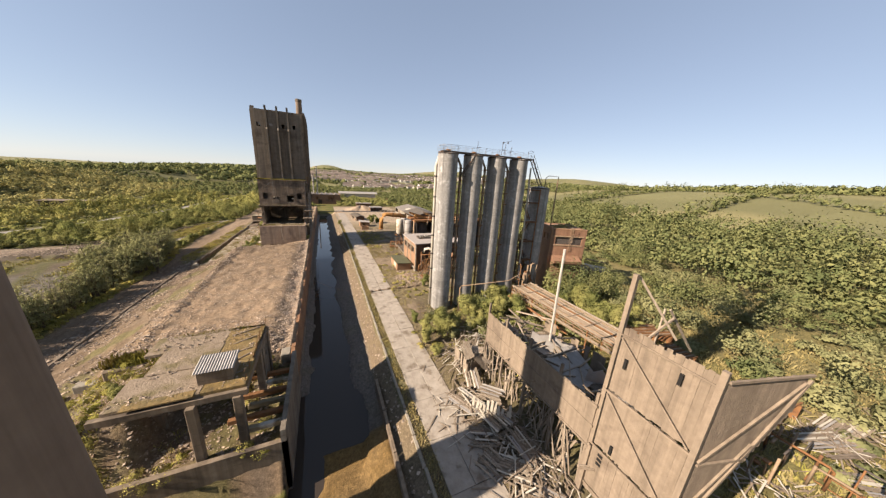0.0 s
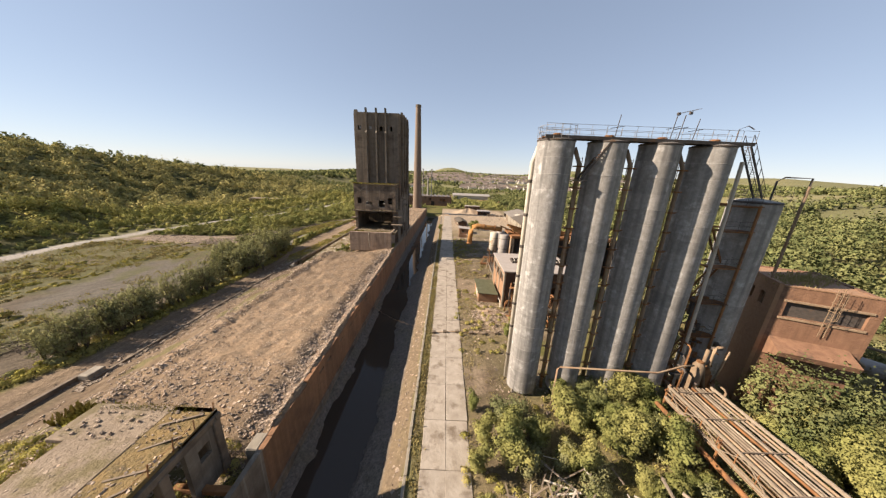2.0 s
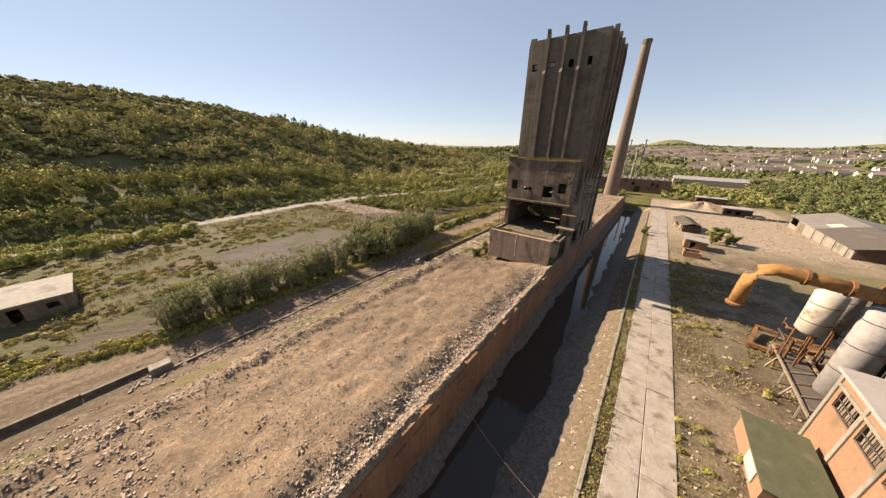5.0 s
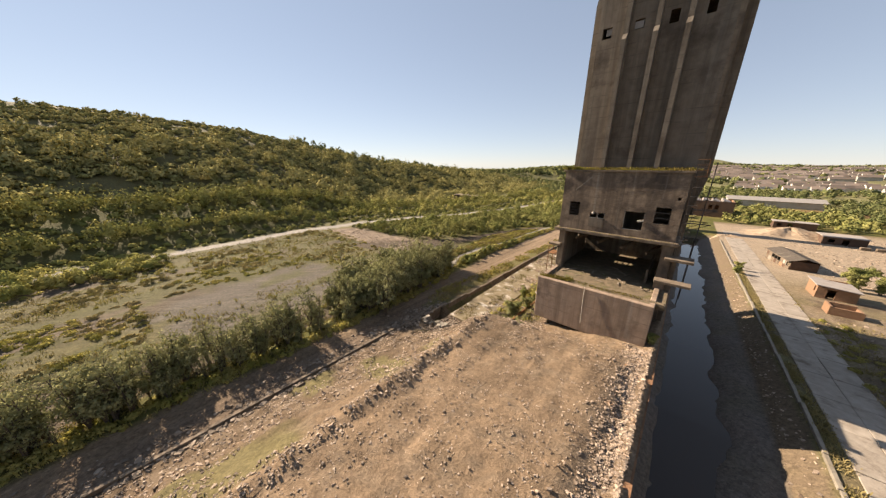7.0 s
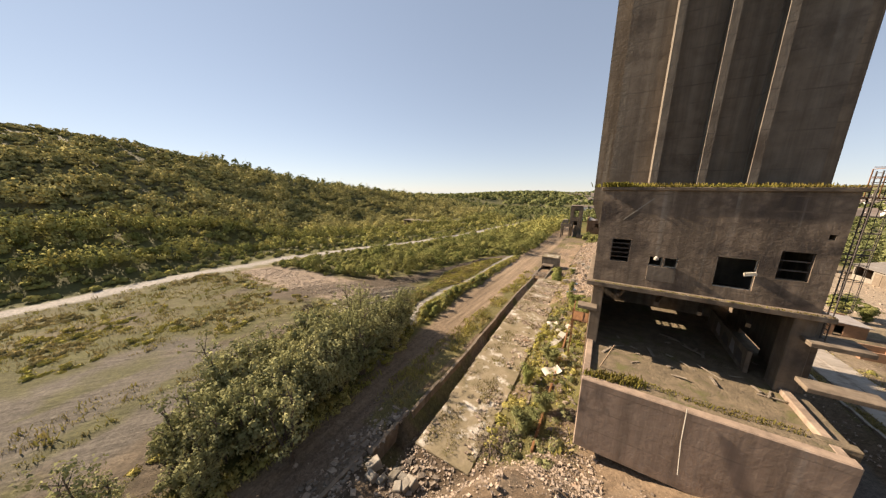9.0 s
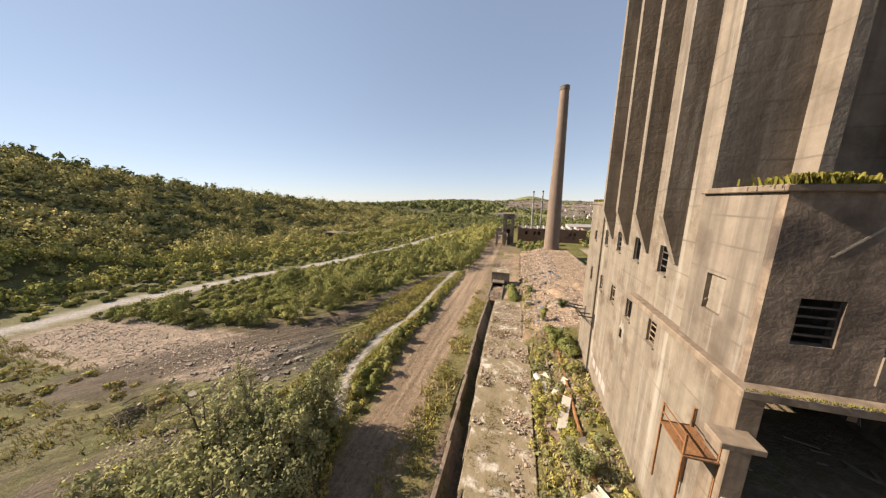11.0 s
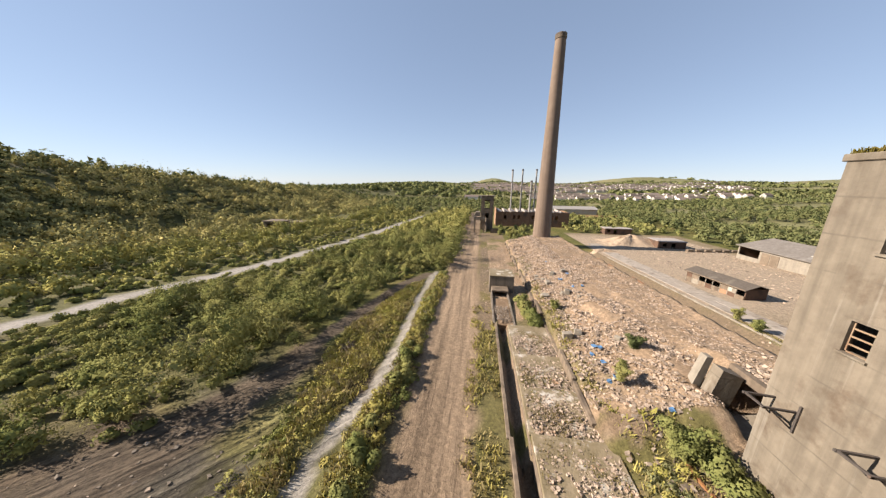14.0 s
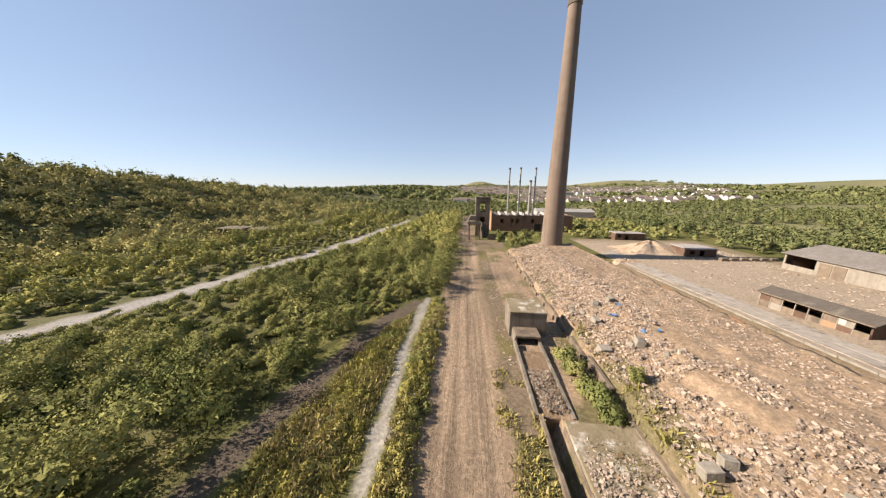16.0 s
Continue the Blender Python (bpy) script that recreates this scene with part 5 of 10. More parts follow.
# small stair on the second silo
stt = thing("silo_stair", (22.9, 43, 25), "small rusty steel stair hanging between silos", "stair")
b = Mesh()
p0, p1 = Vector((22.2, 42.5, 25.4)), Vector((24.5, 42.3, 29.0))
for s in (0, 0.7):
    b.beam(p0 + Vector((0, s, 0)), p1 + Vector((0, s, 0)), 0.06, 0.22)
part("stringer", b, DARK_STEEL, stt)
b = Mesh()
for k in range(15):
    c = p0.lerp(p1, (k + 0.5) / 15)
    b.box(c.x - 0.12, c.x + 0.12, c.y, c.y + 0.7, c.z - 0.02, c.z + 0.02)
part("tread", b, RUST, stt)
part("landing", Mesh().box(21.6, 22.7, 42.2, 43.5, 25.25, 25.35), DARK_STEEL, stt)

# stair frame and pipe stand beside the short silo
sf = thing("stair_frame", (39.4, 45, 0), "rusty steel stair frame with platforms and pipes", "stair")
posts = [(38.2, 43.6), (41.0, 43.4), (38.4, 46.4), (41.2, 46.6)]
for x, y in posts:
    part("post", Mesh().beam((x, y, -0.2), (x, y, 23.6), 0.18, 0.18), RUST, sf)
for z in (4.2, 8.4, 12.6, 16.8, 20.8, 23.4):
    b = Mesh().box(38.0, 41.3, 43.3, 44.6, z, z + 0.08)
    for i in range(4):
        (xa, ya), (xb, yb) = [(38.2, 43.6), (41.0, 43.4), (41.2, 46.6), (38.4, 46.4)][i], [(41.0, 43.4), (41.2, 46.6), (38.4, 46.4), (38.2, 43.6)][i]
        b.beam((xa, ya, z), (xb, yb, z), 0.12, 0.16)
    part("platform", b, RUST, sf)
    rail_parts([(41.2, 46.6, z), (41.0, 43.4, z), (38.2, 43.5, z)], sf, DARK_STEEL, 1.05)
for i, z in enumerate((0.0, 4.2, 8.4, 12.6, 16.8)):
    b = Mesh()
    xa, xb = (38.5, 40.9) if i % 2 else (40.9, 38.5)
    p0, p1 = Vector((xa, 45.4, z)), Vector((xb, 45.4, z + 4.2))
    for s in (-0.35, 0.35):
        b.beam(p0 + Vector((0, s, 0)), p1 + Vector((0, s, 0)), 0.05, 0.2)
    for k in range(18):
        c = p0.lerp(p1, (k + 0.5) / 18)
        b.box(c.x - 0.1, c.x + 0.1, c.y - 0.35, c.y + 0.35, c.z - 0.015, c.z + 0.015)
    part("flight", b, RUST, sf)
b = Mesh()
p0, p1 = Vector((38.4, 44.2, 29.1)), Vector((42.4, 45.2, 24.2))
sd = Vector((-0.25, 0.6, 0))
for s in (-0.5, 0.5):
    b.beam(p0 + sd * s, p1 + sd * s, 0.06, 0.22)
for k in range(22):
    c = p0.lerp(p1, (k + 0.5) / 22)
    b.beam(c - sd * 0.5, c + sd * 0.5, 0.22, 0.03)
for s in (-0.5, 0.5):
    b.beam(p0 + sd * s + Vector((0, 0, 1.0)), p1 + sd * s + Vector((0, 0, 1.0)), 0.04, 0.04)
    for k in range(6):
        c = p0.lerp(p1, k / 5) + sd * s
        b.beam(c, c + Vector((0, 0, 1.0)), 0.04, 0.04)
part("flight", b, DARK_STEEL, sf, "dark stair from the gangway to the short silo")
rail_parts([(42.2, 44.6, 23.9), (42.0, 47.8, 23.9), (45.6, 48.2, 23.9), (46.2, 45.4, 23.9)], sf, DARK_STEEL, 1.1, 1.4)
b = Mesh()
b.tube([(37.4, 44.4, 28.9), (37.4, 44.4, 30.6), (38.0, 44.2, 30.9), (38.5, 44.1, 30.6)], 0.05, 5)
b.tube([(43.4, 44.9, 23.8), (43.4, 44.9, 26.0), (44.1, 44.9, 26.4), (46.9, 44.9, 26.4), (46.9, 44.9, 18.0)], 0.09, 6)
part("vent_pipe", b, DARK_STEEL, sf)
part("pipe", Mesh().tube([(37.9, 42.9, 0.0), (37.7, 43.0, 14), (37.5, 43.2, 27.6)], 0.16, 8), WHITE, sf, "long pale conduit beside the posts")
part("pipe", Mesh().tube([(46.9, 44.9, 5.0), (46.9, 44.9, 25.6)], 0.13, 8), RUST_L, sf)


# tangle of process pipes at the foot
def pipe_tangle(name, lo, hi, n, seed, r=(0.06, 0.22), label="tangle of rusty process pipes and valves"):
    rs = random.Random(seed)
    t = thing(name, ((lo[0] + hi[0]) / 2, (lo[1] + hi[1]) / 2, lo[2]), label, "pipes")
    for k in range(n):
        p = Vector([rs.uniform(a, b_) for a, b_ in zip(lo, hi)])
        pts = [p.copy()]
        for _ in range(rs.randint(2, 4)):
            ax = rs.choice((0, 1, 2, 2))
            q = pts[-1].copy()
            q[ax] = min(hi[ax], max(lo[ax], q[ax] + rs.choice((-1, 1)) * rs.uniform(0.6, 2.6)))
            if (q - pts[-1]).length > 0.3:
                pts.append(q)
        if len(pts) < 2:
            continue
        if k % 3 == 0:
            pts[0].z = lo[2] - 0.1
        soft_pts = [pts[0]]
        for a, b_, c in zip(pts, pts[1:], pts[2:]):
            soft_pts += [b_.lerp(a, min(0.5, 0.22 / (b_ - a).length)), b_.lerp(c, min(0.5, 0.22 / (c - b_).length))]
        soft_pts.append(pts[-1])
        part("pipe", Mesh().tube(soft_pts, rs.uniform(*r), 7), rs.choice((RUST, RUST, RUST_L, DARK_STEEL)), t, smooth=True)
        if k % 4 == 0:
            c = pts[1]
            part("flange", Mesh().box(c.x - 0.25, c.x + 0.25, c.y - 0.25, c.y + 0.25, c.z - 0.08, c.z + 0.08, 0.03), RUST, t)
    return t


pipe_tangle("pipework", (36.6, 40.6, 0.0), (41.6, 43.4, 8.0), 26, 4)
pipe_tangle("pipework", (38.5, 44.0, 3.0), (43.6, 46.4, 13.0), 18, 14)
pipe_tangle("pipework", (21.5, 57.5, 0.0), (29.0, 63.5, 6.0), 46, 9, (0.05, 0.16), "collapsed thicket of rusty bars and pipes")
b = Mesh().tube([(22.8, 41.2, 0.0), (22.8, 41.2, 5.0), (23.1, 41.2, 5.25), (33.8, 41.0, 5.2), (36.2, 41.0, 6.2), (37.6, 41.2, 6.2)], 0.10, 7)
ob = thing("front_pipe", (30, 41, 0), "thin ochre pipe on a post in front of the silos", "pipe")
part("pipe", b, RUST_L, ob, smooth=True)
for k, (x, y, z0, z1, r) in enumerate(((38.6, 41.6, 0.2, 6.4, 0.55), (40.3, 42.2, 0.2, 5.2, 0.45))):
    vs = thing("vessel", (x, y, 0), "small upright rusty vessel among the pipes", "tank", "small vessels")
    part("shell", Mesh().lathe(x, y, [(r * 0.5, z0), (r, z0 + 0.4), (r, z1 - 0.4), (r * 0.5, z1)], 16), RUST_L if k == 0 else RUST, vs, smooth=True)
    part("flange", Mesh().lathe(x, y, [(r * 0.6, z1), (r * 0.6, z1 + 0.12)], 12), RUST, vs)

# pipe rack running south from the silos
rk = thing("pipe_rack", (37, 25, 0), "long elevated rack carrying many parallel rusty pipes", "pipe rack")
P0, P1 = Vector((36.0, 39.5, 4.6)), Vector((37.2, 6.0, 4.4))
side = Vector((1, 0.02, 0))
rs = random.Random(31)
for k in range(11):
    off = -1.9 + 0.38 * k
    lift = rs.uniform(-0.05, 0.15)
    pts = [P0.lerp(P1, u) + side * (off + rs.uniform(-0.06, 0.06)) + Vector((0, 0, lift + rs.uniform(-0.05, 0.05))) for u in np.linspace(0, 1, 12)]
    part("pipe", Mesh().tube(pts, rs.uniform(0.07, 0.15), 7), rs.choice((RUST_L, TIMBER, TIMBER_L, TIMBER_L, RUST)), rk, smooth=True)
for z in (-0.15, -0.55, -0.95, -1.4):
    part("side_bar", Mesh().beam(P0 + side * -2.15 + Vector((0, 0, z)), P1 + side * -2.15 + Vector((0, 0, z)), 0.07, 0.10), RUST_L if z < -0.5 else TIMBER, rk)
for k in range(22):
    c = P0.lerp(P1, (k + 0.5) / 22) + side * -2.15
    part("side_post", Mesh().beam(c + Vector((0, 0, -1.45)), c + Vector((0, 0, 0.2)), 0.08, 0.08), RUST, rk)
    if k % 2 == 0:
        part("cross_bar", Mesh().beam(c + Vector((0, 0, 0.24)), c + side * 4.1 + Vector((0, 0, 0.24)), 0.08, 0.08), TIMBER, rk)
pts = [P0.lerp(P1, u) + side * -2.9 + Vector((0, 0, -1.9)) for u in (0, 0.15, 0.3, 0.42)]
part("pipe", Mesh().tube(pts, 0.22, 10), RUST, rk, "thick ochre-rusted pipe below the rack", smooth=True)
for k in range(5):
    off = -1.6 + 0.8 * k
    pts = [P0.lerp(P1, u) + side * off + Vector((0, 0, -0.9)) for u in (0, 0.5, 1)]
    part("pipe", Mesh().tube(pts, rs.uniform(0.08, 0.16), 7), rs.choice((RUST_L, RUST)), rk, smooth=True)
for s in (-2.2, 2.35):
    b = Mesh()
    b.beam(P0 + side * s + Vector((0, 0, 0.25)), P1 + side * s + Vector((0, 0, 0.25)), 0.14, 0.26)
    b.beam(P0 + side * s + Vector((0, 0, -1.1)), P1 + side * s + Vector((0, 0, -1.1)), 0.14, 0.22)
    for k in range(18):
        a, c = P0.lerp(P1, k / 18), P0.lerp(P1, (k + 1) / 18)
        b.beam(a + side * s + Vector((0, 0, -1.1 if k % 2 else 0.2)), c + side * s + Vector((0, 0, 0.2 if k % 2 else -1.1)), 0.07, 0.07)
    part("girder", b, TIMBER_L, rk)
for k in range(7):
    c = P0.lerp(P1, k / 6.0)
    b = Mesh().beam(c + side * -2.4 + Vector((0, 0, -0.25)), c + side * 2.5 + Vector((0, 0, -0.25)), 0.14, 0.18)
    for s in (-2.1, 2.2):
        b.beam(c + side * s + Vector((0, 0, -5.0)), c + side * s, 0.18, 0.18)
    part("trestle", b, RUST, rk)

pipe_tangle("pipework", (34.5, -6.0, 0.0), (41.0, 6.5, 4.2), 40, 77, (0.05, 0.12), "broken end of the pipe rack, bent and rusty")
pipe_tangle("pipework", (31.5, -8.0, 0.0), (34.5, 2.0, 1.6), 12, 78, (0.05, 0.11), "fallen rusty pipes in the grass")


# ---- collapsed timber shed ----
def board_panel(parent, origin, along, w, h, n, rs, material, drop=0.0, gaps=0.03, lean=(0, 0, 0)):
    """Upright boards side by side, each its own piece; drop shortens some of them raggedly."""
    o, a = Vector(origin), Vector(along).normalized()
    nrm = Vector((-a.y, a.x, 0))
    bw = w / n
    for k in range(n):
        if rs.random() < gaps:
            continue
        top = h - (rs.uniform(0, drop) if rs.random() < 0.5 else 0)
        low = rs.uniform(0, 0.15)
        c = o + a * (bw * (k + 0.5)) + nrm * rs.uniform(-0.008, 0.008)
        tilt = Vector(lean) + a * rs.uniform(-0.012, 0.012)
        part("board", Mesh().beam(c + Vector((0, 0, low)), c + tilt + Vector((0, 0, top)), 0.035, bw * 1.004, a), material, parent)


def timber_shed():
    rs = random.Random(77)
    sh = thing("timber_shed", (22, 14, 0), "collapsed tall timber shed of grey-brown boards with fallen roof", "shed")
    X = 18.7
    # west wall, tall southern bay
    for y, z in ((10.0, 19.4), (4.6, 16.2)):
        part("post", Mesh().beam((X - 0.15, y, -0.3), (X + (0.9 if z > 18 else 0.1), y + (0.4 if z > 18 else 0), z), 0.3, 0.3), TIMBER, sh, "heavy leaning timber post")
    for lift, top in ((0.6, 5.2), (5.2, 10.4), (10.4, 15.8)):
        board_panel(sh, (X + 0.12 + lift * 0.012, 4.7, lift), (0, 1, 0), 5.2, top - lift, 34, rs, TIMBER, 0.28 if top > 15 else 0.12, 0.015)
    for z in (1.2, 5.2, 10.4, 15.2):
        part("rail", Mesh().beam((X - 0.02, 4.5, z), (X - 0.02, 10.1, z), 0.07, 0.13), TIMBER, sh)
    for z0, z1 in ((5.4, 10.2), (10.6, 15.0)):
        part("brace", Mesh().beam((X - 0.06, 9.8, z1), (X - 0.06, 4.9, z0), 0.05, 0.10), TIMBER, sh)
    # Slots are black plates: the shade of gaps put into colour, nothing cut.
    for y, z in ((9.2, 13.2), (6.2, 14.4), (8.6, 6.0)):
        part("slot", Mesh().box(X - 0.02, X + 0.06, y - 0.09, y + 0.09, z - 0.4, z + 0.4), BLACK if z > 7 else BLACK, sh)
    # broken lettering is too worn to read: plain bars
    for k in range(3):
        part("paint_bar", Mesh().box(X + 0.02, X + 0.05, 9.0 - 0.02, 9.35, 4.6 - 0.42 * k, 4.82 - 0.42 * k), BLACK, sh)
    # south return, tapering
    for k in range(26):
        u = k / 26.0
        c = Vector((X + 0.3 + 5.4 * u, 4.5 - 1.5 * u, 0))
        low = 3.0 + 10.5 * u
        part("board", Mesh().beam(c + Vector((0, 0, low)), c + Vector((0.05, 0, 15.7 + 0.1 * u - rs.uniform(0, 0.25))), 0.04, 0.215, (1, -0.27, 0)), TIMBER, sh)
    for u0, z0, u1, z1 in ((0, 15.6, 1, 15.7), (0, 10, 0.95, 15.2), (0, 5.5, 0.6, 11), (0.0, 3.4, 1.0, 15.4), (0, 9.8, 0.6, 9.9)):
        part("brace", Mesh().beam((X + 0.3 + 5.4 * u0, 4.4 - 1.5 * u0, z0), (X + 0.3 + 5.4 * u1, 4.4 - 1.5 * u1, z1), 0.12, 0.15), TIMBER, sh)
    # gable timbers standing above
    for a, b_ in (((20.0, 10.4, 19.2), (22.6, 8.4, 14.8)), ((22.0, 9.0, 17.0), (25.4, 8.4, 13.2)), ((21.6, 9.2, 12.0), (21.8, 9.2, 17.0)), ((21.0, 9.4, 14.6), (22.4, 8.8, 16.4))):
        part("rafter", Mesh().beam(a, b_, 0.10, 0.14), TIMBER_L, sh)
    # lower northern wall: upper band of boards still hanging on posts
    for y in (10.4, 14.0, 18.0, 22.0, 25.6):
        part("post", Mesh().beam((X + 0.1, y, -0.2), (X + 0.15, y, 9.6 if y < 24 else 9.9), 0.22, 0.22), TIMBER, sh)
    board_panel(sh, (X, 10.3, 4.4), (0, 1, 0), 15.2, 4.3, 74, rs, TIMBER, 0.35, 0.02)
    for z in (4.6, 6.6, 8.5):
        part("rail", Mesh().beam((X - 0.04, 10.2, z), (X - 0.04, 25.6, z), 0.1, 0.18), TIMBER, sh)
    for k in range(60):
        y = rs.uniform(10.4, 25.4)
        c = Vector((X + rs.uniform(-0.5, 0.9), y, rs.uniform(-0.1, 0.5)))
        part("slat", Mesh().beam(c, c + Vector((rs.uniform(-0.5, 0.7), rs.uniform(-1.2, 1.2), rs.uniform(2.4, 4.2))), 0.04, 0.16, (0, 1, 0)), rs.choice((TIMBER, TIMBER_L)), sh)
    # east wall remnants and fallen roof inside
    board_panel(sh, (27.6, 12.0, 0.4), (0, 1, 0), 13, 6.4, 26, rs, TIMBER, 2.5, 0.25)
    for k in range(190):
        x, y = rs.uniform(19.6, 27.2), rs.uniform(8.5, 27.5)
        z = 1.2 + 5.6 * rs.random()
        a, ln_ = rs.uniform(0, 6.28), rs.uniform(2.0, 5.5)
        d = Vector((math.cos(a), math.sin(a), rs.uniform(-0.35, 0.5))) * ln_
        c = Vector((x, y, z))
        part("rafter", Mesh().beam(c - d / 2, c + d / 2, rs.uniform(0.07, 0.14), rs.uniform(0.12, 0.2)), rs.choice((TIMBER_L, TIMBER_L, TIMBER)), sh)
    for k in range(7):
        y = 11 + 2.4 * k
        part("truss", Mesh().beam((19.2, y, 6.6 + rs.uniform(-0.6, 0.4)), (26.8, y + rs.uniform(-1.5, 1.5), 4.8 + rs.uniform(-1.5, 1.5)), 0.14, 0.22).beam((19.4, y, 6.2), (23, y, 4.0), 0.1, 0.16), TIMBER_L, sh)
    for k, (x, y, z, w, l, rz, rx) in enumerate(((23.4, 16.5, 5.6, 3.2, 4.4, 0.3, 0.25), (25.4, 13.0, 5.2, 3.0, 5.0, -0.2, -0.3), (24.6, 20.5, 4.9, 3.0, 3.2, 0.8, 0.35), (22.0, 24.0, 4.4, 2.8, 3.6, 0.1, -0.2), (26.2, 17.0, 5.0, 2.4, 5.2, 0.1, 0.45), (21.2, 19.5, 4.0, 2.2, 3.5, 1.1, 0.3))):
        s = Mesh()
        mt = pose(x, y, z, math.degrees(rx), 8, math.degrees(rz))
        n = 14
        for i in range(n):
            u0, u1 = -w / 2 + w * i / n, -w / 2 + w * (i + 1) / n
            z0, z1 = 0.05 * (i % 2), 0.05 * ((i + 1) % 2)
            s.add([mt @ Vector(p) for p in ((u0, -l / 2, z0), (u1, -l / 2, z1), (u1, l / 2, z1), (u0, l / 2, z0))], [(0, 1, 2, 3)])
            s.add([mt @ Vector(p) for p in ((u0, -l / 2, z0 - 0.02), (u1, -l / 2, z1 - 0.02), (u1, l / 2, z1 - 0.02), (u0, l / 2, z0 - 0.02))], [(3, 2, 1, 0)])
        part("roof_sheet", s, ROOF_D if k % 2 else SHEET, sh, "fallen corrugated roof sheet")
    for k, (x0, y0, x1, y1, z0, z1) in enumerate(((22.4, 21.8, 26.6, 19.2, 3.4, 7.4), (24.2, 15.2, 27.2, 14.0, 3.0, 6.6), (20.2, 25.6, 22.8, 24.4, 4.6, 7.2))):
        a, b_ = Vector((x0, y0, 0)), Vector((x1, y1, 0))
        back = Vector((0.05, 0.05, 0))
        edge = [a.lerp(b_, u) + Vector((rs.uniform(0, 0.5) * (z - z0) / 4, 0, z)) for u, z in ((0, z0), (1, z0 - 0.4), (1, z1 - 1.4), (0.7, z1 - 0.9), (0.5, z1 - 0.2), (0.2, z1 - 0.5), (0, z1))]
        n = len(edge)
        part("wall_panel", Mesh().add(edge + [q + back for q in edge], [tuple(range(n)), tuple(reversed(range(n, 2 * n)))] + [(i, i + n, (i + 1) % n + n, (i + 1) % n) for i in range(n)]), ROOF_FELT if k else SHEET, sh, "pale torn wall panel leaning in the wreck")
    return sh


timber_shed()

# long pale pole leaning out of the wreck
b = Mesh().tube([(24.4, 20.5, 6.5), (22.38, 19.02, 18.6)], 0.13, 10)
ob = thing("leaning_pole", (24.4, 20.5, 6.5), "long pale squared pole leaning out of the wreck", "pole")
part("shaft", b, PAPER, ob)


# spread of broken timbers on the road side
def timber_heap(name, cx, cy, sx, sy, n, seed, z=0.0, label="heap of broken bleached timbers and boards"):
    rs = random.Random(seed)
    hp = thing(name, (cx, cy, z), label, "debris")
    for k in range(n):
        x, y = cx + rs.gauss(0, sx), cy + rs.gauss(0, sy)
        lift = max(0.05, 1.1 * math.exp(-((x - cx) / sx) ** 2 - ((y - cy) / sy) ** 2) * rs.random() + 0.08)
        a, l = rs.gauss(0.4, 0.9), rs.uniform(0.8, 3.4)
        d = Vector((math.cos(a), math.sin(a), rs.uniform(-0.12, 0.2))) * l / 2
        c = Vector((x, y, z + lift))
        part("timber", Mesh().beam(c - d, c + d, rs.uniform(0.05, 0.14), rs.uniform(0.03, 0.07)), rs.choice((TIMBER_L, TIMBER, TIMBER, WHITE)), hp)
    return hp


def plank_raft(x, y, w, l, rz, seed, z=0.35, tilt=(0, 0)):
    """A fallen wall or roof panel: parallel grey planks, some missing, on cross rails."""
    rs = random.Random(seed)
    rf = thing("fallen_panel", (x, y, z), "fallen panel of parallel bleached grey planks", "debris", "fallen panels")
    mt = pose(x, y, z, tilt[0], tilt[1], math.degrees(rz))
    n = int(w / 0.2)
    for k in range(n):
        if rs.random() < 0.14:
            continue
        u, a, b_ = -w / 2 + 0.2 * k, -l / 2 - rs.uniform(-0.4, 0.3), l / 2 + rs.uniform(-0.5, 0.3)
        skew = rs.gauss(0, 0.06)
        part("plank", Mesh().beam(mt @ Vector((u, a, rs.uniform(0, 0.05))), mt @ Vector((u + skew, b_, rs.uniform(0, 0.05))), 0.17, 0.03, mt.to_3x3() @ Vector((0, 0, 1))), rs.choice((TIMBER_L, TIMBER_L, SHEET, WHITE, TIMBER)), rf)
    for v in (-0.35, 0.0, 0.35):
        part("rail", Mesh().beam(mt @ Vector((-w / 2, v * l, -0.05)), mt @ Vector((w / 2, v * l, -0.05)), 0.1, 0.08), TIMBER, rf)


for i, (x, y, w, l, rz, z, tl) in enumerate(((14.2, 21.4, 3.0, 3.6, 0.5, 0.4, (4, -3)), (15.6, 18.2, 2.6, 3.4, 0.2, 0.6, (-6, 5)), (13.6, 17.0, 2.4, 3.0, 1.2, 0.3, (3, 3)), (16.6, 14.4, 2.4, 3.4, 0.1, 0.6, (5, 9)), (14.6, 13.2, 2.2, 2.8, 0.8, 0.35, (-3, 4)), (15.9, 23.6, 2.0, 2.6, -0.3, 1.0, (16, -10)), (12.9, 14.4, 2.2, 3.0, 0.35, 0.25, (2, -2)), (15.2, 10.2, 2.6, 3.2, 0.6, 0.4, (-4, 3)), (13.0, 10.4, 2.0, 2.6, 1.0, 0.25, (2, 2)), (16.8, 21.0, 2.4, 3.0, 0.9, 0.9, (8, -12)))):
    plank_raft(x, y, w, l, rz, i + 50, z, tl)
timber_heap("timber_heap", 14.8, 19.5, 2.0, 3.2, 200, 3)
timber_heap("timber_heap", 16.4, 13.0, 1.5, 3.0, 130, 8)
timber_heap("timber_heap", 17.2, 27.5, 2.0, 2.0, 120, 18, 0.8)
timber_heap("timber_heap", 20.5, 29.0, 2.6, 2.0, 110, 19, 1.2)
timber_heap("timber_heap", 14.2, 10.5, 1.3, 3.0, 110, 20)
timber_heap("timber_heap", 33.0, 2.0, 2.2, 4.0, 130, 21, 0.2)
timber_heap("timber_heap", 29.5, -3.0, 2.0, 3.0, 90, 22, 0.1)

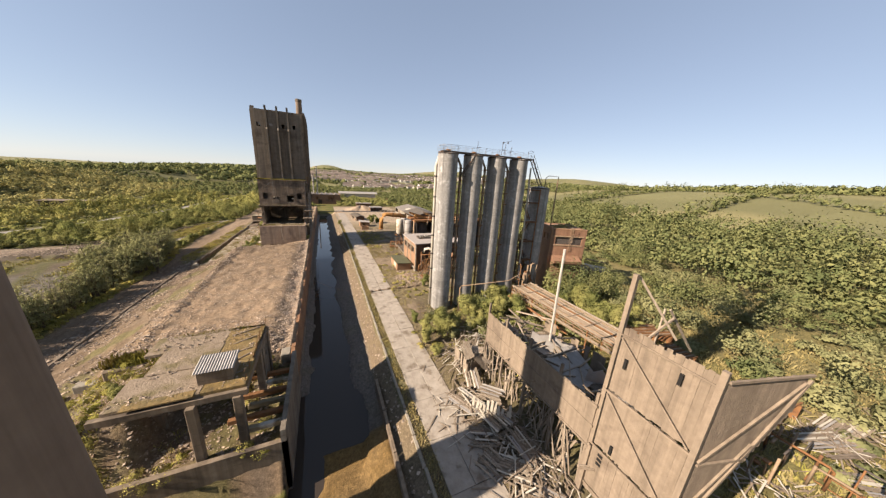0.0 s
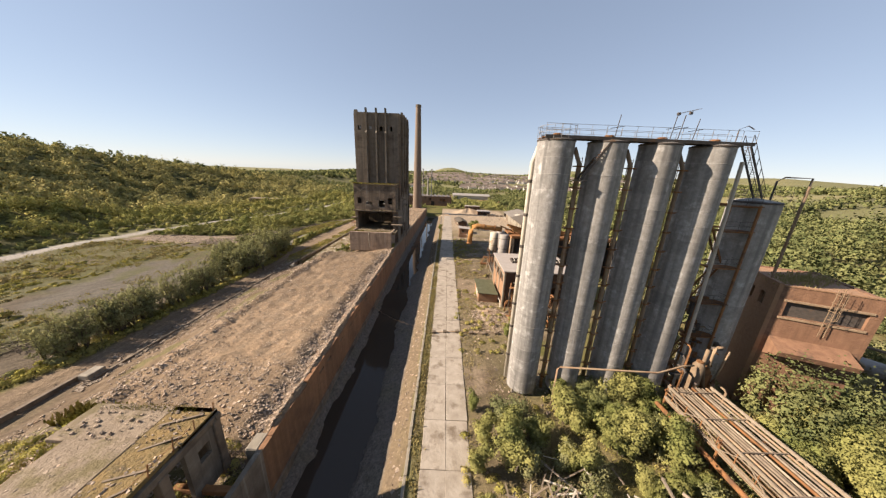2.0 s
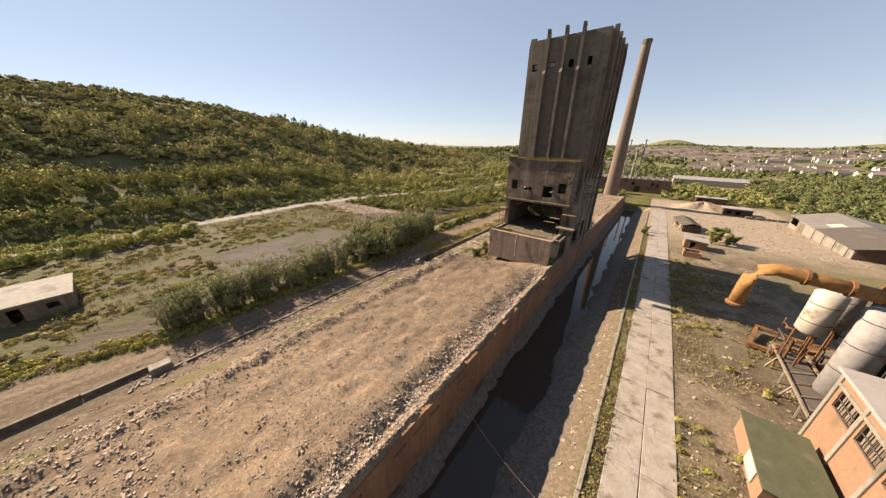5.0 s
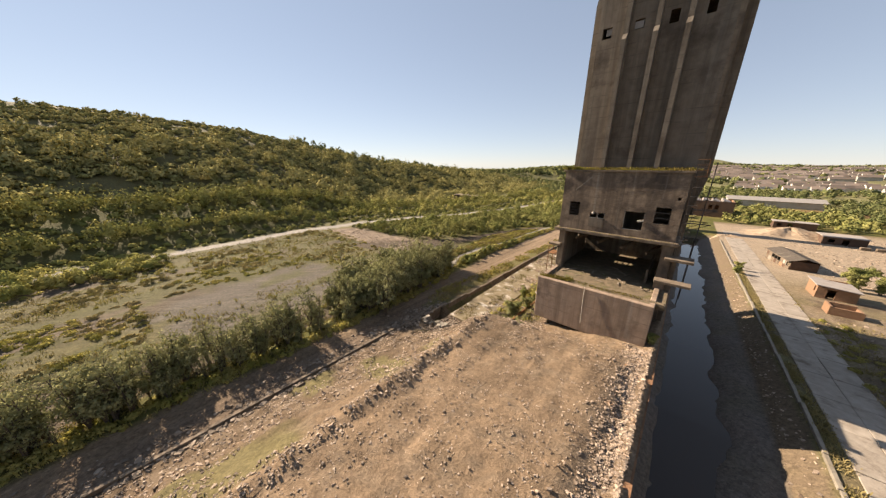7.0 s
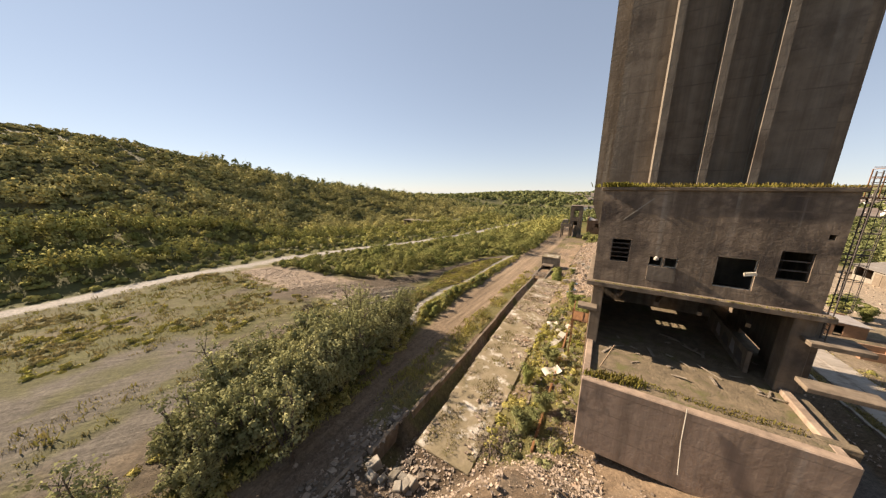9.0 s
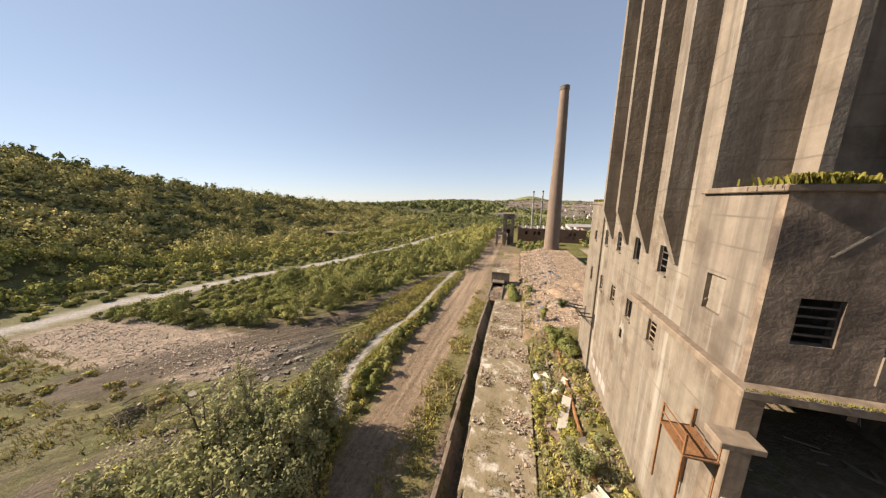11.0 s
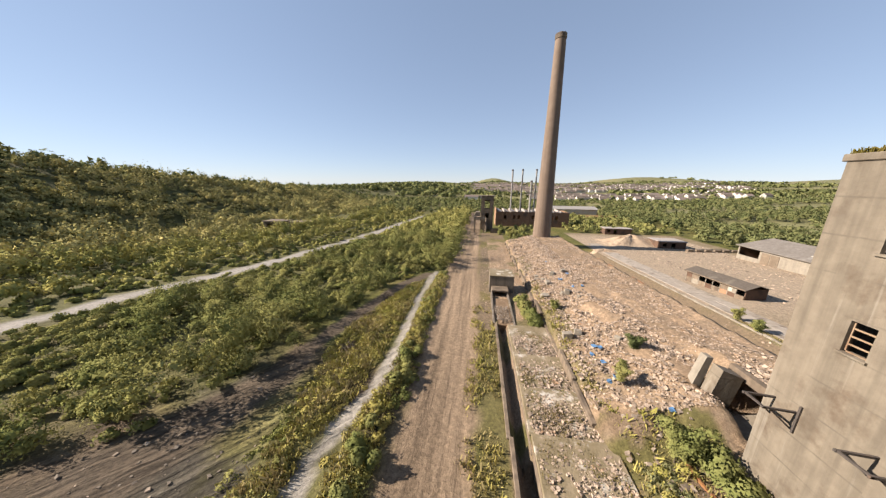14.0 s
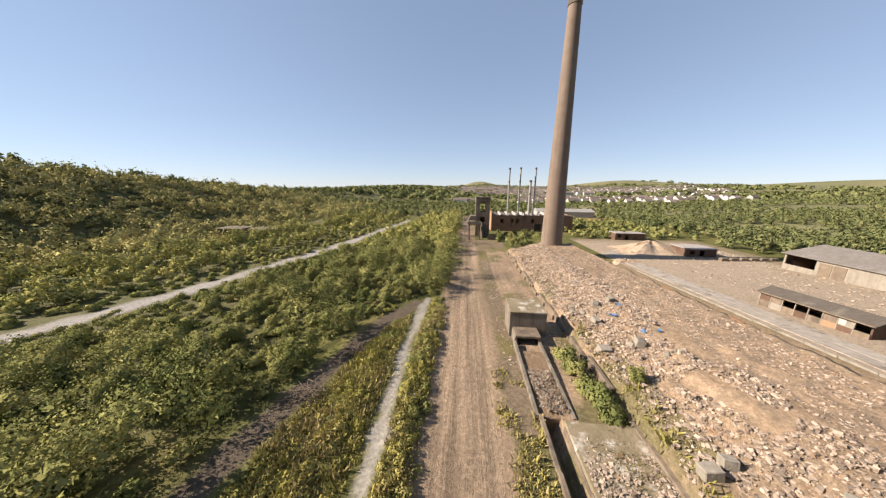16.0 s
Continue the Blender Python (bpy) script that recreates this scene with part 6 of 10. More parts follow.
timber_heap("timber_heap", 47.0, 2.6, 2.6, 1.6, 90, 24, 0.3, "pale timber stack fallen over in dry grass")
timber_heap("timber_heap", 53.0, 2.4, 3.0, 1.2, 80, 25, 0.3, "pale timber stack fallen over in dry grass")
for i, (x, y, w, l, rz, z, tl) in enumerate(((46.5, 3.0, 3.4, 6.0, 1.3, 0.9, (3, 4)), (51.5, 3.2, 3.0, 5.4, 1.5, 0.8, (-4, 3)), (44.0, -0.4, 2.6, 5.0, 1.1, 0.6, (5, -4)), (20.6, 22.6, 3.0, 3.6, 0.3, 5.4, (14, 20)), (24.8, 23.8, 3.2, 3.8, 1.0, 4.9, (-12, 10)), (25.8, 10.6, 2.6, 3.4, 0.5, 5.6, (10, 16)))):
    plank_raft(x, y, w, l, rz, i + 70, z, tl)

# low board lean-to with loose roof north of the shed
lt = thing("lean_to", (17.4, 26, 0), "broken board lean-to with slipped pale roof sheets", "shed")
rs = random.Random(44)
board_panel(lt, (15.6, 24.6, 0.0), (1, 0.35, 0), 3.0, 2.6, 9, rs, TIMBER, 0.6, 0.05)
board_panel(lt, (15.6, 24.6, 0.0), (0, 1, 0), 3.6, 2.8, 10, rs, TIMBER_L, 0.8, 0.15)
for k in range(8):
    c = Vector((15.2 + rs.uniform(0, 3), 23.5 + rs.uniform(0, 5), 2.6 + rs.uniform(-0.6, 0.8)))
    mt = pose(c.x, c.y, c.z, rs.uniform(-30, 30), rs.uniform(-25, 25), rs.uniform(0, 180))
    s = Mesh()
    for i in range(5):
        s.add([mt @ Vector(p) for p in ((-0.6 + 0.24 * i, -1.1, 0), (-0.4 + 0.24 * i, -1.1, 0), (-0.4 + 0.24 * i, 1.1, 0.0), (-0.6 + 0.24 * i, 1.1, 0))], [(0, 1, 2, 3)])
    part("roof_board", s, TIMBER_L, lt)

# white boards standing by the heap
wb_ = thing("board_fence", (14.6, 17.6, 0), "short run of broken upright white boards", "fence")
for k in range(11):
    x, y = 14.0 + 0.30 * k, 20.2 - 0.28 * k
    part("board", Mesh().beam((x, y, 0.2), (x + rs.uniform(-0.2, 0.2), y + rs.uniform(-0.2, 0.2), 1.9 + rs.uniform(-0.5, 0.5)), 0.04, 0.26, (1, -0.9, 0)), WHITE, wb_)


# ---- concrete frame ruin at the south end of the platform ----
def frame_ruin():
    rs = random.Random(15)
    fr = thing("frame_ruin", (-9, 26, 3), "roofless concrete frame with broken mossy upper floor", "ruin")
    # upper slab, ragged edge
    for x0, x1, y0, y1, z in ((-14.6, -9.3, 22.0, 25.4, 8.1), (-13.8, -9.4, 25.4, 28.6, 8.16), (-15.2, -9.5, 28.6, 31.4, 8.05)):
        part("floor", Mesh().box(x0, x1, y0, y1, z, z + 0.32, 0.04), FLOOR_DUST, fr, "upper floor under trodden pale soil")
    for x0, x1, y0, y1, z in ((-9.3, -6.4, 22.0, 25.4, 8.1), (-9.4, -6.6, 25.4, 28.6, 8.13), (-9.5, -6.5, 28.6, 31.4, 8.08)):
        part("floor", Mesh().box(x0, x1, y0, y1, z, z + 0.32, 0.04), RUIN_FLOOR, fr, "rotten orange-brown mossy edge of the upper floor")
    part("floor", Mesh().box(-13.6, -9.6, 21.75, 22.5, 8.32, 8.46, 0.03), RUIN_FLOOR, fr)
    for k in range(7):
        y = 22.4 + 1.45 * k
        part("rail_post", Mesh().beam((-6.55, y, 8.4), (-6.5 + rs.uniform(-0.1, 0.1), y + 0.05, 9.3 + rs.uniform(-0.3, 0.2)), 0.05, 0.05), RUST, fr)
    part("rail", Mesh().tube([(-6.55, 22.4, 9.2), (-6.5, 26.0, 9.0), (-6.6, 29.5, 8.8)], 0.02, 5), RUST, fr)
    for k in range(5):
        y = 23.0 + 1.7 * k
        part("batten", Mesh().beam((-8.9 + rs.uniform(-0.3, 0.3), y, 8.46), (-6.9, y + rs.uniform(0.4, 1.6), 8.5), 0.12, 0.06), TIMBER, fr)
    for y in (21.9, 31.2):
        part("beam", Mesh().box(-15.2, -6.3, y - 0.2, y + 0.2, 7.6, 8.12, 0.03), CONCRETE_B, fr)
    for x in (-6.6, -10.0):
        part("beam", Mesh().box(x - 0.2, x + 0.2, 22.1, 31.0, 7.55, 8.08, 0.03), CONCRETE_B, fr)
    for x, y in ((-9.8, 21.6), (-7.0, 21.8), (-6.6, 27.2), (-6.6, 31.0), (-13.4, 30.6)):
        part("column", Mesh().box(x - 0.28, x + 0.28, y - 0.28, y + 0.28, -1.5 if y < 22.5 else 2.0, 7.7, 0.04), CONCRETE_B, fr)
    # wall stump with a window hole
    part("wall", Mesh().wall("x", -6.85, 0.35, 28.6, 31.3, 3.0, 8.3, [(29.4, 30.3, 5.6, 6.7)]), CONCRETE, fr)
    part("wall", Mesh().wall("y", 31.0, 0.35, -9.4, -6.5, 3.0, 8.4, [(-8.6, -7.6, 5.4, 6.6)]), CONCRETE, fr)
    # roof box with corrugated lid
    part("cabin", Mesh().box(-9.7, -7.4, 22.9, 24.6, 8.4, 9.5, 0.04), CONCRETE_B, fr, "small concrete roof cabin")
    s = Mesh()
    for i in range(28):
        x0, x1 = -9.85 + 2.6 * i / 28, -9.85 + 2.6 * (i + 1) / 28
        z0, z1 = 9.56 + 0.06 * (i % 2), 9.56 + 0.06 * ((i + 1) % 2)
        s.add([(x0, 22.75, z0), (x1, 22.75, z1), (x1, 24.8, z1 + 0.25), (x0, 24.8, z0 + 0.25)], [(0, 1, 2, 3)])
        s.add([(x0, 22.75, z0 - 0.03), (x1, 22.75, z1 - 0.03), (x1, 24.8, z1 + 0.22), (x0, 24.8, z0 + 0.22)], [(3, 2, 1, 0)])
    part("cabin_roof", s, SHEET, fr, "grey corrugated lid on the cabin")
    # lower front wall with doorways
    part("wall", Mesh().wall("y", 20.6, 0.4, -22, -3.9, -2.2, 3.1, [(-12.2, -10.4, -2.2, 0.4), (-5.9, -5.0, -1.2, 0.5)]), CONCRETE_B, fr, "dark stained front wall of the lower level")
    part("door", Mesh().box(-12.3, -12.2, 19.4, 20.6, -2.0, 0.35), WHITE, fr, "open pale door leaf")
    part("wall", Mesh().wall("x", -4.3, 0.4, 20.6, 31.5, -2.8, 4.3), CONCRETE, fr, "canal side wall of the lower level")
    for k in range(6):
        y = 22.2 + 1.35 * k
        part("floor_beam", Mesh().box(-8.6 if k % 2 else -7.4, -4.4, y, y + 0.42, 3.3, 3.75, 0.03), RUST if k % 2 else MOSS_SLAB, fr, "rust-stained ribs of the lower floor")
    for x0, x1, y, z in ((-15.6, -13.4, 25.5, 3.4), (-17.5, -15.0, 29.0, 3.6)):
        part("wall_stump", Mesh().box(x0, x1, y, y + 0.5, 2.0, z + 2.4, 0.08), CONCRETE_B, fr)
    part("wall_stump", Mesh().box(-19.6, -16.6, 31.0, 33.4, 3.2, 6.0, 0.15), CONCRETE_B, fr, "square stump overgrown with weeds")
    # Black plate on the solid stump: a hole's shade put into colour.
    part("opening", Mesh().box(-19.0, -17.4, 30.96, 31.0, 3.6, 5.2), BLACK, fr)
    b = Mesh()
    tuft_row(b, [(-14, 31.2, 8.38), (-8, 31.2, 8.38)], 160, 0.12, rs, 0.3)
    tuft_row(b, [(-9.0, 22.6, 8.42), (-7, 30.8, 8.4)], 160, 0.08, rs, 0.8)
    tuft_row(b, [(-19.4, 32.2, 6.0), (-16.8, 32.2, 6.0)], 160, 0.5, rs, 0.9)
    tagged(part("roof_grass", b, MOSS, fr), kind="stuff")
    return fr


frame_ruin()
for x, y, w, d, h in ((-33.2, 41.6, 1.3, 1.8, 0.7), (-23.0, 33.0, 2.0, 0.8, 0.7), (-5.6, 31.8, 1.0, 1.5, 1.1)):
    z = ground_z(x, y)
    solid("concrete_block", Mesh().box(x, x + w, y, y + d, z - 0.3, z + h, 0.08), CONCRETE_L, (x, y, z), "broken concrete block lying in rubble", "block", "rubble blocks")


# ---- brick plant building, green box, tanks ----
def plant_building():
    pb = thing("plant_building", (27, 70, 0), "flat-roofed tan brick plant building with concrete frame", "building")
    x0, x1, y0, y1, zt = 21.6, 35.5, 64.6, 76.0, 7.4
    hs = [(66.0, 68.4, 4.6, 6.2), (69.2, 71.8, 4.6, 6.2), (72.6, 75.2, 4.6, 6.2)]
    part("wall", Mesh().wall("x", x0, 0.3, y0, y1, -0.2, zt, hs), BRICK_T, pb, "tan brick front with a band of broken windows")
    for h in hs:
        b = Mesh()
        window_bars(b, "x", x0 + 0.12, h[0], h[1], h[2], h[3], 1)
        for k in range(1, 4):
            u = h[0] + (h[1] - h[0]) * k / 4
            b.beam((x0 + 0.12, u, h[2]), (x0 + 0.12, u, h[3]), 0.05, 0.05)
        part("window_frame", b, DARK_STEEL, pb)
        rs_ = random.Random(int(h[0] * 10))
        for k in range(9):
            u = h[0] + 0.12 + (h[1] - h[0] - 0.2) * k / 9
            part("louvre", Mesh().beam((x0 + 0.24, u, h[2] + 0.02), (x0 + 0.24 + rs_.uniform(-0.05, 0.05), u + rs_.uniform(-0.1, 0.14), h[3] - 0.02), 0.03, 0.2, (0, 1, 0)), TIMBER, pb)
    for y in (64.6, 68.8, 72.2, 75.8):
        part("pier", Mesh().box(x0 - 0.12, x0 + 0.2, y - 0.18, y + 0.18, -0.2, zt, 0.02), CONCRETE_L, pb)
    part("band", Mesh().box(x0 - 0.1, x0 + 0.2, y0, y1, 6.35, 6.6), CONCRETE_L, pb)
    # South end lies in shade, put into the colour by the darker brick.
    part("wall", Mesh().wall("y", y0, 0.3, x0 + 0.3, x1, -0.2, zt, [(24, 27, 0, 4), (29, 33, 0, 4.5)]), BRICK_D, pb, "end wall in darker brick for its shade, with gaping openings")
    part("wall", Mesh().wall("y", y1 - 0.3, 0.3, x0 + 0.3, x1, -0.2, zt), BRICK_T, pb)
    part("wall", Mesh().wall("x", x1 - 0.3, 0.3, y0, y1, -0.2, zt), BRICK_T, pb)
    part("roof", Mesh().box(x0 - 0.35, x1 + 0.2, y0 - 0.4, 69.4, zt, zt + 0.28, 0.03).box(x0 - 0.35, x1 + 0.2, 71.4, y1 + 0.3, zt, zt + 0.28, 0.03).box(x0 - 0.35, 24.2, 69.4, 71.4, zt, zt + 0.28), ROOF_FELT, pb, "pale felt roof with dark patches")
    b = Mesh().box(24.2, 34.8, 69.2, 69.4, zt + 0.2, zt + 0.7).box(24.2, 34.8, 71.4, 71.6, zt + 0.2, zt + 0.7).box(24.0, 24.2, 69.2, 71.6, zt + 0.2, zt + 0.7)
    part("skylight_kerb", b, DARK_STEEL, pb)
    for k in range(13):
        x = 24.6 + 0.8 * k
        part("skylight_bar", Mesh().beam((x, 69.4, zt + 0.6), (x + 0.15, 71.5, zt + 0.7 - 0.2 * (k % 3 == 1)), 0.14, 0.06), WHITE, pb)
    part("floor", Mesh().box(x0 + 0.3, x1 - 0.3, y0 + 0.3, y1 - 0.3, -0.1, 0.05), CONCRETE_B, pb)
    part("rail", Mesh().tube([(x0 - 0.5, 63.8, 0.2), (x0 - 0.45, 64.4, 1.1), (x0 - 0.4, 68.5, 1.2), (x0 - 0.6, 70, 0.6)], 0.09, 6), WHITE, pb)
    return pb


plant_building()

gb = thing("site_box", (19, 69.5, 0), "long low brick meter box with green felt lid", "hut")
part("body", Mesh().wall("x", 17.1, 0.2, 66.2, 73.2, -0.2, 2.0).wall("x", 20.7, 0.2, 66.2, 73.2, -0.2, 1.7).wall("y", 66.2, 0.2, 17.3, 20.7, -0.2, 1.9).wall("y", 73.0, 0.2, 17.3, 20.7, -0.2, 1.9), BRICK_T, gb)
part("lid", Mesh().prism([(16.9, 2.02), (21.0, 1.76), (21.0, 1.88), (16.9, 2.14)], "y", 65.9, 73.5), GREEN_P, gb, "weathered green felt lid")
part("board", Mesh().box(17.0, 17.08, 67.5, 69.6, 0.5, 1.7), WHITE, gb)

# large white pipe winding round the end of the building
wp = thing("white_pipe", (25, 62, 0), "fat white lagged pipe with an elbow", "pipe")
part("pipe", Mesh().tube([(23.4, 63.4, 5.6), (23.6, 63.2, 6.4), (24.4, 62.6, 6.7), (25.4, 62.1, 6.3), (25.9, 61.6, 5.2), (26.1, 60.8, 3.6), (26.6, 60.2, 2.8), (29.0, 58.6, 2.6)], 0.36, 12), WHITE, wp, smooth=True)
part("band", Mesh().tube([(25.2, 62.2, 6.45), (25.55, 62.0, 6.2)], 0.42, 12), RUST, wp)


bt = thing("bar_thicket", (25, 60.5, 0), "dense tangle of thin rusty bars and broken railings beside the plant", "scrap")
rs = random.Random(202)
for k in range(150):
    c = Vector((rs.uniform(22.2, 30.0), rs.uniform(57.4, 63.8), 0))
    top = c + Vector((rs.gauss(0, 0.9), rs.gauss(0, 0.9), rs.uniform(2.2, 5.4)))
    if k % 3 == 0:
        c, top = c + Vector((0, 0, rs.uniform(1.5, 4.2))), c + Vector((rs.uniform(-2.2, 2.2), rs.uniform(-1.5, 1.5), rs.uniform(1.8, 4.6)))
    part("bar", Mesh().beam(c, top, rs.uniform(0.04, 0.09), rs.uniform(0.04, 0.09)), rs.choice((OCHRE, RUST, RUST, RUST_L)), bt)


def tank_group():
    """Open-fronted tank house with rusty channels on its roof; a silver tank at its west end."""
    # Tanks and back wall are coloured dark for the shade behind the open front.
    for k in range(4):
        x = 29.5 + 5.4 * k
        t = thing("settling_tank", (x, 83.8, 0), "tall steel tank, darkened for the shade inside the open tank house", "tank", "tank row")
        part("shell", Mesh().lathe(x, 83.8, [(2.1, 0.0), (2.1, 9.6), (1.9, 9.9)], 28), DARK_STEEL, t, smooth=True)
        for z in (3.0, 6.2):
            part("hoop", Mesh().lathe(x, 83.8, [(2.1, z - 0.08), (2.16, z), (2.1, z + 0.08)], 28, False), RUST, t)
    t = thing("silver_tank", (24.75, 82.4, 0), "upright silver-clad tank with dark bands", "tank")
    part("shell", Mesh().lathe(24.75, 82.4, [(1.22, 0.0), (1.22, 10.7), (1.05, 10.9)], 28), SHEET, t, smooth=True)
    for z in (4.4, 7.2, 9.8):
        part("band", Mesh().lathe(24.75, 82.4, [(1.22, z - 0.05), (1.25, z), (1.22, z + 0.05)], 28, False), DARK_STEEL, t)
    part("pipe", Mesh().tube([(26.25, 81.2, 0.0), (26.25, 81.2, 10.6)], 0.28, 10), RUST_L, t, smooth=True)
    gt = thing("tank_house", (38, 83, 0), "open-fronted tank house with rusty channels on its dark roof", "building")
    part("roof", Mesh().box(25.9, 51.4, 79.2, 87.6, 10.6, 10.9, 0.04), RUST, gt)
    for k in range(6):
        x = 26.6 + 4.9 * k
        part("post", Mesh().beam((x, 79.6, -0.1), (x, 79.6, 10.6), 0.22, 0.22), DARK_STEEL, gt)
        part("post", Mesh().beam((x, 87.0, -0.1), (x, 87.0, 10.6), 0.22, 0.22), DARK_STEEL, gt)
        if k < 5:
            for y, m_ in ((79.8, RUST_L if k % 2 else OCHRE), (82.8, OCHRE), (85.4, RUST_L if k % 2 else OCHRE)):
                c = Mesh()
                p, q = Vector((x - 0.6, y, 12.5)), Vector((x + 3.9, y + 1.7, 11.2))
                c.beam(p, q, 1.0, 0.08)
                for o in (-0.5, 0.5):
                    c.beam(p + Vector((0, o, 0.2)), q + Vector((0, o, 0.2)), 0.07, 0.45)
                part("channel", c, m_, gt)
        part("bearer", Mesh().beam((x + 3.4, 79.0, 10.0), (x + 3.9, 79.3, 12.4), 0.22, 0.22), RUST_L, gt)
        if k in (1, 2):
            part("brace", Mesh().beam((x, 79.6, 4.0), (x + 4.9, 79.6, 9.0), 0.1, 0.12), SHEET, gt)
    for y in (79.3, 83.2, 87.3):
        part("girder", Mesh().beam((25.9, y, 11.05), (51.4, y, 11.05), 0.25, 0.3), RUST, gt)
    part("back", Mesh().box(25.9, 51.4, 87.6, 87.8, 0, 10.5), DARK_STEEL, gt, "sheeted back of the tank house, darkened for the shade inside")
    part("end_wall", Mesh().box(51.2, 51.4, 79.3, 87.6, 0, 10.5), DARK_STEEL, gt)


tank_group()

bp_ = thing("bent_pipe", (16.6, 83, 8), "huge rusty bent duct reaching out over the yard", "duct")
part("duct", Mesh().tube([(24.0, 82.6, 12.0), (19.6, 82.9, 12.4), (17.8, 83.0, 12.6), (16.8, 83.1, 12.2), (16.3, 83.1, 11.3), (16.2, 83.1, 10.2), (16.1, 83.1, 8.0)], 0.62, 16), OCHRE, bp_, smooth=True)
for p in ((19.6, 82.9, 12.4), (22.2, 82.75, 12.2)):
    part("flange", Mesh().tube([(p[0] - 0.12, p[1], p[2]), (p[0] + 0.12, p[1], p[2])], 0.78, 16), RUST, bp_)
part("flange", Mesh().lathe(16.1, 83.1, [(0.75, 7.9), (0.8, 8.1), (0.64, 8.25)], 16), RUST, bp_)
part("bracket", Mesh().beam((23.6, 82.6, 12.9), (27.5, 82.6, 11.4), 0.2, 0.3), RUST, bp_)
pipe_tangle("pipework", (24.6, 77.0, 0.0), (26.5, 81.5, 2.4), 14, 61, (0.05, 0.13), "broken rusty railings and pipes in the yard")

# low walkway beside the plant, skid beams and two vessels behind it
wk = thing("walkway", (23.2, 83, 0), "broken low steel walkway with pale edge beams", "walkway")
part("deck", Mesh().box(22.1, 24.4, 77.4, 88.6, 1.32, 1.42, 0.02), ROOF_D, wk, "rotten dark deck plates")
for x in (21.95, 24.55):
    part("edge_beam", Mesh().beam((x, 77.0, 1.45), (x + 0.15, 89.0, 1.55), 0.16, 0.24), TIMBER_L if x < 23 else RUST_L, wk)
for k in range(5):
    y = 78.4 + 2.5 * k
    part("leg", Mesh().beam((21.3 if k % 2 else 21.9, y, -0.1), (22.0, y + 0.4, 1.4), 0.14, 0.14), TIMBER_L, wk)
    part("leg", Mesh().beam((24.5, y, -0.1), (24.5, y, 1.4), 0.14, 0.14), RUST, wk)
for k in range(6):
    y = 78.0 + 1.9 * k
    part("bar", Mesh().beam((22.2, y, 1.5), (24.3, y + 1.2, 1.56), 0.08, 0.05), RUST_L if k % 2 else RUST, wk)
sk = thing("skid_frame", (23.5, 91, 0), "rusty steel skid beams lying in the yard", "frame")
for p, q in (((20.3, 89.4, 0.5), (27.2, 88.0, 0.6)), ((21.8, 94.6, 0.7), (27.4, 92.8, 0.8)), ((20.4, 89.2, 0.4), (22.0, 94.6, 0.6)), ((25.4, 88.2, 0.9), (27.2, 93.0, 0.9)), ((22.6, 89.0, 1.0), (26.6, 91.0, 1.1))):
    part("beam", Mesh().beam(p, q, 0.35, 0.5), RUST, sk)
for k, (x, y, r) in enumerate(((22.9, 86.2, 1.12), (25.1, 89.0, 1.05))):
    vs = thing("vessel", (x, y, 0), "upright pale steel vessel streaked with rust", "tank", "yard vessels")
    part("shell", Mesh().lathe(x, y, [(r * 0.4, 5.2), (r, 5.8), (r, 10.2), (r * 0.5, 10.5)], 18), WHITE if k == 0 else SHEET, vs, smooth=True)
    for z in (7.0, 9.0):
        part("hoop", Mesh().lathe(x, y, [(r, z - 0.05), (r + 0.03, z), (r, z + 0.05)], 18, False), RUST, vs)
    for a in (0.5, 2.6, 4.7):
        part("leg", Mesh().beam((x + r * 0.8 * math.cos(a), y + r * 0.8 * math.sin(a), -0.1), (x + r * 0.8 * math.cos(a), y + r * 0.8 * math.sin(a), 6.0), 0.14, 0.14), RUST, vs)
pipe_tangle("pipework", (22.0, 86.0, 0.5), (26.2, 89.6, 5.4), 18, 62, (0.05, 0.14), "rusty pipes and valves below the vessels")

# blocks and pipe lying across the road
lp = thing("loose_pipe", (13, 54.6, 0), "thin pipe lying across the road on small blocks", "pipe")
part("pipe", Mesh().tube([(8.2, 54.4, 0.18), (12.5, 54.9, 0.2), (16.6, 54.6, 0.16), (20.2, 55.6, 0.14)], 0.07, 6), RUST_L, lp, smooth=True)
for x, y in ((8.5, 54.4), (10.3, 54.7), (12.3, 54.9), (14.6, 54.7), (16.7, 54.6), (18.8, 54.9)):
    part("block", Mesh().box(x - 0.3, x + 0.3, y - 0.25, y + 0.25, 0.0, 0.42, 0.05), CONCRETE_B, lp)
for k, (p, q) in enumerate((((5.2, 57.0, -0.5), (-4.4, 58.5, 3.8)),)):
    wr = thing("wire", (0, p[1], 0), "thin slack cable hanging across the canal", "cable", "cables")
    pts = [Vector(p).lerp(Vector(q), u) - Vector((0, 0, 0.9 * math.sin(math.pi * u))) for u in np.linspace(0, 1, 9)]
    part("cable", Mesh().tube(pts, 0.015, 5), RUST_L, wr)


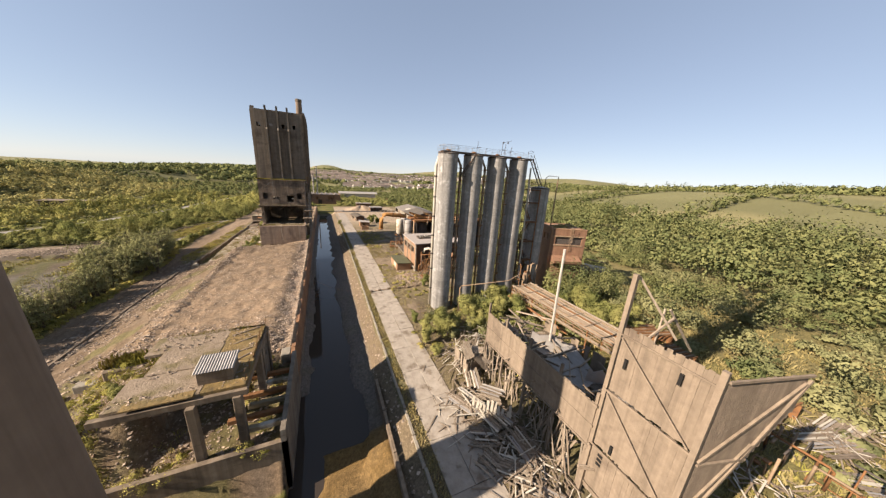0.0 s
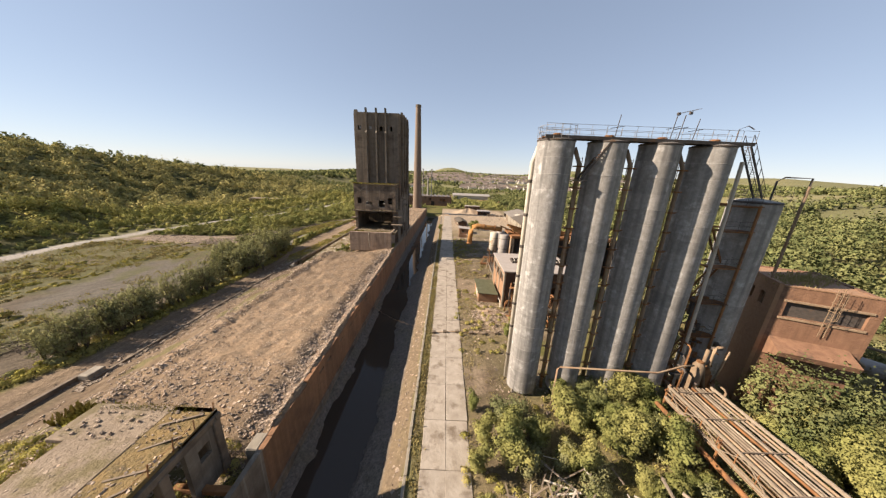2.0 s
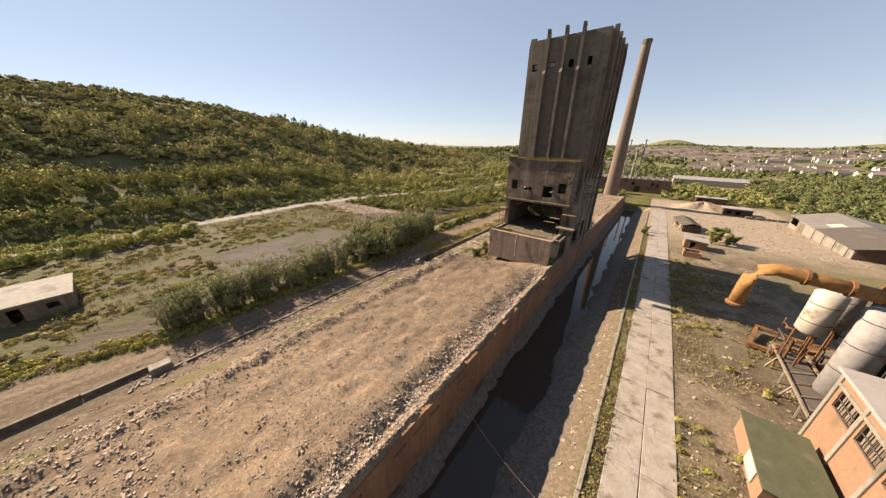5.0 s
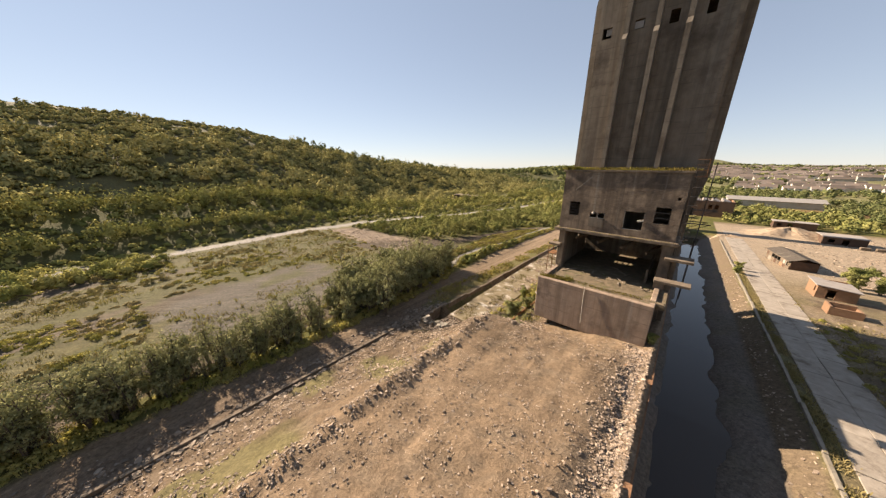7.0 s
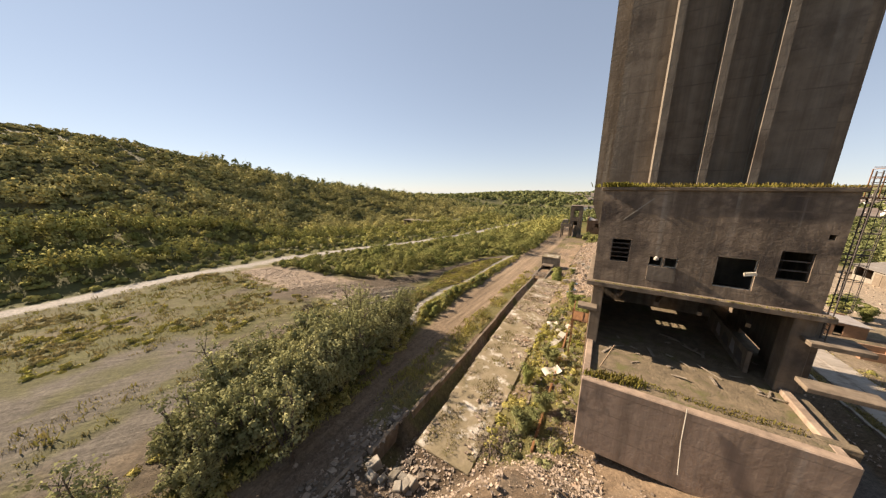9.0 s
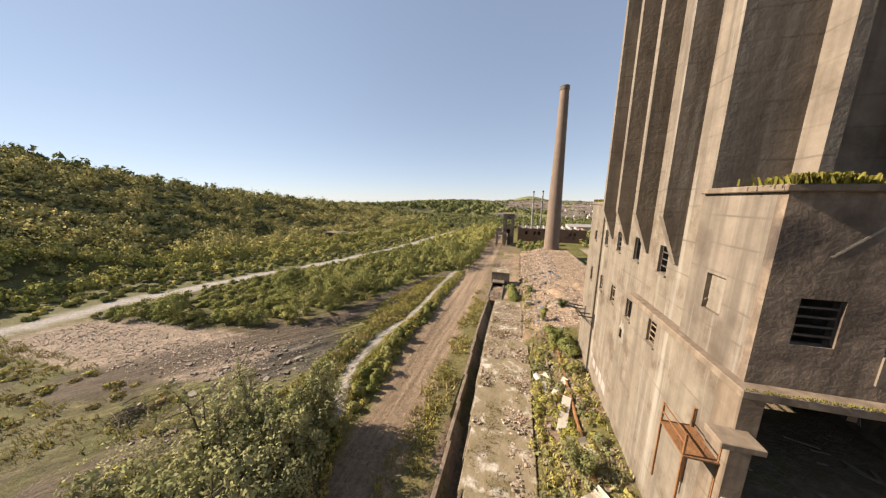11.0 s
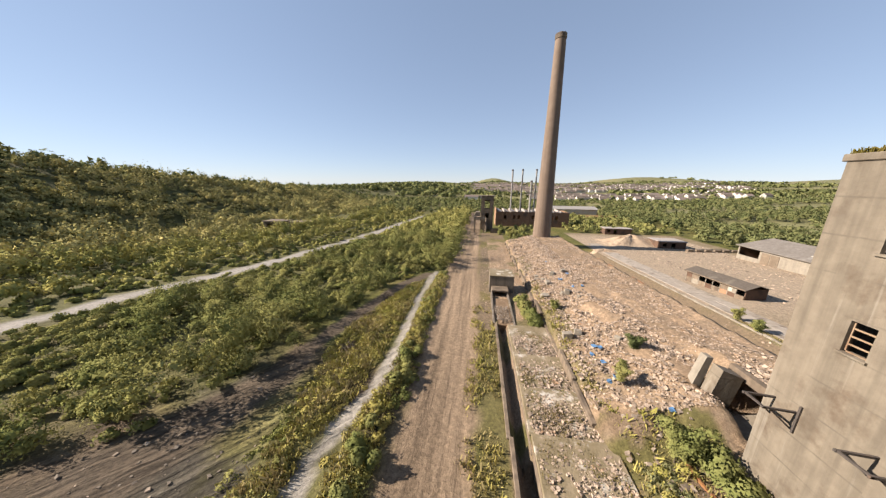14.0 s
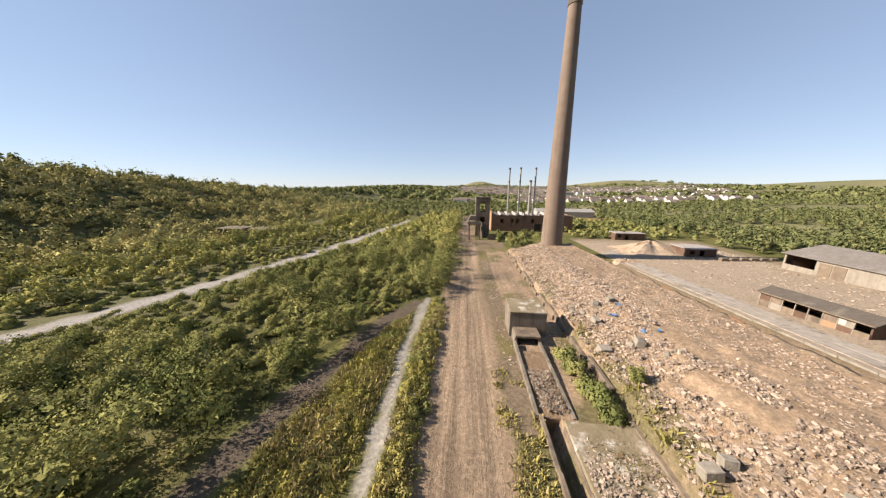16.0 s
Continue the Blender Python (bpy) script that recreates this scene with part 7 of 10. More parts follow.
# ---- brick engine house in the trees ----
def engine_house():
    x0, x1, y0, y1, z0, zt = 45.8, 53.6, 43.2, 52.0, -0.3, 15.3
    eh = thing("engine_house", (45.8, 43.2, 0), "orange brick house with a rust-brown panelled front", "building")
    part("wall", Mesh().wall("y", y0, 0.4, x0 + 0.4, x1, z0, zt, [(46.9, 52.8, 11.9, 13.6)]), BRICK_R, eh, "rust-brown front with a long recess")
    part("wall", Mesh().wall("x", x0, 0.4, y0, y1, z0, zt + 0.25, [(44.6, 45.4, 12.4, 13.9), (46.6, 47.4, 12.4, 13.9)]), BRICK_T, eh, "sunlit brick gable")
    part("wall", Mesh().wall("x", x1 - 0.4, 0.4, y0 + 0.4, y1, z0, zt), BRICK_R, eh)
    part("wall", Mesh().wall("y", y1 - 0.4, 0.4, x0 + 0.4, x1 - 0.4, z0, zt), BRICK_R, eh)
    part("roof", Mesh().box(x0 + 0.4, x1 - 0.4, y0 + 0.4, y1 - 0.4, zt - 0.5, zt - 0.1), BRICK_T, eh, "dusty pale brown flat roof")
    part("coping", Mesh().box(x0 + 0.4, x1 + 0.1, y0 - 0.06, y0 + 0.45, zt, zt + 0.14), BRICK_T, eh)
    for z in (11.62, 13.62):
        part("sill_bar", Mesh().box(46.6, 53.0, y0 - 0.12, y0 - 0.004, z, z + 0.24, 0.02), RUST_L, eh)
    part("panel", Mesh().box(46.9, 52.8, y0 + 0.28, y0 + 0.39, 11.9, 13.6), DARK_STEEL, eh)
    part("hopper", Mesh().prism([(y0 - 0.01, 9.4), (y0 - 0.01, 7.2), (y0 - 1.9, 8.0), (y0 - 2.1, 8.6)], "x", 46.6, 52.6), BRICK_R, eh, "sloping rusty apron below the front")
    b = Mesh()
    ladder(b, 50.1, y0 - 0.25, 10.4, 15.9, (0, -1))
    part("ladder", b, RUST_L, eh, "ochre ladder with safety hoops")
    b = Mesh()
    tuft_row(b, [(x0 + 1, y0 + 1.5, zt - 0.1), (x1 - 1, y1 - 2, zt - 0.1)], 260, 0.3, random.Random(8), 1.6)
    tagged(part("roof_grass", b, GRASS_DRY, eh), kind="stuff")
    eh.rotation_euler = (0, 0, radians(-24))


engine_house()
hv_ = thing("storage_vessel", (66, 46, 1), "long horizontal grey tank lying on saddles", "tank")
VA, VB = Vector((63.6, 49.6, 3.2)), Vector((68.6, 43.6, 3.0))
part("shell", Mesh().tube([VA, VA.lerp(VB, 0.08), VA.lerp(VB, 0.92), VB], [0.5, 1.0, 1.0, 0.5], 18), SHEET, hv_, smooth=True)
for u in (0.25, 0.75):
    c = VA.lerp(VB, u)
    part("saddle", Mesh().box(c.x - 0.5, c.x + 0.5, c.y - 0.6, c.y + 0.6, -0.2, 2.4, 0.05), CONCRETE_L, hv_)
for pts in ([(61.6, 50.2, 4.2), (64.2, 46.4, 4.0), (64.6, 46.0, 3.6), (64.6, 46.0, 0.0)], [(68.4, 50.6, 4.4), (71.6, 46.4, 4.2), (72.0, 46.0, 3.8), (72.0, 46.0, 0.0)]):
    vp = thing("vent_pipe", (pts[2][0], pts[2][1], 0), "ochre pipe bent down beside the grey tank", "pipe", "vent pipes")
    part("pipe", Mesh().tube(pts, 0.2, 8), RUST_L, vp, smooth=True)
    part("post", Mesh().beam((pts[0][0], pts[0][1], -0.3), (pts[0][0], pts[0][1], pts[0][2]), 0.15, 0.15), RUST, vp)

# pallets of rusty frames and stacked pipes east of the rack
for x, y, rz, seed in ((44.5, 17.5, 0.15, 1), (48.5, 22.5, 0.25, 2), (46, 8.0, 0.1, 3)):
    st_ = thing("frame_stack", (x, y, 0), "stack of rusty steel frames in the grass", "steel stack", "scrap stacks")
    rs = random.Random(seed)
    for k in range(9):
        d = Vector((math.cos(rz), -math.sin(rz), 0))
        nrm = Vector((d.y, -d.x, 0))
        c = Vector((x, y, 1.9)) + nrm * (0.42 * (k - 4))
        part("beam", Mesh().beam(c - d * 4.4, c + d * 4.4, 0.14, 0.2), RUST_L if k % 2 else RUST, st_)
    for u in (-3.4, 0, 3.4):
        c = Vector((x, y, 0)) + Vector((math.cos(rz), -math.sin(rz), 0)) * u
        part("bearer", Mesh().box(c.x - 0.2, c.x + 0.2, c.y - 2, c.y + 2, -0.3, 1.85), RUST, st_)


# ---- west side: slab, trench walls, box hut, cabin ----
ls = thing("loading_slab", (-26, 110, 0), "long mossy concrete loading slab with white stains", "slab", kind="structure")
rs = random.Random(71)
y = 84.6
while y < 141:
    l = rs.uniform(5.5, 7.5)
    z = float(fall(y + l / 2))
    part("slab", Mesh().box(float(slab_w(y + l / 2)), -23.3 + rs.uniform(-0.12, 0.12), y, min(y + l, 141.5) - 0.05, z - 0.5, z + 0.34 + rs.uniform(-0.03, 0.03), 0.05), MOSS_SLAB, ls)
    y += l
tw_ = thing("trench_wall", (-31.5, 110, 0), "narrow concrete wall along the drainage trench", "wall", kind="structure")
for k in range(20):
    y = 42 + 5.0 * k
    z = float(fall(y + 2.5))
    part("section", Mesh().box(float(wall_w(y + 2.5)) - 0.17, float(wall_w(y + 2.5)) + 0.17, y, y + 4.97, z - 1.9, z + 0.28 + 0.06 * math.sin(k * 2.3), 0.03), CONCRETE_B, tw_)
for k in range(6):
    y = 12 + 5.0 * k
    part("section", Mesh().box(-33.75, -33.3, y, y + 4.95, -0.5, 0.55 + 0.08 * math.sin(k * 2.3), 0.04), CONCRETE_B, tw_)
for k in range(11):
    y = 86 + 5.0 * k
    z = float(fall(y + 2.5))
    part("section", Mesh().box(float(slab_w(y + 2.5)) - 0.1, float(slab_w(y + 2.5)) + 0.15, y, y + 4.97, z - 1.9, z + 0.1, 0.03), CONCRETE_B, tw_)
rw = thing("rubble_wall", (-24.2, 160, 0), "crumbling concrete retaining wall with buttresses under the rubble", "wall", kind="structure")
for k in range(17):
    y = 124 + 5.2 * k
    z = float(fall(y + 2.6))
    part("section", Mesh().box(-24.5, -24.1, y, y + 5.1, z - 0.4, z + 0.85 + 0.45 * math.sin(k * 1.9), 0.04), CONCRETE_B, rw)
    if k > 4:
        part("buttress", Mesh().box(-24.8, -24.5, y + 1, y + 1.4, z - 0.4, z + 0.8, 0.04), CONCRETE_B, rw)
for k in range(12):
    y = 88 + 4.4 * k
    z = float(fall(y + 2))
    part("section", Mesh().box(-21.3, -21.1, y, y + 4.3, z - 0.3, z + 0.95, 0.03), CONCRETE_B, rw)
    if k < 10:
        part("section", Mesh().box(-19.7, -19.5, y, y + 4.3, z, z + 1.5, 0.03), RUST, rw)


def box_hut():
    z = float(fall(156))
    bh = thing("box_hut", (-29.8, 156, z), "small weathered concrete box hut over the trench", "hut")
    x0, x1, y0, y1 = -32.2, -27.4, 155.8, 160.2
    part("body", Mesh().wall("y", y0, 0.25, x0, x1, z + 1.5, z + 3.45).wall("y", y1 - 0.25, 0.25, x0, x1, z - 0.3, z + 3.45).wall("x", x0, 0.25, y0 + 0.25, y1 - 0.25, z - 0.3, z + 3.45).wall("x", x1 - 0.25, 0.25, y0 + 0.25, y1 - 0.25, z - 0.3, z + 3.45), CONCRETE, bh)
    for a, b_ in ((-28.7, x1), (x0, -31.7)):
        part("front_wall", Mesh().wall("y", y0, 0.25, a, b_, z - 0.3, z + 1.5), CONCRETE, bh)
    part("roof", Mesh().box(x0 - 0.05, x1 + 0.05, y0 - 0.06, y1 + 0.05, z + 3.45, z + 3.68, 0.04), MOSS_SLAB, bh)
    part("lintel", Mesh().box(-31.8, -28.6, 153.4, y0 - 0.01, z + 1.15, z + 1.5, 0.06), CONCRETE_B, bh, "broken mossy lintel slab")
    for x in (-31.85, -28.95):
        part("pier", Mesh().box(x, x + 0.35, 153.5, y0 - 0.02, z - 0.5, z + 1.15, 0.03), CONCRETE, bh)
    for x, t in ((-32.0, 0.95), (-28.9, 0.85)):
        part("trough_wall", Mesh().wall("x", x, 0.28, 141.8, 153.4, z - 1.0, z + t), CONCRETE, bh)
    part("trough_fill", Mesh().box(-31.7, -28.9, 141.9, 151.6, z - 0.9, z + 0.62, 0.05), SOIL_FILL, bh, "brown soil and brick filling the trough")


box_hut()

# white-roofed cabin west of the track
cz = ground_z(-62, 36)
cb = thing("cabin", (-63, 36, cz), "small rendered block cabin with cracked pale flat roof", "hut")
part("wall", Mesh().wall("x", -58.6, 0.25, 30, 37.0, cz - 0.4, cz + 2.4, [(34.6, 35.8, cz + 1.0, cz + 1.9), (31.5, 32.6, cz, cz + 2.1)]), CONCRETE_B, cb)
part("wall", Mesh().wall("y", 36.75, 0.25, -68, -58.6, cz - 0.4, cz + 2.4).wall("y", 30, 0.25, -68, -58.6, cz - 0.4, cz + 2.4).wall("x", -68, 0.25, 30.25, 36.75, cz - 0.4, cz + 2.4), CONCRETE_B, cb)
part("roof", Mesh().box(-68.3, -58.3, 29.7, 37.3, cz + 2.4, cz + 2.65, 0.04), CONCRETE_L, cb)
b = Mesh()
window_bars(b, "x", -58.5, 34.6, 35.8, cz + 1.0, cz + 1.9, 2)
part("window_frame", b, DARK_STEEL, cb)

# concrete shelters lost in the scrub
for x, y, w, d in ((-145, 226, 11, 7), (-129, 224.5, 10, 6)):
    z = ground_z(x, y) + 0.5
    sh_ = thing("shelter", (x, y, z), "grey concrete shelter half hidden by scrub", "hut", "scrub shelters")
    part("wall", Mesh().wall("y", y, 0.4, x, x + w, z - 2, z + 3.4, [(x + 2, x + 4, z, z + 2.4), (x + 6, x + 8, z, z + 2.4)]).wall("x", x + w - 0.4, 0.4, y + 0.4, y + d, z - 2, z + 3.4).wall("x", x, 0.4, y + 0.4, y + d, z - 2, z + 3.4).wall("y", y + d, 0.4, x, x + w, z - 2, z + 3.4), CONCRETE_B, sh_)
    part("roof", Mesh().box(x - 0.4, x + w + 0.4, y - 0.5, y + d + 0.6, z + 3.4, z + 3.8, 0.05), CONCRETE_B, sh_)

# bunker mouth in the rubble north of the tower
bm_z = float(fall(126))
bm_ = thing("bunker_mouth", (-14.0, 125, bm_z), "broken concrete culvert mouth sticking out of rubble", "ruin")
part("pier", Mesh().prism([(-15.8, bm_z + 2.4), (-15.1, bm_z + 2.4), (-14.5, bm_z + 6.2), (-15.0, bm_z + 6.3)], "y", 126.8, 127.5), CONCRETE_L, bm_)
part("pier", Mesh().prism([(-15.3, bm_z + 1.8), (-13.6, bm_z + 1.6), (-13.0, bm_z + 5.3), (-14.6, bm_z + 5.9)], "y", 125.6, 126.6), CONCRETE_W, bm_, "leaning stump of broken concrete wall")
part("lintel", Mesh().beam((-12.6, 127.2, bm_z + 5.3), (-12.3, 121.0, bm_z + 5.1), 0.5, 0.7), CONCRETE_B, bm_)
part("roof", Mesh().box(-12.4, -7.6, 121.0, 127.4, bm_z + 4.7, bm_z + 5.25, 0.05), SOIL_FILL, bm_, "roof slab under loose brick")
part("post", Mesh().beam((-12.0, 123.4, bm_z), (-11.7, 123.8, bm_z + 4.7), 0.4, 0.4), CONCRETE_W, bm_)
part("slab", Mesh().prism([(-15.6, bm_z + 1.9), (-11.2, bm_z + 2.9), (-11.2, bm_z + 3.2), (-15.6, bm_z + 2.2)], "y", 122.2, 124.6), CONCRETE_W, bm_, "tilted pale slab before the opening")
part("back_wall", Mesh().box(-8.3, -7.9, 121.0, 127.4, bm_z, bm_z + 4.7), BRICK_D, bm_)


# ---- far works: brick hall with steel stacks, screen tower ----
def far_hall():
    z = float(fall(262))
    fh = thing("far_hall", (-6, 266, z), "dark brick hall with sawtooth roof and thin steel stacks", "building")
    x0, x1, y0, y1, zt = -26.0, 14.5, 262.0, 278.0, z + 8.3
    hs = [(-24 + 2.6 * k, -22.4 + 2.6 * k, z + 4.2, z + 6.4) for k in (1, 3, 4, 7, 11, 12)]
    part("wall", Mesh().wall("y", y0, 0.4, x0 + 0.4, x1, z - 0.5, zt, hs), BRICK_D, fh)
    part("wall", Mesh().wall("x", x0, 0.4, y0, y1, z - 0.5, zt + 1.4), BRICK_T, fh, "sunlit brick end wall")
    part("wall", Mesh().wall("x", x1 - 0.4, 0.4, y0 + 0.4, y1, z - 0.5, zt).wall("y", y1 - 0.4, 0.4, x0 + 0.4, x1 - 0.4, z - 0.5, zt), BRICK_T, fh)
    for k in range(10):
        x = x0 + 0.6 + k * 3.9
        part("roof_tooth", Mesh().prism([(x, zt - 0.4), (x + 3.6, zt - 0.4), (x + 0.3, zt + 0.9)], "y", y0 + 0.6, y1 - 0.6), ROOF_FELT, fh)
    part("door", Mesh().box(-4.0, -1.0, y0 - 0.05, y0, z, z + 4), BLACK, fh)
    for x, y, top, r in ((-17.6, 265, 25.5, 0.42), (-12.0, 266, 25.8, 0.42), (-4.2, 267, 25.8, 0.42), (-7.2, 263.5, 19.5, 0.55)):
        s = thing("steel_stack", (x, y, zt), "thin pale steel stack with dark cap on the hall", "stack", "steel stacks")
        part("shaft", Mesh().lathe(x, y, [(r * 1.3, zt - 0.5), (r, zt + 2), (r, top)], 12), SHEET, s)
        part("cap", Mesh().lathe(x, y, [(r * 1.25, top), (r * 1.25, top + 0.9)], 12), DARK_STEEL, s)
        part("band", Mesh().lathe(x, y, [(r * 1.12, top - 6.2), (r * 1.12, top - 5.6)], 12), DARK_STEEL, s)


far_hall()
sz = float(fall(246))
stw = thing("screen_tower", (-30, 246, sz), "narrow dark concrete screening tower with openings", "tower")
part("wall", Mesh().wall("y", 246, 0.35, -34.6, -28.2, sz - 0.4, 12.3, [(-32.8, -30.0, 5.8, 10.4), (-32.4, -30.4, 1.0, 3.6)]).wall("y", 251, 0.35, -34.6, -28.2, sz - 0.4, 12.3, [(-32.8, -30.0, 5.8, 9.4)]), CONCRETE_B, stw)
part("wall", Mesh().wall("x", -34.6, 0.35, 246.35, 251, sz - 0.4, 12.3).wall("x", -28.55, 0.35, 246.35, 251, sz - 0.4, 12.3, [(247.5, 249.5, 5.6, 9.4)]), CONCRETE, stw)
part("floor", Mesh().box(-34.2, -28.6, 246.4, 251, 4.6, 4.9), CONCRETE_B, stw)
part("roof", Mesh().box(-34.8, -28.0, 245.8, 251.5, 12.3, 12.6, 0.04), CONCRETE_B, stw)
lo_ = thing("loading_frame", (-35, 240, sz), "open concrete loading frame on columns", "ruin")
for x in (-37.4, -33.0):
    for y in (236, 243):
        part("column", Mesh().box(x - 0.3, x + 0.3, y - 0.3, y + 0.3, sz - 0.5, sz + 6.4, 0.04), CONCRETE_B, lo_)
part("floor", Mesh().box(-38, -32.4, 235.4, 243.6, sz + 6.4, sz + 7.0, 0.05), CONCRETE_B, lo_)
part("parapet", Mesh().box(-38, -32.4, 235.4, 235.7, sz + 7.0, sz + 8.0).box(-38, -37.7, 235.7, 243.6, sz + 7.0, sz + 7.8), CONCRETE, lo_)
part("hopper", Mesh().prism([(-38, sz + 8.0), (-34.8, sz + 8.0), (-34.8, sz + 10.0), (-37.0, sz + 10.0)], "y", 238, 243), CONCRETE, lo_)
part("ramp", Mesh().prism([(238, sz - 0.3), (246, sz - 0.3), (246, sz + 6.4)], "x", -32.2, -31.6), CONCRETE_B, lo_)
part("side_wall", Mesh().box(-29.5, -24.5, 236.0, 236.4, sz - 0.3, sz + 2.2, 0.05), CONCRETE_B, lo_)


# ---- yard east of the road: huts, sheds, heaps ----
def long_hut():
    z = float(fall(166)) - 0.1
    lh = thing("long_hut", (20, 168, z), "long derelict hut with dark corrugated roof and broken front", "hut")
    o = Vector((14.9, 172.4, z))
    dl, dw = Vector((math.sin(0.17), -math.cos(0.17), 0)), Vector((math.cos(0.17), math.sin(0.17), 0))
    L_, W_ = 12.4, 4.6
    P = lambda u, w, h: tuple(o + dl * u + dw * w + Vector((0, 0, h)))

    def slab_wall(u0, u1, w0, w1, h0, h1):
        m_ = Mesh()
        m_.add([P(u0, w0, h0), P(u1, w0, h0), P(u1, w1, h0), P(u0, w1, h0), P(u0, w0, h1), P(u1, w0, h1), P(u1, w1, h1), P(u0, w1, h1)],
               [(3, 2, 1, 0), (4, 5, 6, 7), (0, 1, 5, 4), (1, 2, 6, 5), (2, 3, 7, 6), (3, 0, 4, 7)])
        return m_
    rs = random.Random(3)
    u = 0.0
    mats_ = (CONCRETE_B, CONCRETE_L, CONCRETE_B, BRICK_D, CONCRETE_B, BRICK_T, BRICK_D, CONCRETE_B)
    for k in range(8):
        w = L_ / 8
        part("panel", slab_wall(u, u + w - 0.05, 0, 0.18, -0.3, 1.05), mats_[k], lh)
        if k not in (2, 3, 4, 7):
            part("panel", slab_wall(u, u + w - 0.05, 0, 0.16, 1.05, 2.3), mats_[(k + 3) % 8], lh)
        part("post", slab_wall(u - 0.06, u + 0.06, -0.04, 0.16, -0.3, 2.45), CONCRETE_L, lh)
        u += w
    part("wall", slab_wall(0, 0.2, 0.2, W_, -0.3, 2.5), CONCRETE_L, lh)
    part("wall", slab_wall(L_ - 0.2, L_, 0.2, W_, -0.3, 2.5), BRICK_D, lh)
    part("wall", slab_wall(0, L_, W_ - 0.2, W_, -0.3, 2.6), BRICK_D, lh)
    n = 60
    s = Mesh()
    for i in range(n):
        u0, u1 = -0.4 + (L_ + 0.8) * i / n, -0.4 + (L_ + 0.8) * (i + 1) / n
        a, c = 0.06 * (i % 2), 0.06 * ((i + 1) % 2)
        s.add([P(u0, -0.5, 2.45 + a), P(u1, -0.5, 2.45 + c), P(u1, W_ * 0.5, 3.35 + c), P(u0, W_ * 0.5, 3.35 + a)], [(0, 1, 2, 3)])
        s.add([P(u0, W_ * 0.5, 3.35 + a), P(u1, W_ * 0.5, 3.35 + c), P(u1, W_ + 0.4, 2.5 + c), P(u0, W_ + 0.4, 2.5 + a)], [(0, 1, 2, 3)])
    part("roof", s, ROOF_D, lh, "dark corrugated roof")
    part("fascia", slab_wall(-0.4, L_ + 0.4, -0.52, -0.45, 2.3, 2.5), CONCRETE_B, lh)
    part("notice", slab_wall(9.4, 10.1, -0.06, -0.02, 1.2, 2.0), WHITE, lh)
    part("floor", slab_wall(0, L_, 0.2, W_ - 0.2, -0.35, -0.1), CONCRETE_B, lh)


long_hut()


def white_shed():
    z = float(fall(190)) - 0.2
    ws = thing("white_shed", (56, 185, z), "large low shed with patched pale roof and block walls", "shed")
    x0, x1, y0, y1 = 50.5, 70.0, 158.0, 203.0
    part("wall", Mesh().wall("x", x0, 0.3, y0, 190, z - 0.3, z + 4.2), CONCRETE_L, ws, "pale stained block wall")
    part("wall", Mesh().wall("x", x0, 0.3, 190, y1, z - 0.3, z + 4.2, [(196.0, 202.6, z + 1.2, z + 3.8)]), CONCRETE_L, ws)
    part("wall", Mesh().wall("y", y1 - 0.3, 0.3, x0 + 0.3, x1, z - 0.3, z + 4.2).wall("y", y0, 0.3, x0 + 0.3, x1, z - 0.3, z + 4.2).wall("x", x1 - 0.3, 0.3, y0 + 0.3, y1 - 0.3, z - 0.3, z + 4.2), BRICK_D, ws)
    for a, c, mt in ((y0 - 0.5, 181, ROOF_D), (181, y1 + 0.6, ROOF_G)):
        part("roof", Mesh().prism([(x0 - 0.6, z + 4.15), (60, z + 6.6), (x1 + 0.5, z + 4.2), (x1 + 0.5, z + 4.05), (60, z + 6.4), (x0 - 0.6, z + 4.0)], "y", a, c), mt, ws)
    part("gable", Mesh().prism([(x0, z + 4.0), (x1, z + 4.0), (60, z + 6.4)], "y", y0 + 0.02, y0 + 0.3), BRICK_D, ws)
    part("roof_patch", Mesh().prism([(53.2, z + 4.95), (56, z + 5.62), (56, z + 5.7), (53.2, z + 5.03)], "y", 181.5, 186), WHITE, ws)
    for k in range(2):
        part("shutter", Mesh().box(x0 - 0.12, x0 - 0.02, 190.2 + 2.6 * k, 192.6 + 2.6 * k, z, z + 3.4, 0.02), CONCRETE_B, ws)
    for k in range(4):
        part("post", Mesh().beam((x0 - 0.4, 160 + 7 * k, z - 0.3), (x0 - 0.4, 160 + 7 * k, z + 4.1), 0.2, 0.2), CONCRETE_L, ws)


white_shed()

# small orange brick stores beside the road
for x, y, w, d, h, tilt in ((16.4, 138, 4.6, 5.2, 2.4, 1), (15.8, 128.5, 3.4, 2.6, 1.4, 0)):
    z = float(fall(y))
    s_ = thing("brick_store", (x, y, z), "small broken orange brick store without roof", "hut", "brick stores")
    part("wall", Mesh().wall("x", x, 0.25, y, y + d, z - 0.2, z + h, [(y + 0.8, y + 1.5, z + 0.9, z + 1.9)] if tilt else []), BRICK_T, s_)
    part("wall", Mesh().wall("x", x + w - 0.25, 0.25, y, y + d, z - 0.2, z + h * 0.8), BRICK_T, s_)
    part("wall", Mesh().wall("y", y, 0.25, x + 0.25, x + w - 0.25, z - 0.2, z + h * 0.9, [(x + 1.2, x + 2.2, z, z + 1.8)] if tilt else []), BRICK_T, s_)
    part("wall", Mesh().wall("y", y + d - 0.25, 0.25, x + 0.25, x + w - 0.25, z - 0.2, z + h), BRICK_T, s_)
    if tilt:
        part("roof", Mesh().prism([(x - 0.3, z + h), (x + w + 0.3, z + h * 0.82), (x + w + 0.3, z + h * 0.82 + 0.15), (x - 0.3, z + h + 0.15)], "y", y - 0.3, y + d + 0.3), ROOF_FELT, s_)
hz = float(fall(225))
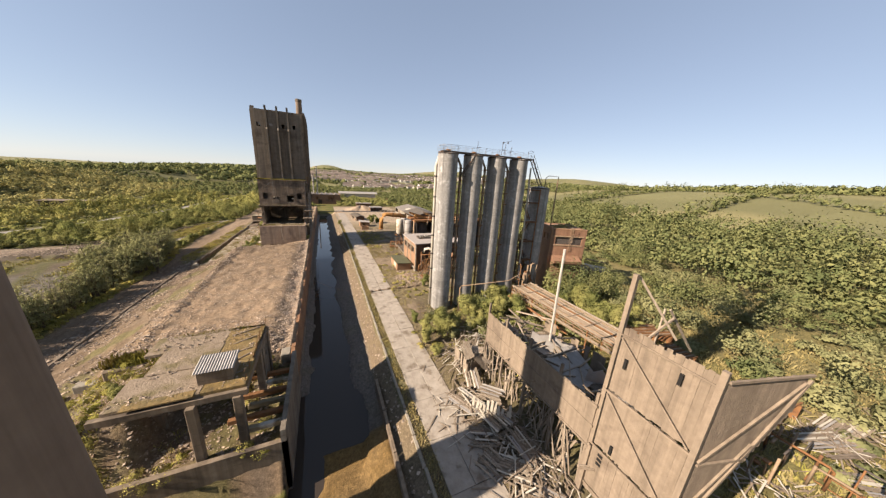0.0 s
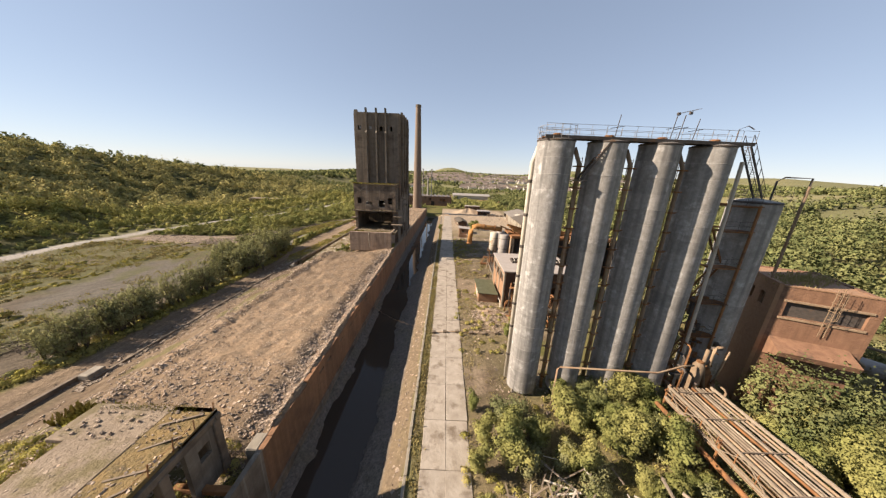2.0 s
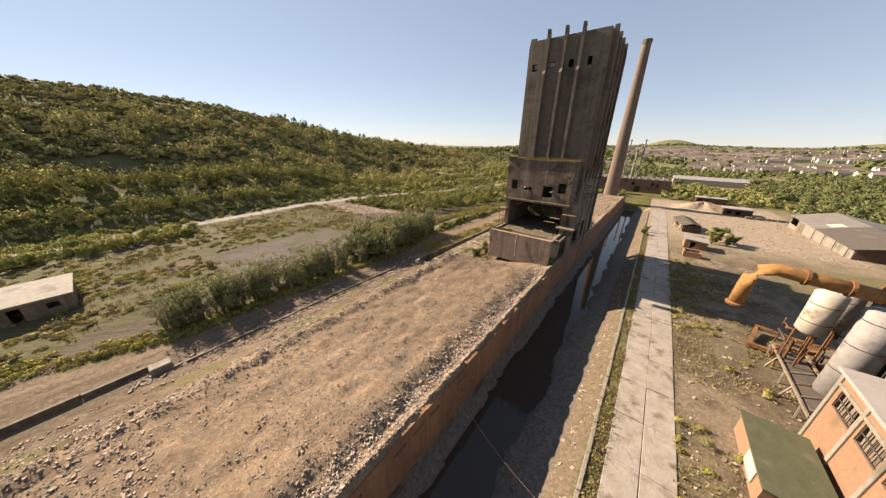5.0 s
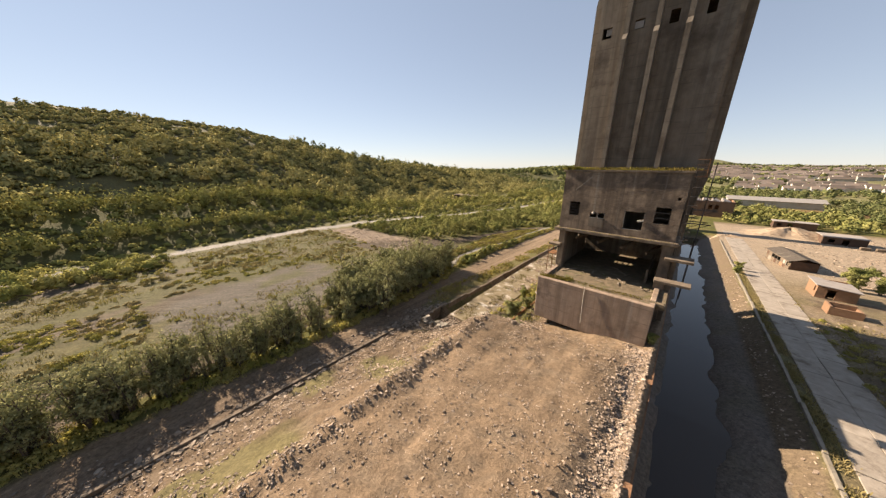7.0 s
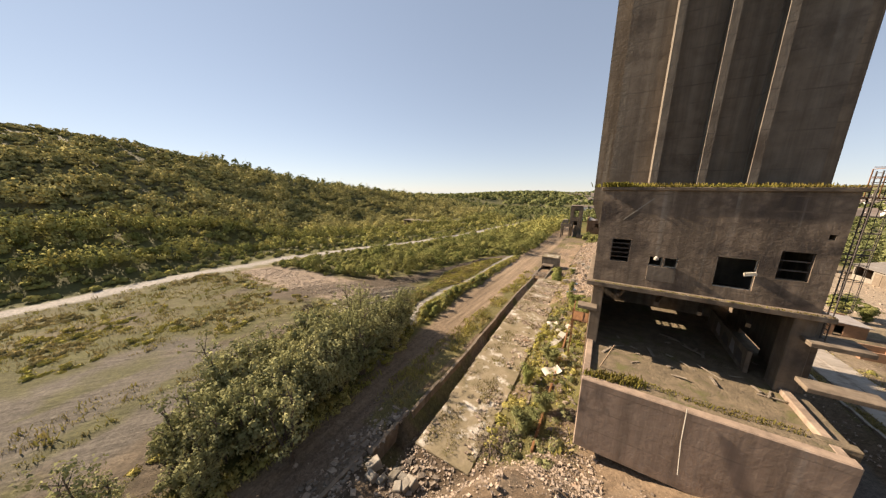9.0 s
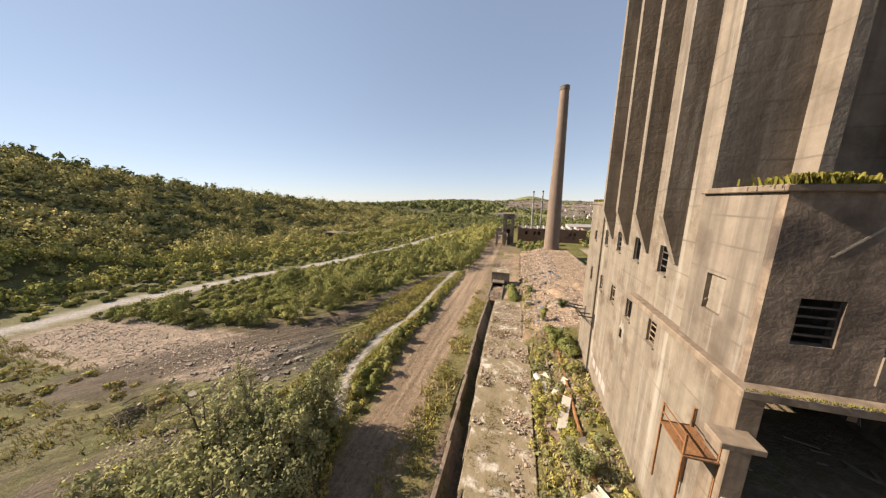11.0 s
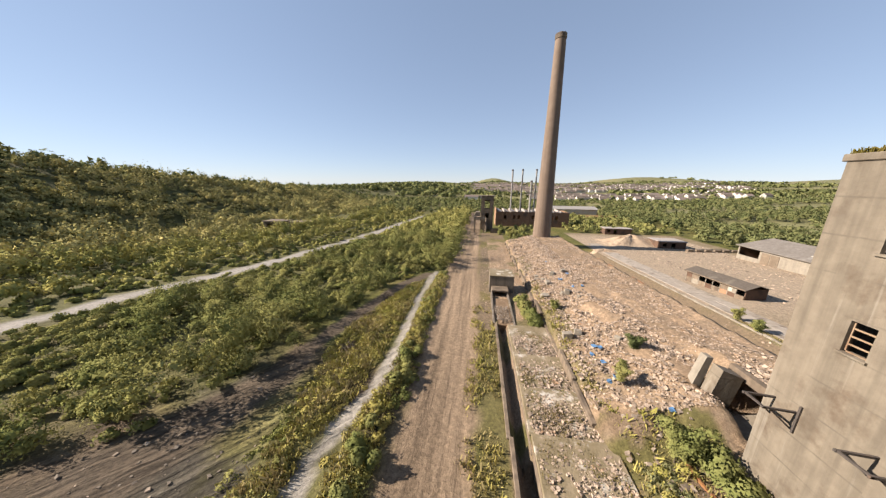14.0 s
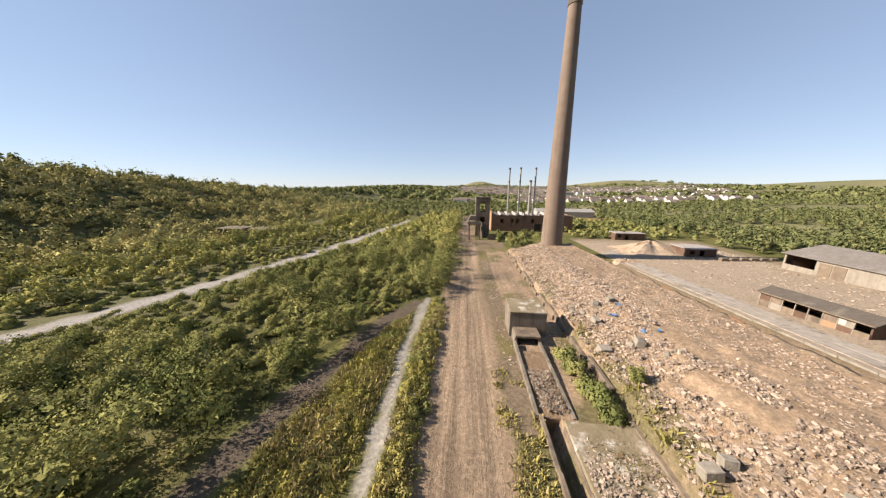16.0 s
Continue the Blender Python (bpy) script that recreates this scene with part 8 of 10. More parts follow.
for x, y, w, d in ((33.5, 214, 9, 7), (26, 243, 12, 5)):
    h_ = thing("low_hut", (x, y, hz), "low dark brick hut with flat roof", "hut", "yard huts")
    part("wall", Mesh().wall("y", y, 0.3, x, x + w, hz - 0.3, hz + 2.6, [(x + 1, x + 2.4, hz + 0.8, hz + 2), (x + 4, x + 5.4, hz, hz + 2.1)]).wall("y", y + d, 0.3, x, x + w, hz - 0.3, hz + 2.6).wall("x", x, 0.3, y + 0.3, y + d, hz - 0.3, hz + 2.6).wall("x", x + w - 0.3, 0.3, y + 0.3, y + d, hz - 0.3, hz + 2.6), BRICK_D, h_)
    part("roof", Mesh().box(x - 0.3, x + w + 0.3, y - 0.3, y + d + 0.5, hz + 2.6, hz + 2.85, 0.04), ROOF_FELT, h_)
bz = float(fall(215))
for k in range(6):
    x = 40 + 3.1 * k
    solid("concrete_block", Mesh().box(x, x + 2.0, 209 + 0.3 * k, 210.3 + 0.3 * k, bz - 0.2, bz + 0.95, 0.1), CONCRETE_B, (x, 209, bz), "rough concrete block in a row on the yard", "block", "yard blocks")
# far pale warehouse
wz_ = ground_z(40, 345)
fw = thing("warehouse", (40, 345, wz_), "long low pale warehouse among trees", "building")
part("wall", Mesh().box(18, 62, 345, 362, wz_ - 1, wz_ + 4.2, 0.05), WHITE, fw)
part("roof", Mesh().prism([(344, wz_ + 4.2), (363, wz_ + 4.2), (353, wz_ + 6.2)], "x", 17.4, 62.6), SHEET, fw)


def heap(x, y, rx, ry, h, seed, material, label):
    """A heap of crushed material: a bumpy mound that meets the ground."""
    n, mrings = 40, 12
    rs = np.random.default_rng(seed)
    b = Mesh()
    for i in range(mrings + 1):
        u = i / mrings
        for k in range(n):
            t = 2 * math.pi * k / n
            f = 1 + 0.18 * math.sin(3 * t + seed) + 0.1 * math.sin(7 * t + 2 * seed)
            px_, py_ = x + rx * u * f * math.cos(t), y + ry * u * f * math.sin(t)
            z = ground_z(px_, py_) - 0.05 + h * (0.5 + 0.5 * math.cos(math.pi * u)) * (1 + 0.15 * math.sin(5 * t)) + (rs.random() - 0.5) * 0.25 * (u < 0.98)
            b.v.append((px_, py_, z if i < mrings else z - 0.3))
    for i in range(mrings):
        for k in range(n):
            a, c = i * n + k, i * n + (k + 1) % n
            b.f.append((a, a + n, c + n, c))
    return solid("rubble_mound", b, material, (x, y, ground_z(x, y)), label, "heap", "rubble heaps")


heap(27, 222, 15, 9, 3.2, 2, SOIL_HEAP := mat("crushed_brick", (0.364, 0.28, 0.196), (0.28, 0.203, 0.133), 1.6, (0.224, 0.147, 0.091), 0.3, 0.55, bump=0.6), "large heap of crushed pale brick on the yard")
heap(38, 222, 7, 5, 2.6, 5, SOIL_HEAP, "low heap of broken brick and soil")
heap(18.5, 61.5, 3.0, 3.6, 0.45, 7, SOIL_HEAP, "spill of brick rubble before the plant building")
heap(10, 205, 6, 3, 0.8, 9, SOIL_HEAP, "low spill of earth across the road end")


# ---- rubble, grass, trees ----
def stones(name, pts, sizes, material, label, flat=0.7):
    """Loose broken pieces: jittered blocks, one mesh."""
    n = len(pts)
    cube = np.array([(-1, -1, -1), (1, -1, -1), (1, 1, -1), (-1, 1, -1), (-1, -1, 1), (1, -1, 1), (1, 1, 1), (-1, 1, 1)], float)
    v = cube[None] * (1 + RNG.uniform(-0.45, 0.3, (n, 8, 3)))
    v = v * np.stack([sizes * RNG.uniform(0.8, 1.3, n), sizes * RNG.uniform(0.65, 1.05, n), sizes * flat * RNG.uniform(0.6, 1.1, n)], -1)[:, None, :] * 0.5
    a, t = RNG.uniform(0, 6.28, n), RNG.uniform(-0.6, 0.6, n)
    ca_, sa_, ct, s_t = np.cos(a), np.sin(a), np.cos(t), np.sin(t)
    y2, z2 = v[:, :, 1] * ct[:, None] - v[:, :, 2] * s_t[:, None], v[:, :, 1] * s_t[:, None] + v[:, :, 2] * ct[:, None]
    x2 = v[:, :, 0]
    w = np.stack([x2 * ca_[:, None] - y2 * sa_[:, None], x2 * sa_[:, None] + y2 * ca_[:, None], z2], -1) + pts[:, None, :]
    fq = np.array([(3, 2, 1, 0), (4, 5, 6, 7), (0, 1, 5, 4), (1, 2, 6, 5), (2, 3, 7, 6), (3, 0, 4, 7)])
    faces = (fq[None] + 8 * np.arange(n)[:, None, None]).reshape(-1, 4)
    return tagged(new(name, np_mesh(name, w.reshape(-1, 3), faces, material)), label, "rubble", kind="stuff")


def on_ground(x, y, lift=0.0):
    return np.stack([x, y, height(x, y) + lift], -1)


def sizes_of(n, lo, hi):
    return lo * (hi / lo) ** (RNG.random(n) ** 1.8)


n = 15000
x, y = -4.62 - np.abs(RNG.normal(0, 0.95, n)), RNG.uniform(33, 88, n)
stones("edge_rubble", on_ground(x, y, 0.03), sizes_of(n, 0.05, 0.22), STONE, "dark and pale broken stone along the platform edge")
n = 12000
x, y = RNG.uniform(-30.5, -19.5, n), RNG.uniform(33, 88, n)
keep = vnoise(x / 2.2, y / 6) + 0.35 * np.exp(-((x + 21) / 1.2) ** 2) > 0.42
stones("slope_rubble", on_ground(x[keep], y[keep], 0.02), sizes_of(keep.sum(), 0.045, 0.22), STONE, "broken brick spilling down the platform's west slope")
n = 16000
x, y = RNG.uniform(-21.5, -5.5, n), RNG.uniform(33, 88, n)
k = fbm(x / 2.2 + 9, y / 4, 3) > 0.38
x, y = x[k], y[k]
n = len(x)
stones("deck_rubble", on_ground(x, y, 0.0), sizes_of(n, 0.035, 0.15), STONE, "crushed brick trodden into the platform")
n = 27000
x, y = RNG.uniform(-24, -13.5, n), RNG.uniform(124, 210, n)
keep = vnoise(x / 2.5 + 9, y / 4) + 0.3 * np.exp(-((x + 19.5) / 2.5) ** 2) > 0.36
stones("north_rubble", on_ground(x[keep], y[keep], 0.05), sizes_of(keep.sum(), 0.055, 0.34), STONE, "slope of orange brick and broken concrete north of the tower")
n = 1500
x, y = RNG.uniform(-13.5, -5, n), RNG.uniform(123, 210, n)
stones("deck_rubble", on_ground(x, y, 0.0), sizes_of(n, 0.08, 0.3), STONE, "crushed brick on the northern platform")
n = 420
x, y = RNG.normal(-27.4, 1.6, n), RNG.normal(81.6, 1.5, n)
stones("slab_end_rubble", on_ground(x, y, 0.05), sizes_of(n, 0.06, 0.40), STONE_G, "broken blocks heaped at the slab's end")
n = 900
x, y = RNG.uniform(-19.6, -15, n), RNG.normal(86.5, 1.8, n)
stones("plinth_rubble", on_ground(x, y, 0.05), sizes_of(n, 0.05, 0.22), STONE, "spill of broken brick beside the plinth")
n = 700
x, y = RNG.uniform(-23, -17.3, n), RNG.uniform(88, 124, n)
stones("weedy_rubble", on_ground(x, y, 0.02), sizes_of(n, 0.06, 0.4), STONE_G, "litter of pale blocks in weeds below the tower")
n = 4500
x = RNG.uniform(-95, -57, n)
y = 105 + 0.08 * (x + 77) + RNG.normal(0, 2.8, n)
stones("gravel_pad", on_ground(x, y, 0.0), sizes_of(n, 0.08, 0.26), STONE, "spread of crushed red brick on the lot")
n = 700
x, y = RNG.normal(-55, 4.5, n), RNG.normal(104, 6, n)
stones("lot_rubble", on_ground(x, y, 0.0), sizes_of(n, 0.07, 0.4), STONE_G, "scattered broken concrete on dark ground")
n = 6500
x, y = RNG.uniform(-26, -5, n), RNG.uniform(21, 41, n)
stones("ruin_rubble", on_ground(x, y, 0.0), sizes_of(n, 0.05, 0.26), STONE, "brick rubble round the concrete frame")
n = 3300
x, y = np.concatenate([RNG.normal(18.5, 1.9, 2600), RNG.uniform(13, 21, 700)]), np.concatenate([RNG.normal(61.0, 2.4, 2600), RNG.uniform(30, 130, 700)])
stones("yard_rubble", on_ground(x, y, 0.25 * (n > 1) * np.exp(-((x - 18.5) / 2) ** 2 - ((y - 61.5) / 2.5) ** 2) * 1.3 + 0.02), sizes_of(n, 0.05, 0.24), STONE, "broken brick scattered on the yard")
n = 900
x, y = RNG.uniform(5.0, 6.9, n), RNG.uniform(14, 150, n)
stones("bank_rubble", on_ground(x, y, 0.0), sizes_of(n, 0.08, 0.3), STONE, "gravel on the canal bank")
n = 2000
x, y = RNG.uniform(20, 52, n), RNG.uniform(150, 232, n)
stones("yard_gravel", on_ground(x, y, 0.0), sizes_of(n, 0.15, 0.5), STONE, "crushed brick spread over the far yard")

rs = random.Random(12)
for k in range(26):
    x, y = (rs.gauss(-28.4, 0.9), rs.gauss(81.3, 0.8)) if k < 11 else (rs.uniform(-23, -16), rs.uniform(126, 165))
    z, s = ground_z(x, y), rs.uniform(0.5, 1.3)
    b = Mesh().box(-s / 2, s / 2, -s * 0.35, s * 0.35, -0.3, s * 0.45, 0.05)
    ob = solid("concrete_block", b, CONCRETE_L, (0, 0, 0), "squared concrete block tumbled on rubble", "block", "rubble blocks")
    ob.matrix_world = pose(x, y, z + 0.1, rs.uniform(-14, 14), rs.uniform(-14, 14), rs.uniform(0, 180))
# sheets of pale cladding lying in the weeds, blue bags on the rubble
for k, (x, y, l, w, a) in enumerate(((-21.6, 110.2, 3.4, 0.7, 100), (-20.4, 111.5, 3.0, 0.6, 60), (-20.6, 107.2, 4.2, 0.8, 75), (-22.2, 113.5, 1.6, 0.9, 20), (-20.0, 99.0, 2.0, 1.0, 40), (-19.4, 103.4, 1.6, 0.8, 120))):
    z = ground_z(x, y) + 0.25
    s = Mesh()
    mt = pose(x, y, z, 6, -8, a)
    for i in range(10):
        u0, u1 = -l / 2 + l * i / 10, -l / 2 + l * (i + 1) / 10
        c0, c1 = 0.15 * math.sin(i * 0.7), 0.15 * math.sin((i + 1) * 0.7)
        s.add([mt @ Vector(p) for p in ((u0, -w / 2, c0), (u1, -w / 2, c1), (u1, w / 2, c1), (u0, w / 2, c0))], [(0, 1, 2, 3)])
        s.add([mt @ Vector(p) for p in ((u0, -w / 2, c0 - 0.03), (u1, -w / 2, c1 - 0.03), (u1, w / 2, c1 - 0.03), (u0, w / 2, c0 - 0.03))], [(3, 2, 1, 0)])
    solid("cladding_sheet", s, WHITE, (x, y, z), "bent pale cladding sheet lying in weeds", "sheet", "loose sheets")
for k in range(15):
    x, y = (rs.gauss(-20.8, 1.2), rs.gauss(130.5, 3.0)) if k < 9 else (rs.gauss(-18, 1.0), rs.gauss(160, 5))
    z = ground_z(x, y)
    b = Mesh()
    for i in range(3):
        a, s = rs.uniform(0, 6.28), rs.uniform(0.18, 0.4)
        b.add([(x + s * math.cos(a + j * 1.57) * rs.uniform(0.7, 1.3), y + s * math.sin(a + j * 1.57) * rs.uniform(0.7, 1.3), z + 0.12 + rs.uniform(0, 0.25)) for j in range(4)] + [(x, y, z - 0.1)], [(0, 1, 2, 3), (0, 4, 1), (1, 4, 2), (2, 4, 3), (3, 4, 0)])
    solid("plastic_bag", b, BLUE, (x, y, z), "torn blue plastic sack among bricks", "litter", "blue sacks")


def blades(name, x, y, h, material, label, per=7, z=0.0):
    """Grass: small upright leaning blades, one mesh."""
    n = len(x)
    x, y, h = np.repeat(x, per), np.repeat(y, per), np.repeat(h, per) * RNG.uniform(0.5, 1.3, n * per)
    x, y = x + RNG.normal(0, 0.2, n * per), y + RNG.normal(0, 0.2, n * per)
    p = np.stack([x, y, height(x, y) - 0.05 + z], -1)
    a = RNG.uniform(0, 6.28, n * per)
    d = np.stack([np.cos(a), np.sin(a), 0 * a], -1) * (h * RNG.uniform(0.07, 0.16, n * per))[:, None]
    up = np.stack([RNG.normal(0, 0.38, n * per), RNG.normal(0, 0.38, n * per), np.ones(n * per)], -1) * h[:, None]
    v = np.stack([p - d, p + d, p + d * 0.8 + up, p - d * 0.8 + up], 1).reshape(-1, 3)
    return tagged(new(name, np_mesh(name, v, np.arange(len(v)).reshape(-1, 4), material)), label, "grass", kind="stuff")


def area(x0, x1, y0, y1, n, cut=0.45, sc=3.0):
    x, y = RNG.uniform(x0, x1, n), RNG.uniform(y0, y1, n)
    k = fbm(x / sc, y / sc, 3) > cut
    return x[k], y[k]


G_ = [area(-44.4, -41.6, 99, 165, 3600, 0.25), area(-54.5, -46.0, 99, 160, 9500, 0.30), area(-35.2, -31.9, 86, 148, 2200, 0.42), area(-42.5, -36.6, 25, 98, 3000, 0.3),
      area(-23, -17.2, 88, 124, 1000, 0.48), area(-22, -12, 21, 33, 1000, 0.45),
      area(-99, -42, 35, 100, 9000, 0.40), area(22, 48, -20, 42, 3400, 0.35), area(-24, -22.5, 124, 160, 300, 0.3), area(-62, -50, 104, 140, 900, 0.5)]
gxx, gyy = np.concatenate([g[0] for g in G_]), np.concatenate([g[1] for g in G_])
far_from = np.minimum(near_line(gxx, gyy, PATH_W) - 0.8, np.minimum(near_line(gxx, gyy, LANE_W) - 2.0, near_line(gxx, gyy, CUT_W) - 1.4))
k = (far_from > 0) & ((gxx < -62) | (gxx > np.interp(gyy, [99, 118, 135, 150, 160], [-49.0, -50.0, -53.0, -53.5, -51.5])) | (gyy < 99)) & ((gxx > -36.0) | (gyy > 100) | (gxx < hedge_edge(gyy) + 0.6)) & ((gxx > -41.8) | (gyy > 100) | (bare(gxx, gyy) < 0.5))
gxx, gyy = gxx[k], gyy[k]
gh = RNG.uniform(0.14, 0.40, len(gxx)) * (0.35 + 1.35 * fbm(gxx / 1.4, gyy / 1.4, 3))
k = RNG.random(len(gxx)) < 0.25 + 0.5 * sstep(0.45, 0.60, fbm(gxx / 2.2 + 6, gyy / 3.4, 3))
blades("grass", gxx[~k], gyy[~k], gh[~k], GRASS, "rough yellow-green grass on banks and verges")
blades("dry_grass", gxx[k], gyy[k], gh[k], GRASS_DRY, "bleached dry grass on banks and verges")
E_ = [area(7.15, 8.1, 5, 150, 4200, 0.34), area(12.6, 13.3, 10, 140, 400, 0.42), area(13.2, 24, 60, 120, 2600, 0.46), area(13, 21, 20, 130, 2600, 0.48)]
exx, eyy = np.concatenate([g[0] for g in E_]), np.concatenate([g[1] for g in E_])
blades("dry_grass", exx, eyy, RNG.uniform(0.10, 0.30, len(exx)), GRASS_DRY, "dry straw-coloured grass along kerb and yard")
dgx, dgy = area(30, 78, -14, 40, 5200, 0.30, 4.0)
blades("dry_grass", dgx, dgy, RNG.uniform(0.25, 0.6, len(dgx)), GRASS_DRY, "tall dry golden grass between the eastern bushes")
fx, fy = area(-44, -42.4, 112, 150, 60, 0.3)
blades("flowers", fx, fy, RNG.uniform(0.14, 0.22, len(fx)), FLOWER, "white umbel flowers on the bank", 3, 0.55)


def crown(blobs, per, size, jitter=0.25):
    """Leaf quads scattered over ellipsoids: blobs (n, 5) of x, y, z, radius, half height. Returns vertices (4 per leaf)."""
    n = len(blobs)
    mid = np.repeat(blobs[:, 5:8], per, axis=0) if blobs.shape[1] > 5 else None
    c = np.repeat(blobs[:, :5], per, axis=0)
    t = RNG.uniform(0, 2 * math.pi, n * per)
    u = RNG.uniform(-0.30, 1.0, n * per)
    r = np.sqrt(np.clip(1 - u * u, 0, 1))
    d = np.stack([r * np.cos(t), r * np.sin(t), u], -1)
    shell = RNG.uniform(0.36, 1.36, (n * per, 1)) ** 0.5
    p = c[:, :3] + d * shell * np.stack([c[:, 3], c[:, 3], c[:, 4]], -1)
    nrm = d + RNG.normal(0, 0.42, (n * per, 3))
    nrm /= np.linalg.norm(nrm, axis=1)[:, None]
    a = np.cross(nrm, RNG.normal(0, 1, (n * per, 3)))
    a /= np.linalg.norm(a, axis=1)[:, None]
    b = np.cross(nrm, a)
    s = (size if np.ndim(size) == 0 else np.repeat(size, per)) * RNG.uniform(0.55, 1.35, n * per)
    a, b = a * (s * 0.5)[:, None], b * (s * RNG.uniform(0.3, 0.5, n * per))[:, None]
    soft = d * 0.7 + nrm * 0.25 + np.array((0, 0, 0.22))
    if mid is not None:
        out = p - mid
        soft = soft + 0.8 * out / np.maximum(np.linalg.norm(out, axis=1), 1e-3)[:, None]
    soft /= np.linalg.norm(soft, axis=1)[:, None]
    return np.stack([p - a - b * 0.6, p + a - b * 0.6, p + b * 1.3], 1).reshape(-1, 3), np.repeat(soft, 3, axis=0)


def bough(blobs, per=10):
    """Broad inner sprays that keep the middle of each clump dark and close."""
    leaf, soft = crown(blobs * np.array([1, 1, 1, 0.46, 0.46] + [1] * (blobs.shape[1] - 5)), per, np.minimum(blobs[:, 3] * 0.75, 0.55))
    return leaf, soft


def leaf_mesh(name, leaf, soft, material):
    """Leaves of a crown, shaded as the rounded mass that they form."""
    me = np_mesh(name, leaf, np.arange(len(leaf)).reshape(-1, 3), material, smooth=True)
    me.attributes.new("custom_normal", "FLOAT_VECTOR", "POINT").data.foreach_set("vector", np.ascontiguousarray(soft, dtype=np.float32).ravel())
    me.update()
    return me


def foliage(name, blobs, per, size, material):
    """Mesh of crowns: many small leaves in each clump."""
    fine = 1 - float(sstep(0.2, 0.5, size))
    outer = crown(blobs, int(per * (0.95 + 0.55 * fine)), size * (1.35 - 0.3 * fine))
    if size > 0.45 or size < 0.18:
        return leaf_mesh(name, *outer, material)
    inner = bough(blobs)
    return leaf_mesh(name, np.concatenate([outer[0], inner[0]]), np.concatenate([outer[1], inner[1]]), material)


def bush_blobs(x, y, z, h, w, k):
    """k ellipsoids for each plant, in an uneven heap: taller in the middle."""
    n = len(x)
    X, Y, Z, H, W = (np.repeat(v, k) for v in (x, y, z, h, w))
    first = np.tile(np.arange(k) == 0, n)
    a, r = RNG.uniform(0, 6.28, n * k), np.where(first, 0, RNG.uniform(0.30, 0.66, n * k))
    hh = np.where(first, 0.52, RNG.uniform(0.22, 0.70, n * k) * (1.05 - 0.45 * r))
    rad = np.where(first, RNG.uniform(0.52, 0.72, n * k), RNG.uniform(0.22, 0.48, n * k))
    half = np.where(first, RNG.uniform(0.38, 0.50, n * k), RNG.uniform(0.15, 0.34, n * k))
    return np.stack([X + r * W * np.cos(a), Y + r * W * np.sin(a), Z + H * hh, W * rad, H * half, X, Y, Z + 0.3 * H], -1)


def wood(name, x, y, h, w, k, per, size, material, label):
    z = height(x, y) - 0.1
    return tagged(new(name, foliage(name, bush_blobs(x, y, z, h, w, k), per, size, material)), label, "woodland", kind="stuff")


def scatter(x0, x1, y0, y1, step, jit=0.48):
    gx_, gy_ = np.meshgrid(np.arange(x0, x1, step), np.arange(y0, y1, step))
    x, y = gx_.ravel(), gy_.ravel()
    return x + RNG.uniform(-jit, jit, len(x)) * step, y + RNG.uniform(-jit, jit, len(y)) * step


def clear_lines(x, y):
    return (near_line(x, y, LANE_W) > 3.0) & (near_line(x, y, CUT_W) > 3.0) & (near_line(x, y, PATH_W) > 2.6)


# scrub between the haul track and the lane: high mounds over a low thicket
def lane_x(y):
    return np.interp(y, [p[1] for p in LANE_W], [p[0] for p in LANE_W])


def scrub_side(y):
    """Eastern edge of the scrub."""
    return np.interp(y, [104, 109, 112, 118, 126, 134, 146, 153, 160, 172, 180], [-200, -84, -74, -62.5, -58.8, -57.6, -54.8, -52.6, -49.8, -45.8, -42.8])


def mounds(step, tall, k, per, size, x0, x1, y0, y1, keep, material, label, name="scrub"):
    x, y = scatter(x0, x1, y0, y1, step)
    j = keep(x, y) & clear_lines(x, y)
    x, y = x[j], y[j]
    h = tall(x, y)
    j = h > 0.5
    x, y, h = x[j], y[j], h[j]
    wood(name, x, y, h, 0.7 + 0.44 * h, k, per, size, material, label)


def scrub_tall(x, y):
    d = x - lane_x(y)
    h = 1.6 + 5.6 * sstep(0.32, 0.68, fbm(x / 7 + 3, y / 7, 3)) * RNG.uniform(0.5, 1.1, len(x)) + 0.9 * sstep(160, 205, y)
    h = h * (1 + 0.45 * sstep(7, 2, scrub_side(y) - x))
    return h * np.interp(d, [6, 10, 16], [0.2, 0.5, 1.0]) * RNG.uniform(0.55, 1.2, len(x))


in_scrub = lambda x, y: (x < scrub_side(y) + 1.5) & (x > lane_x(y) + 3) & (fbm(x / 14, y / 14, 3) > 0.18)
mounds(3.4, scrub_tall, 7, 112, 0.185, -98, -41.8, 104, 215, in_scrub, LEAF, "mounds of olive willow and birch scrub")
mounds(3.8, scrub_tall, 5, 34, 0.52, -98, -41.8, 215, 335, in_scrub, LEAF_V, "mounds of olive willow and birch scrub")
mounds(2.3, lambda x, y: 0.7 + 0.9 * RNG.random(len(x)), 3, 52, 0.21, -98, -41.8, 104, 215, lambda x, y: (x < scrub_side(y) + 1.5) & (x > lane_x(y) + 3), LEAF, "low bramble and sallow thicket under the scrub")
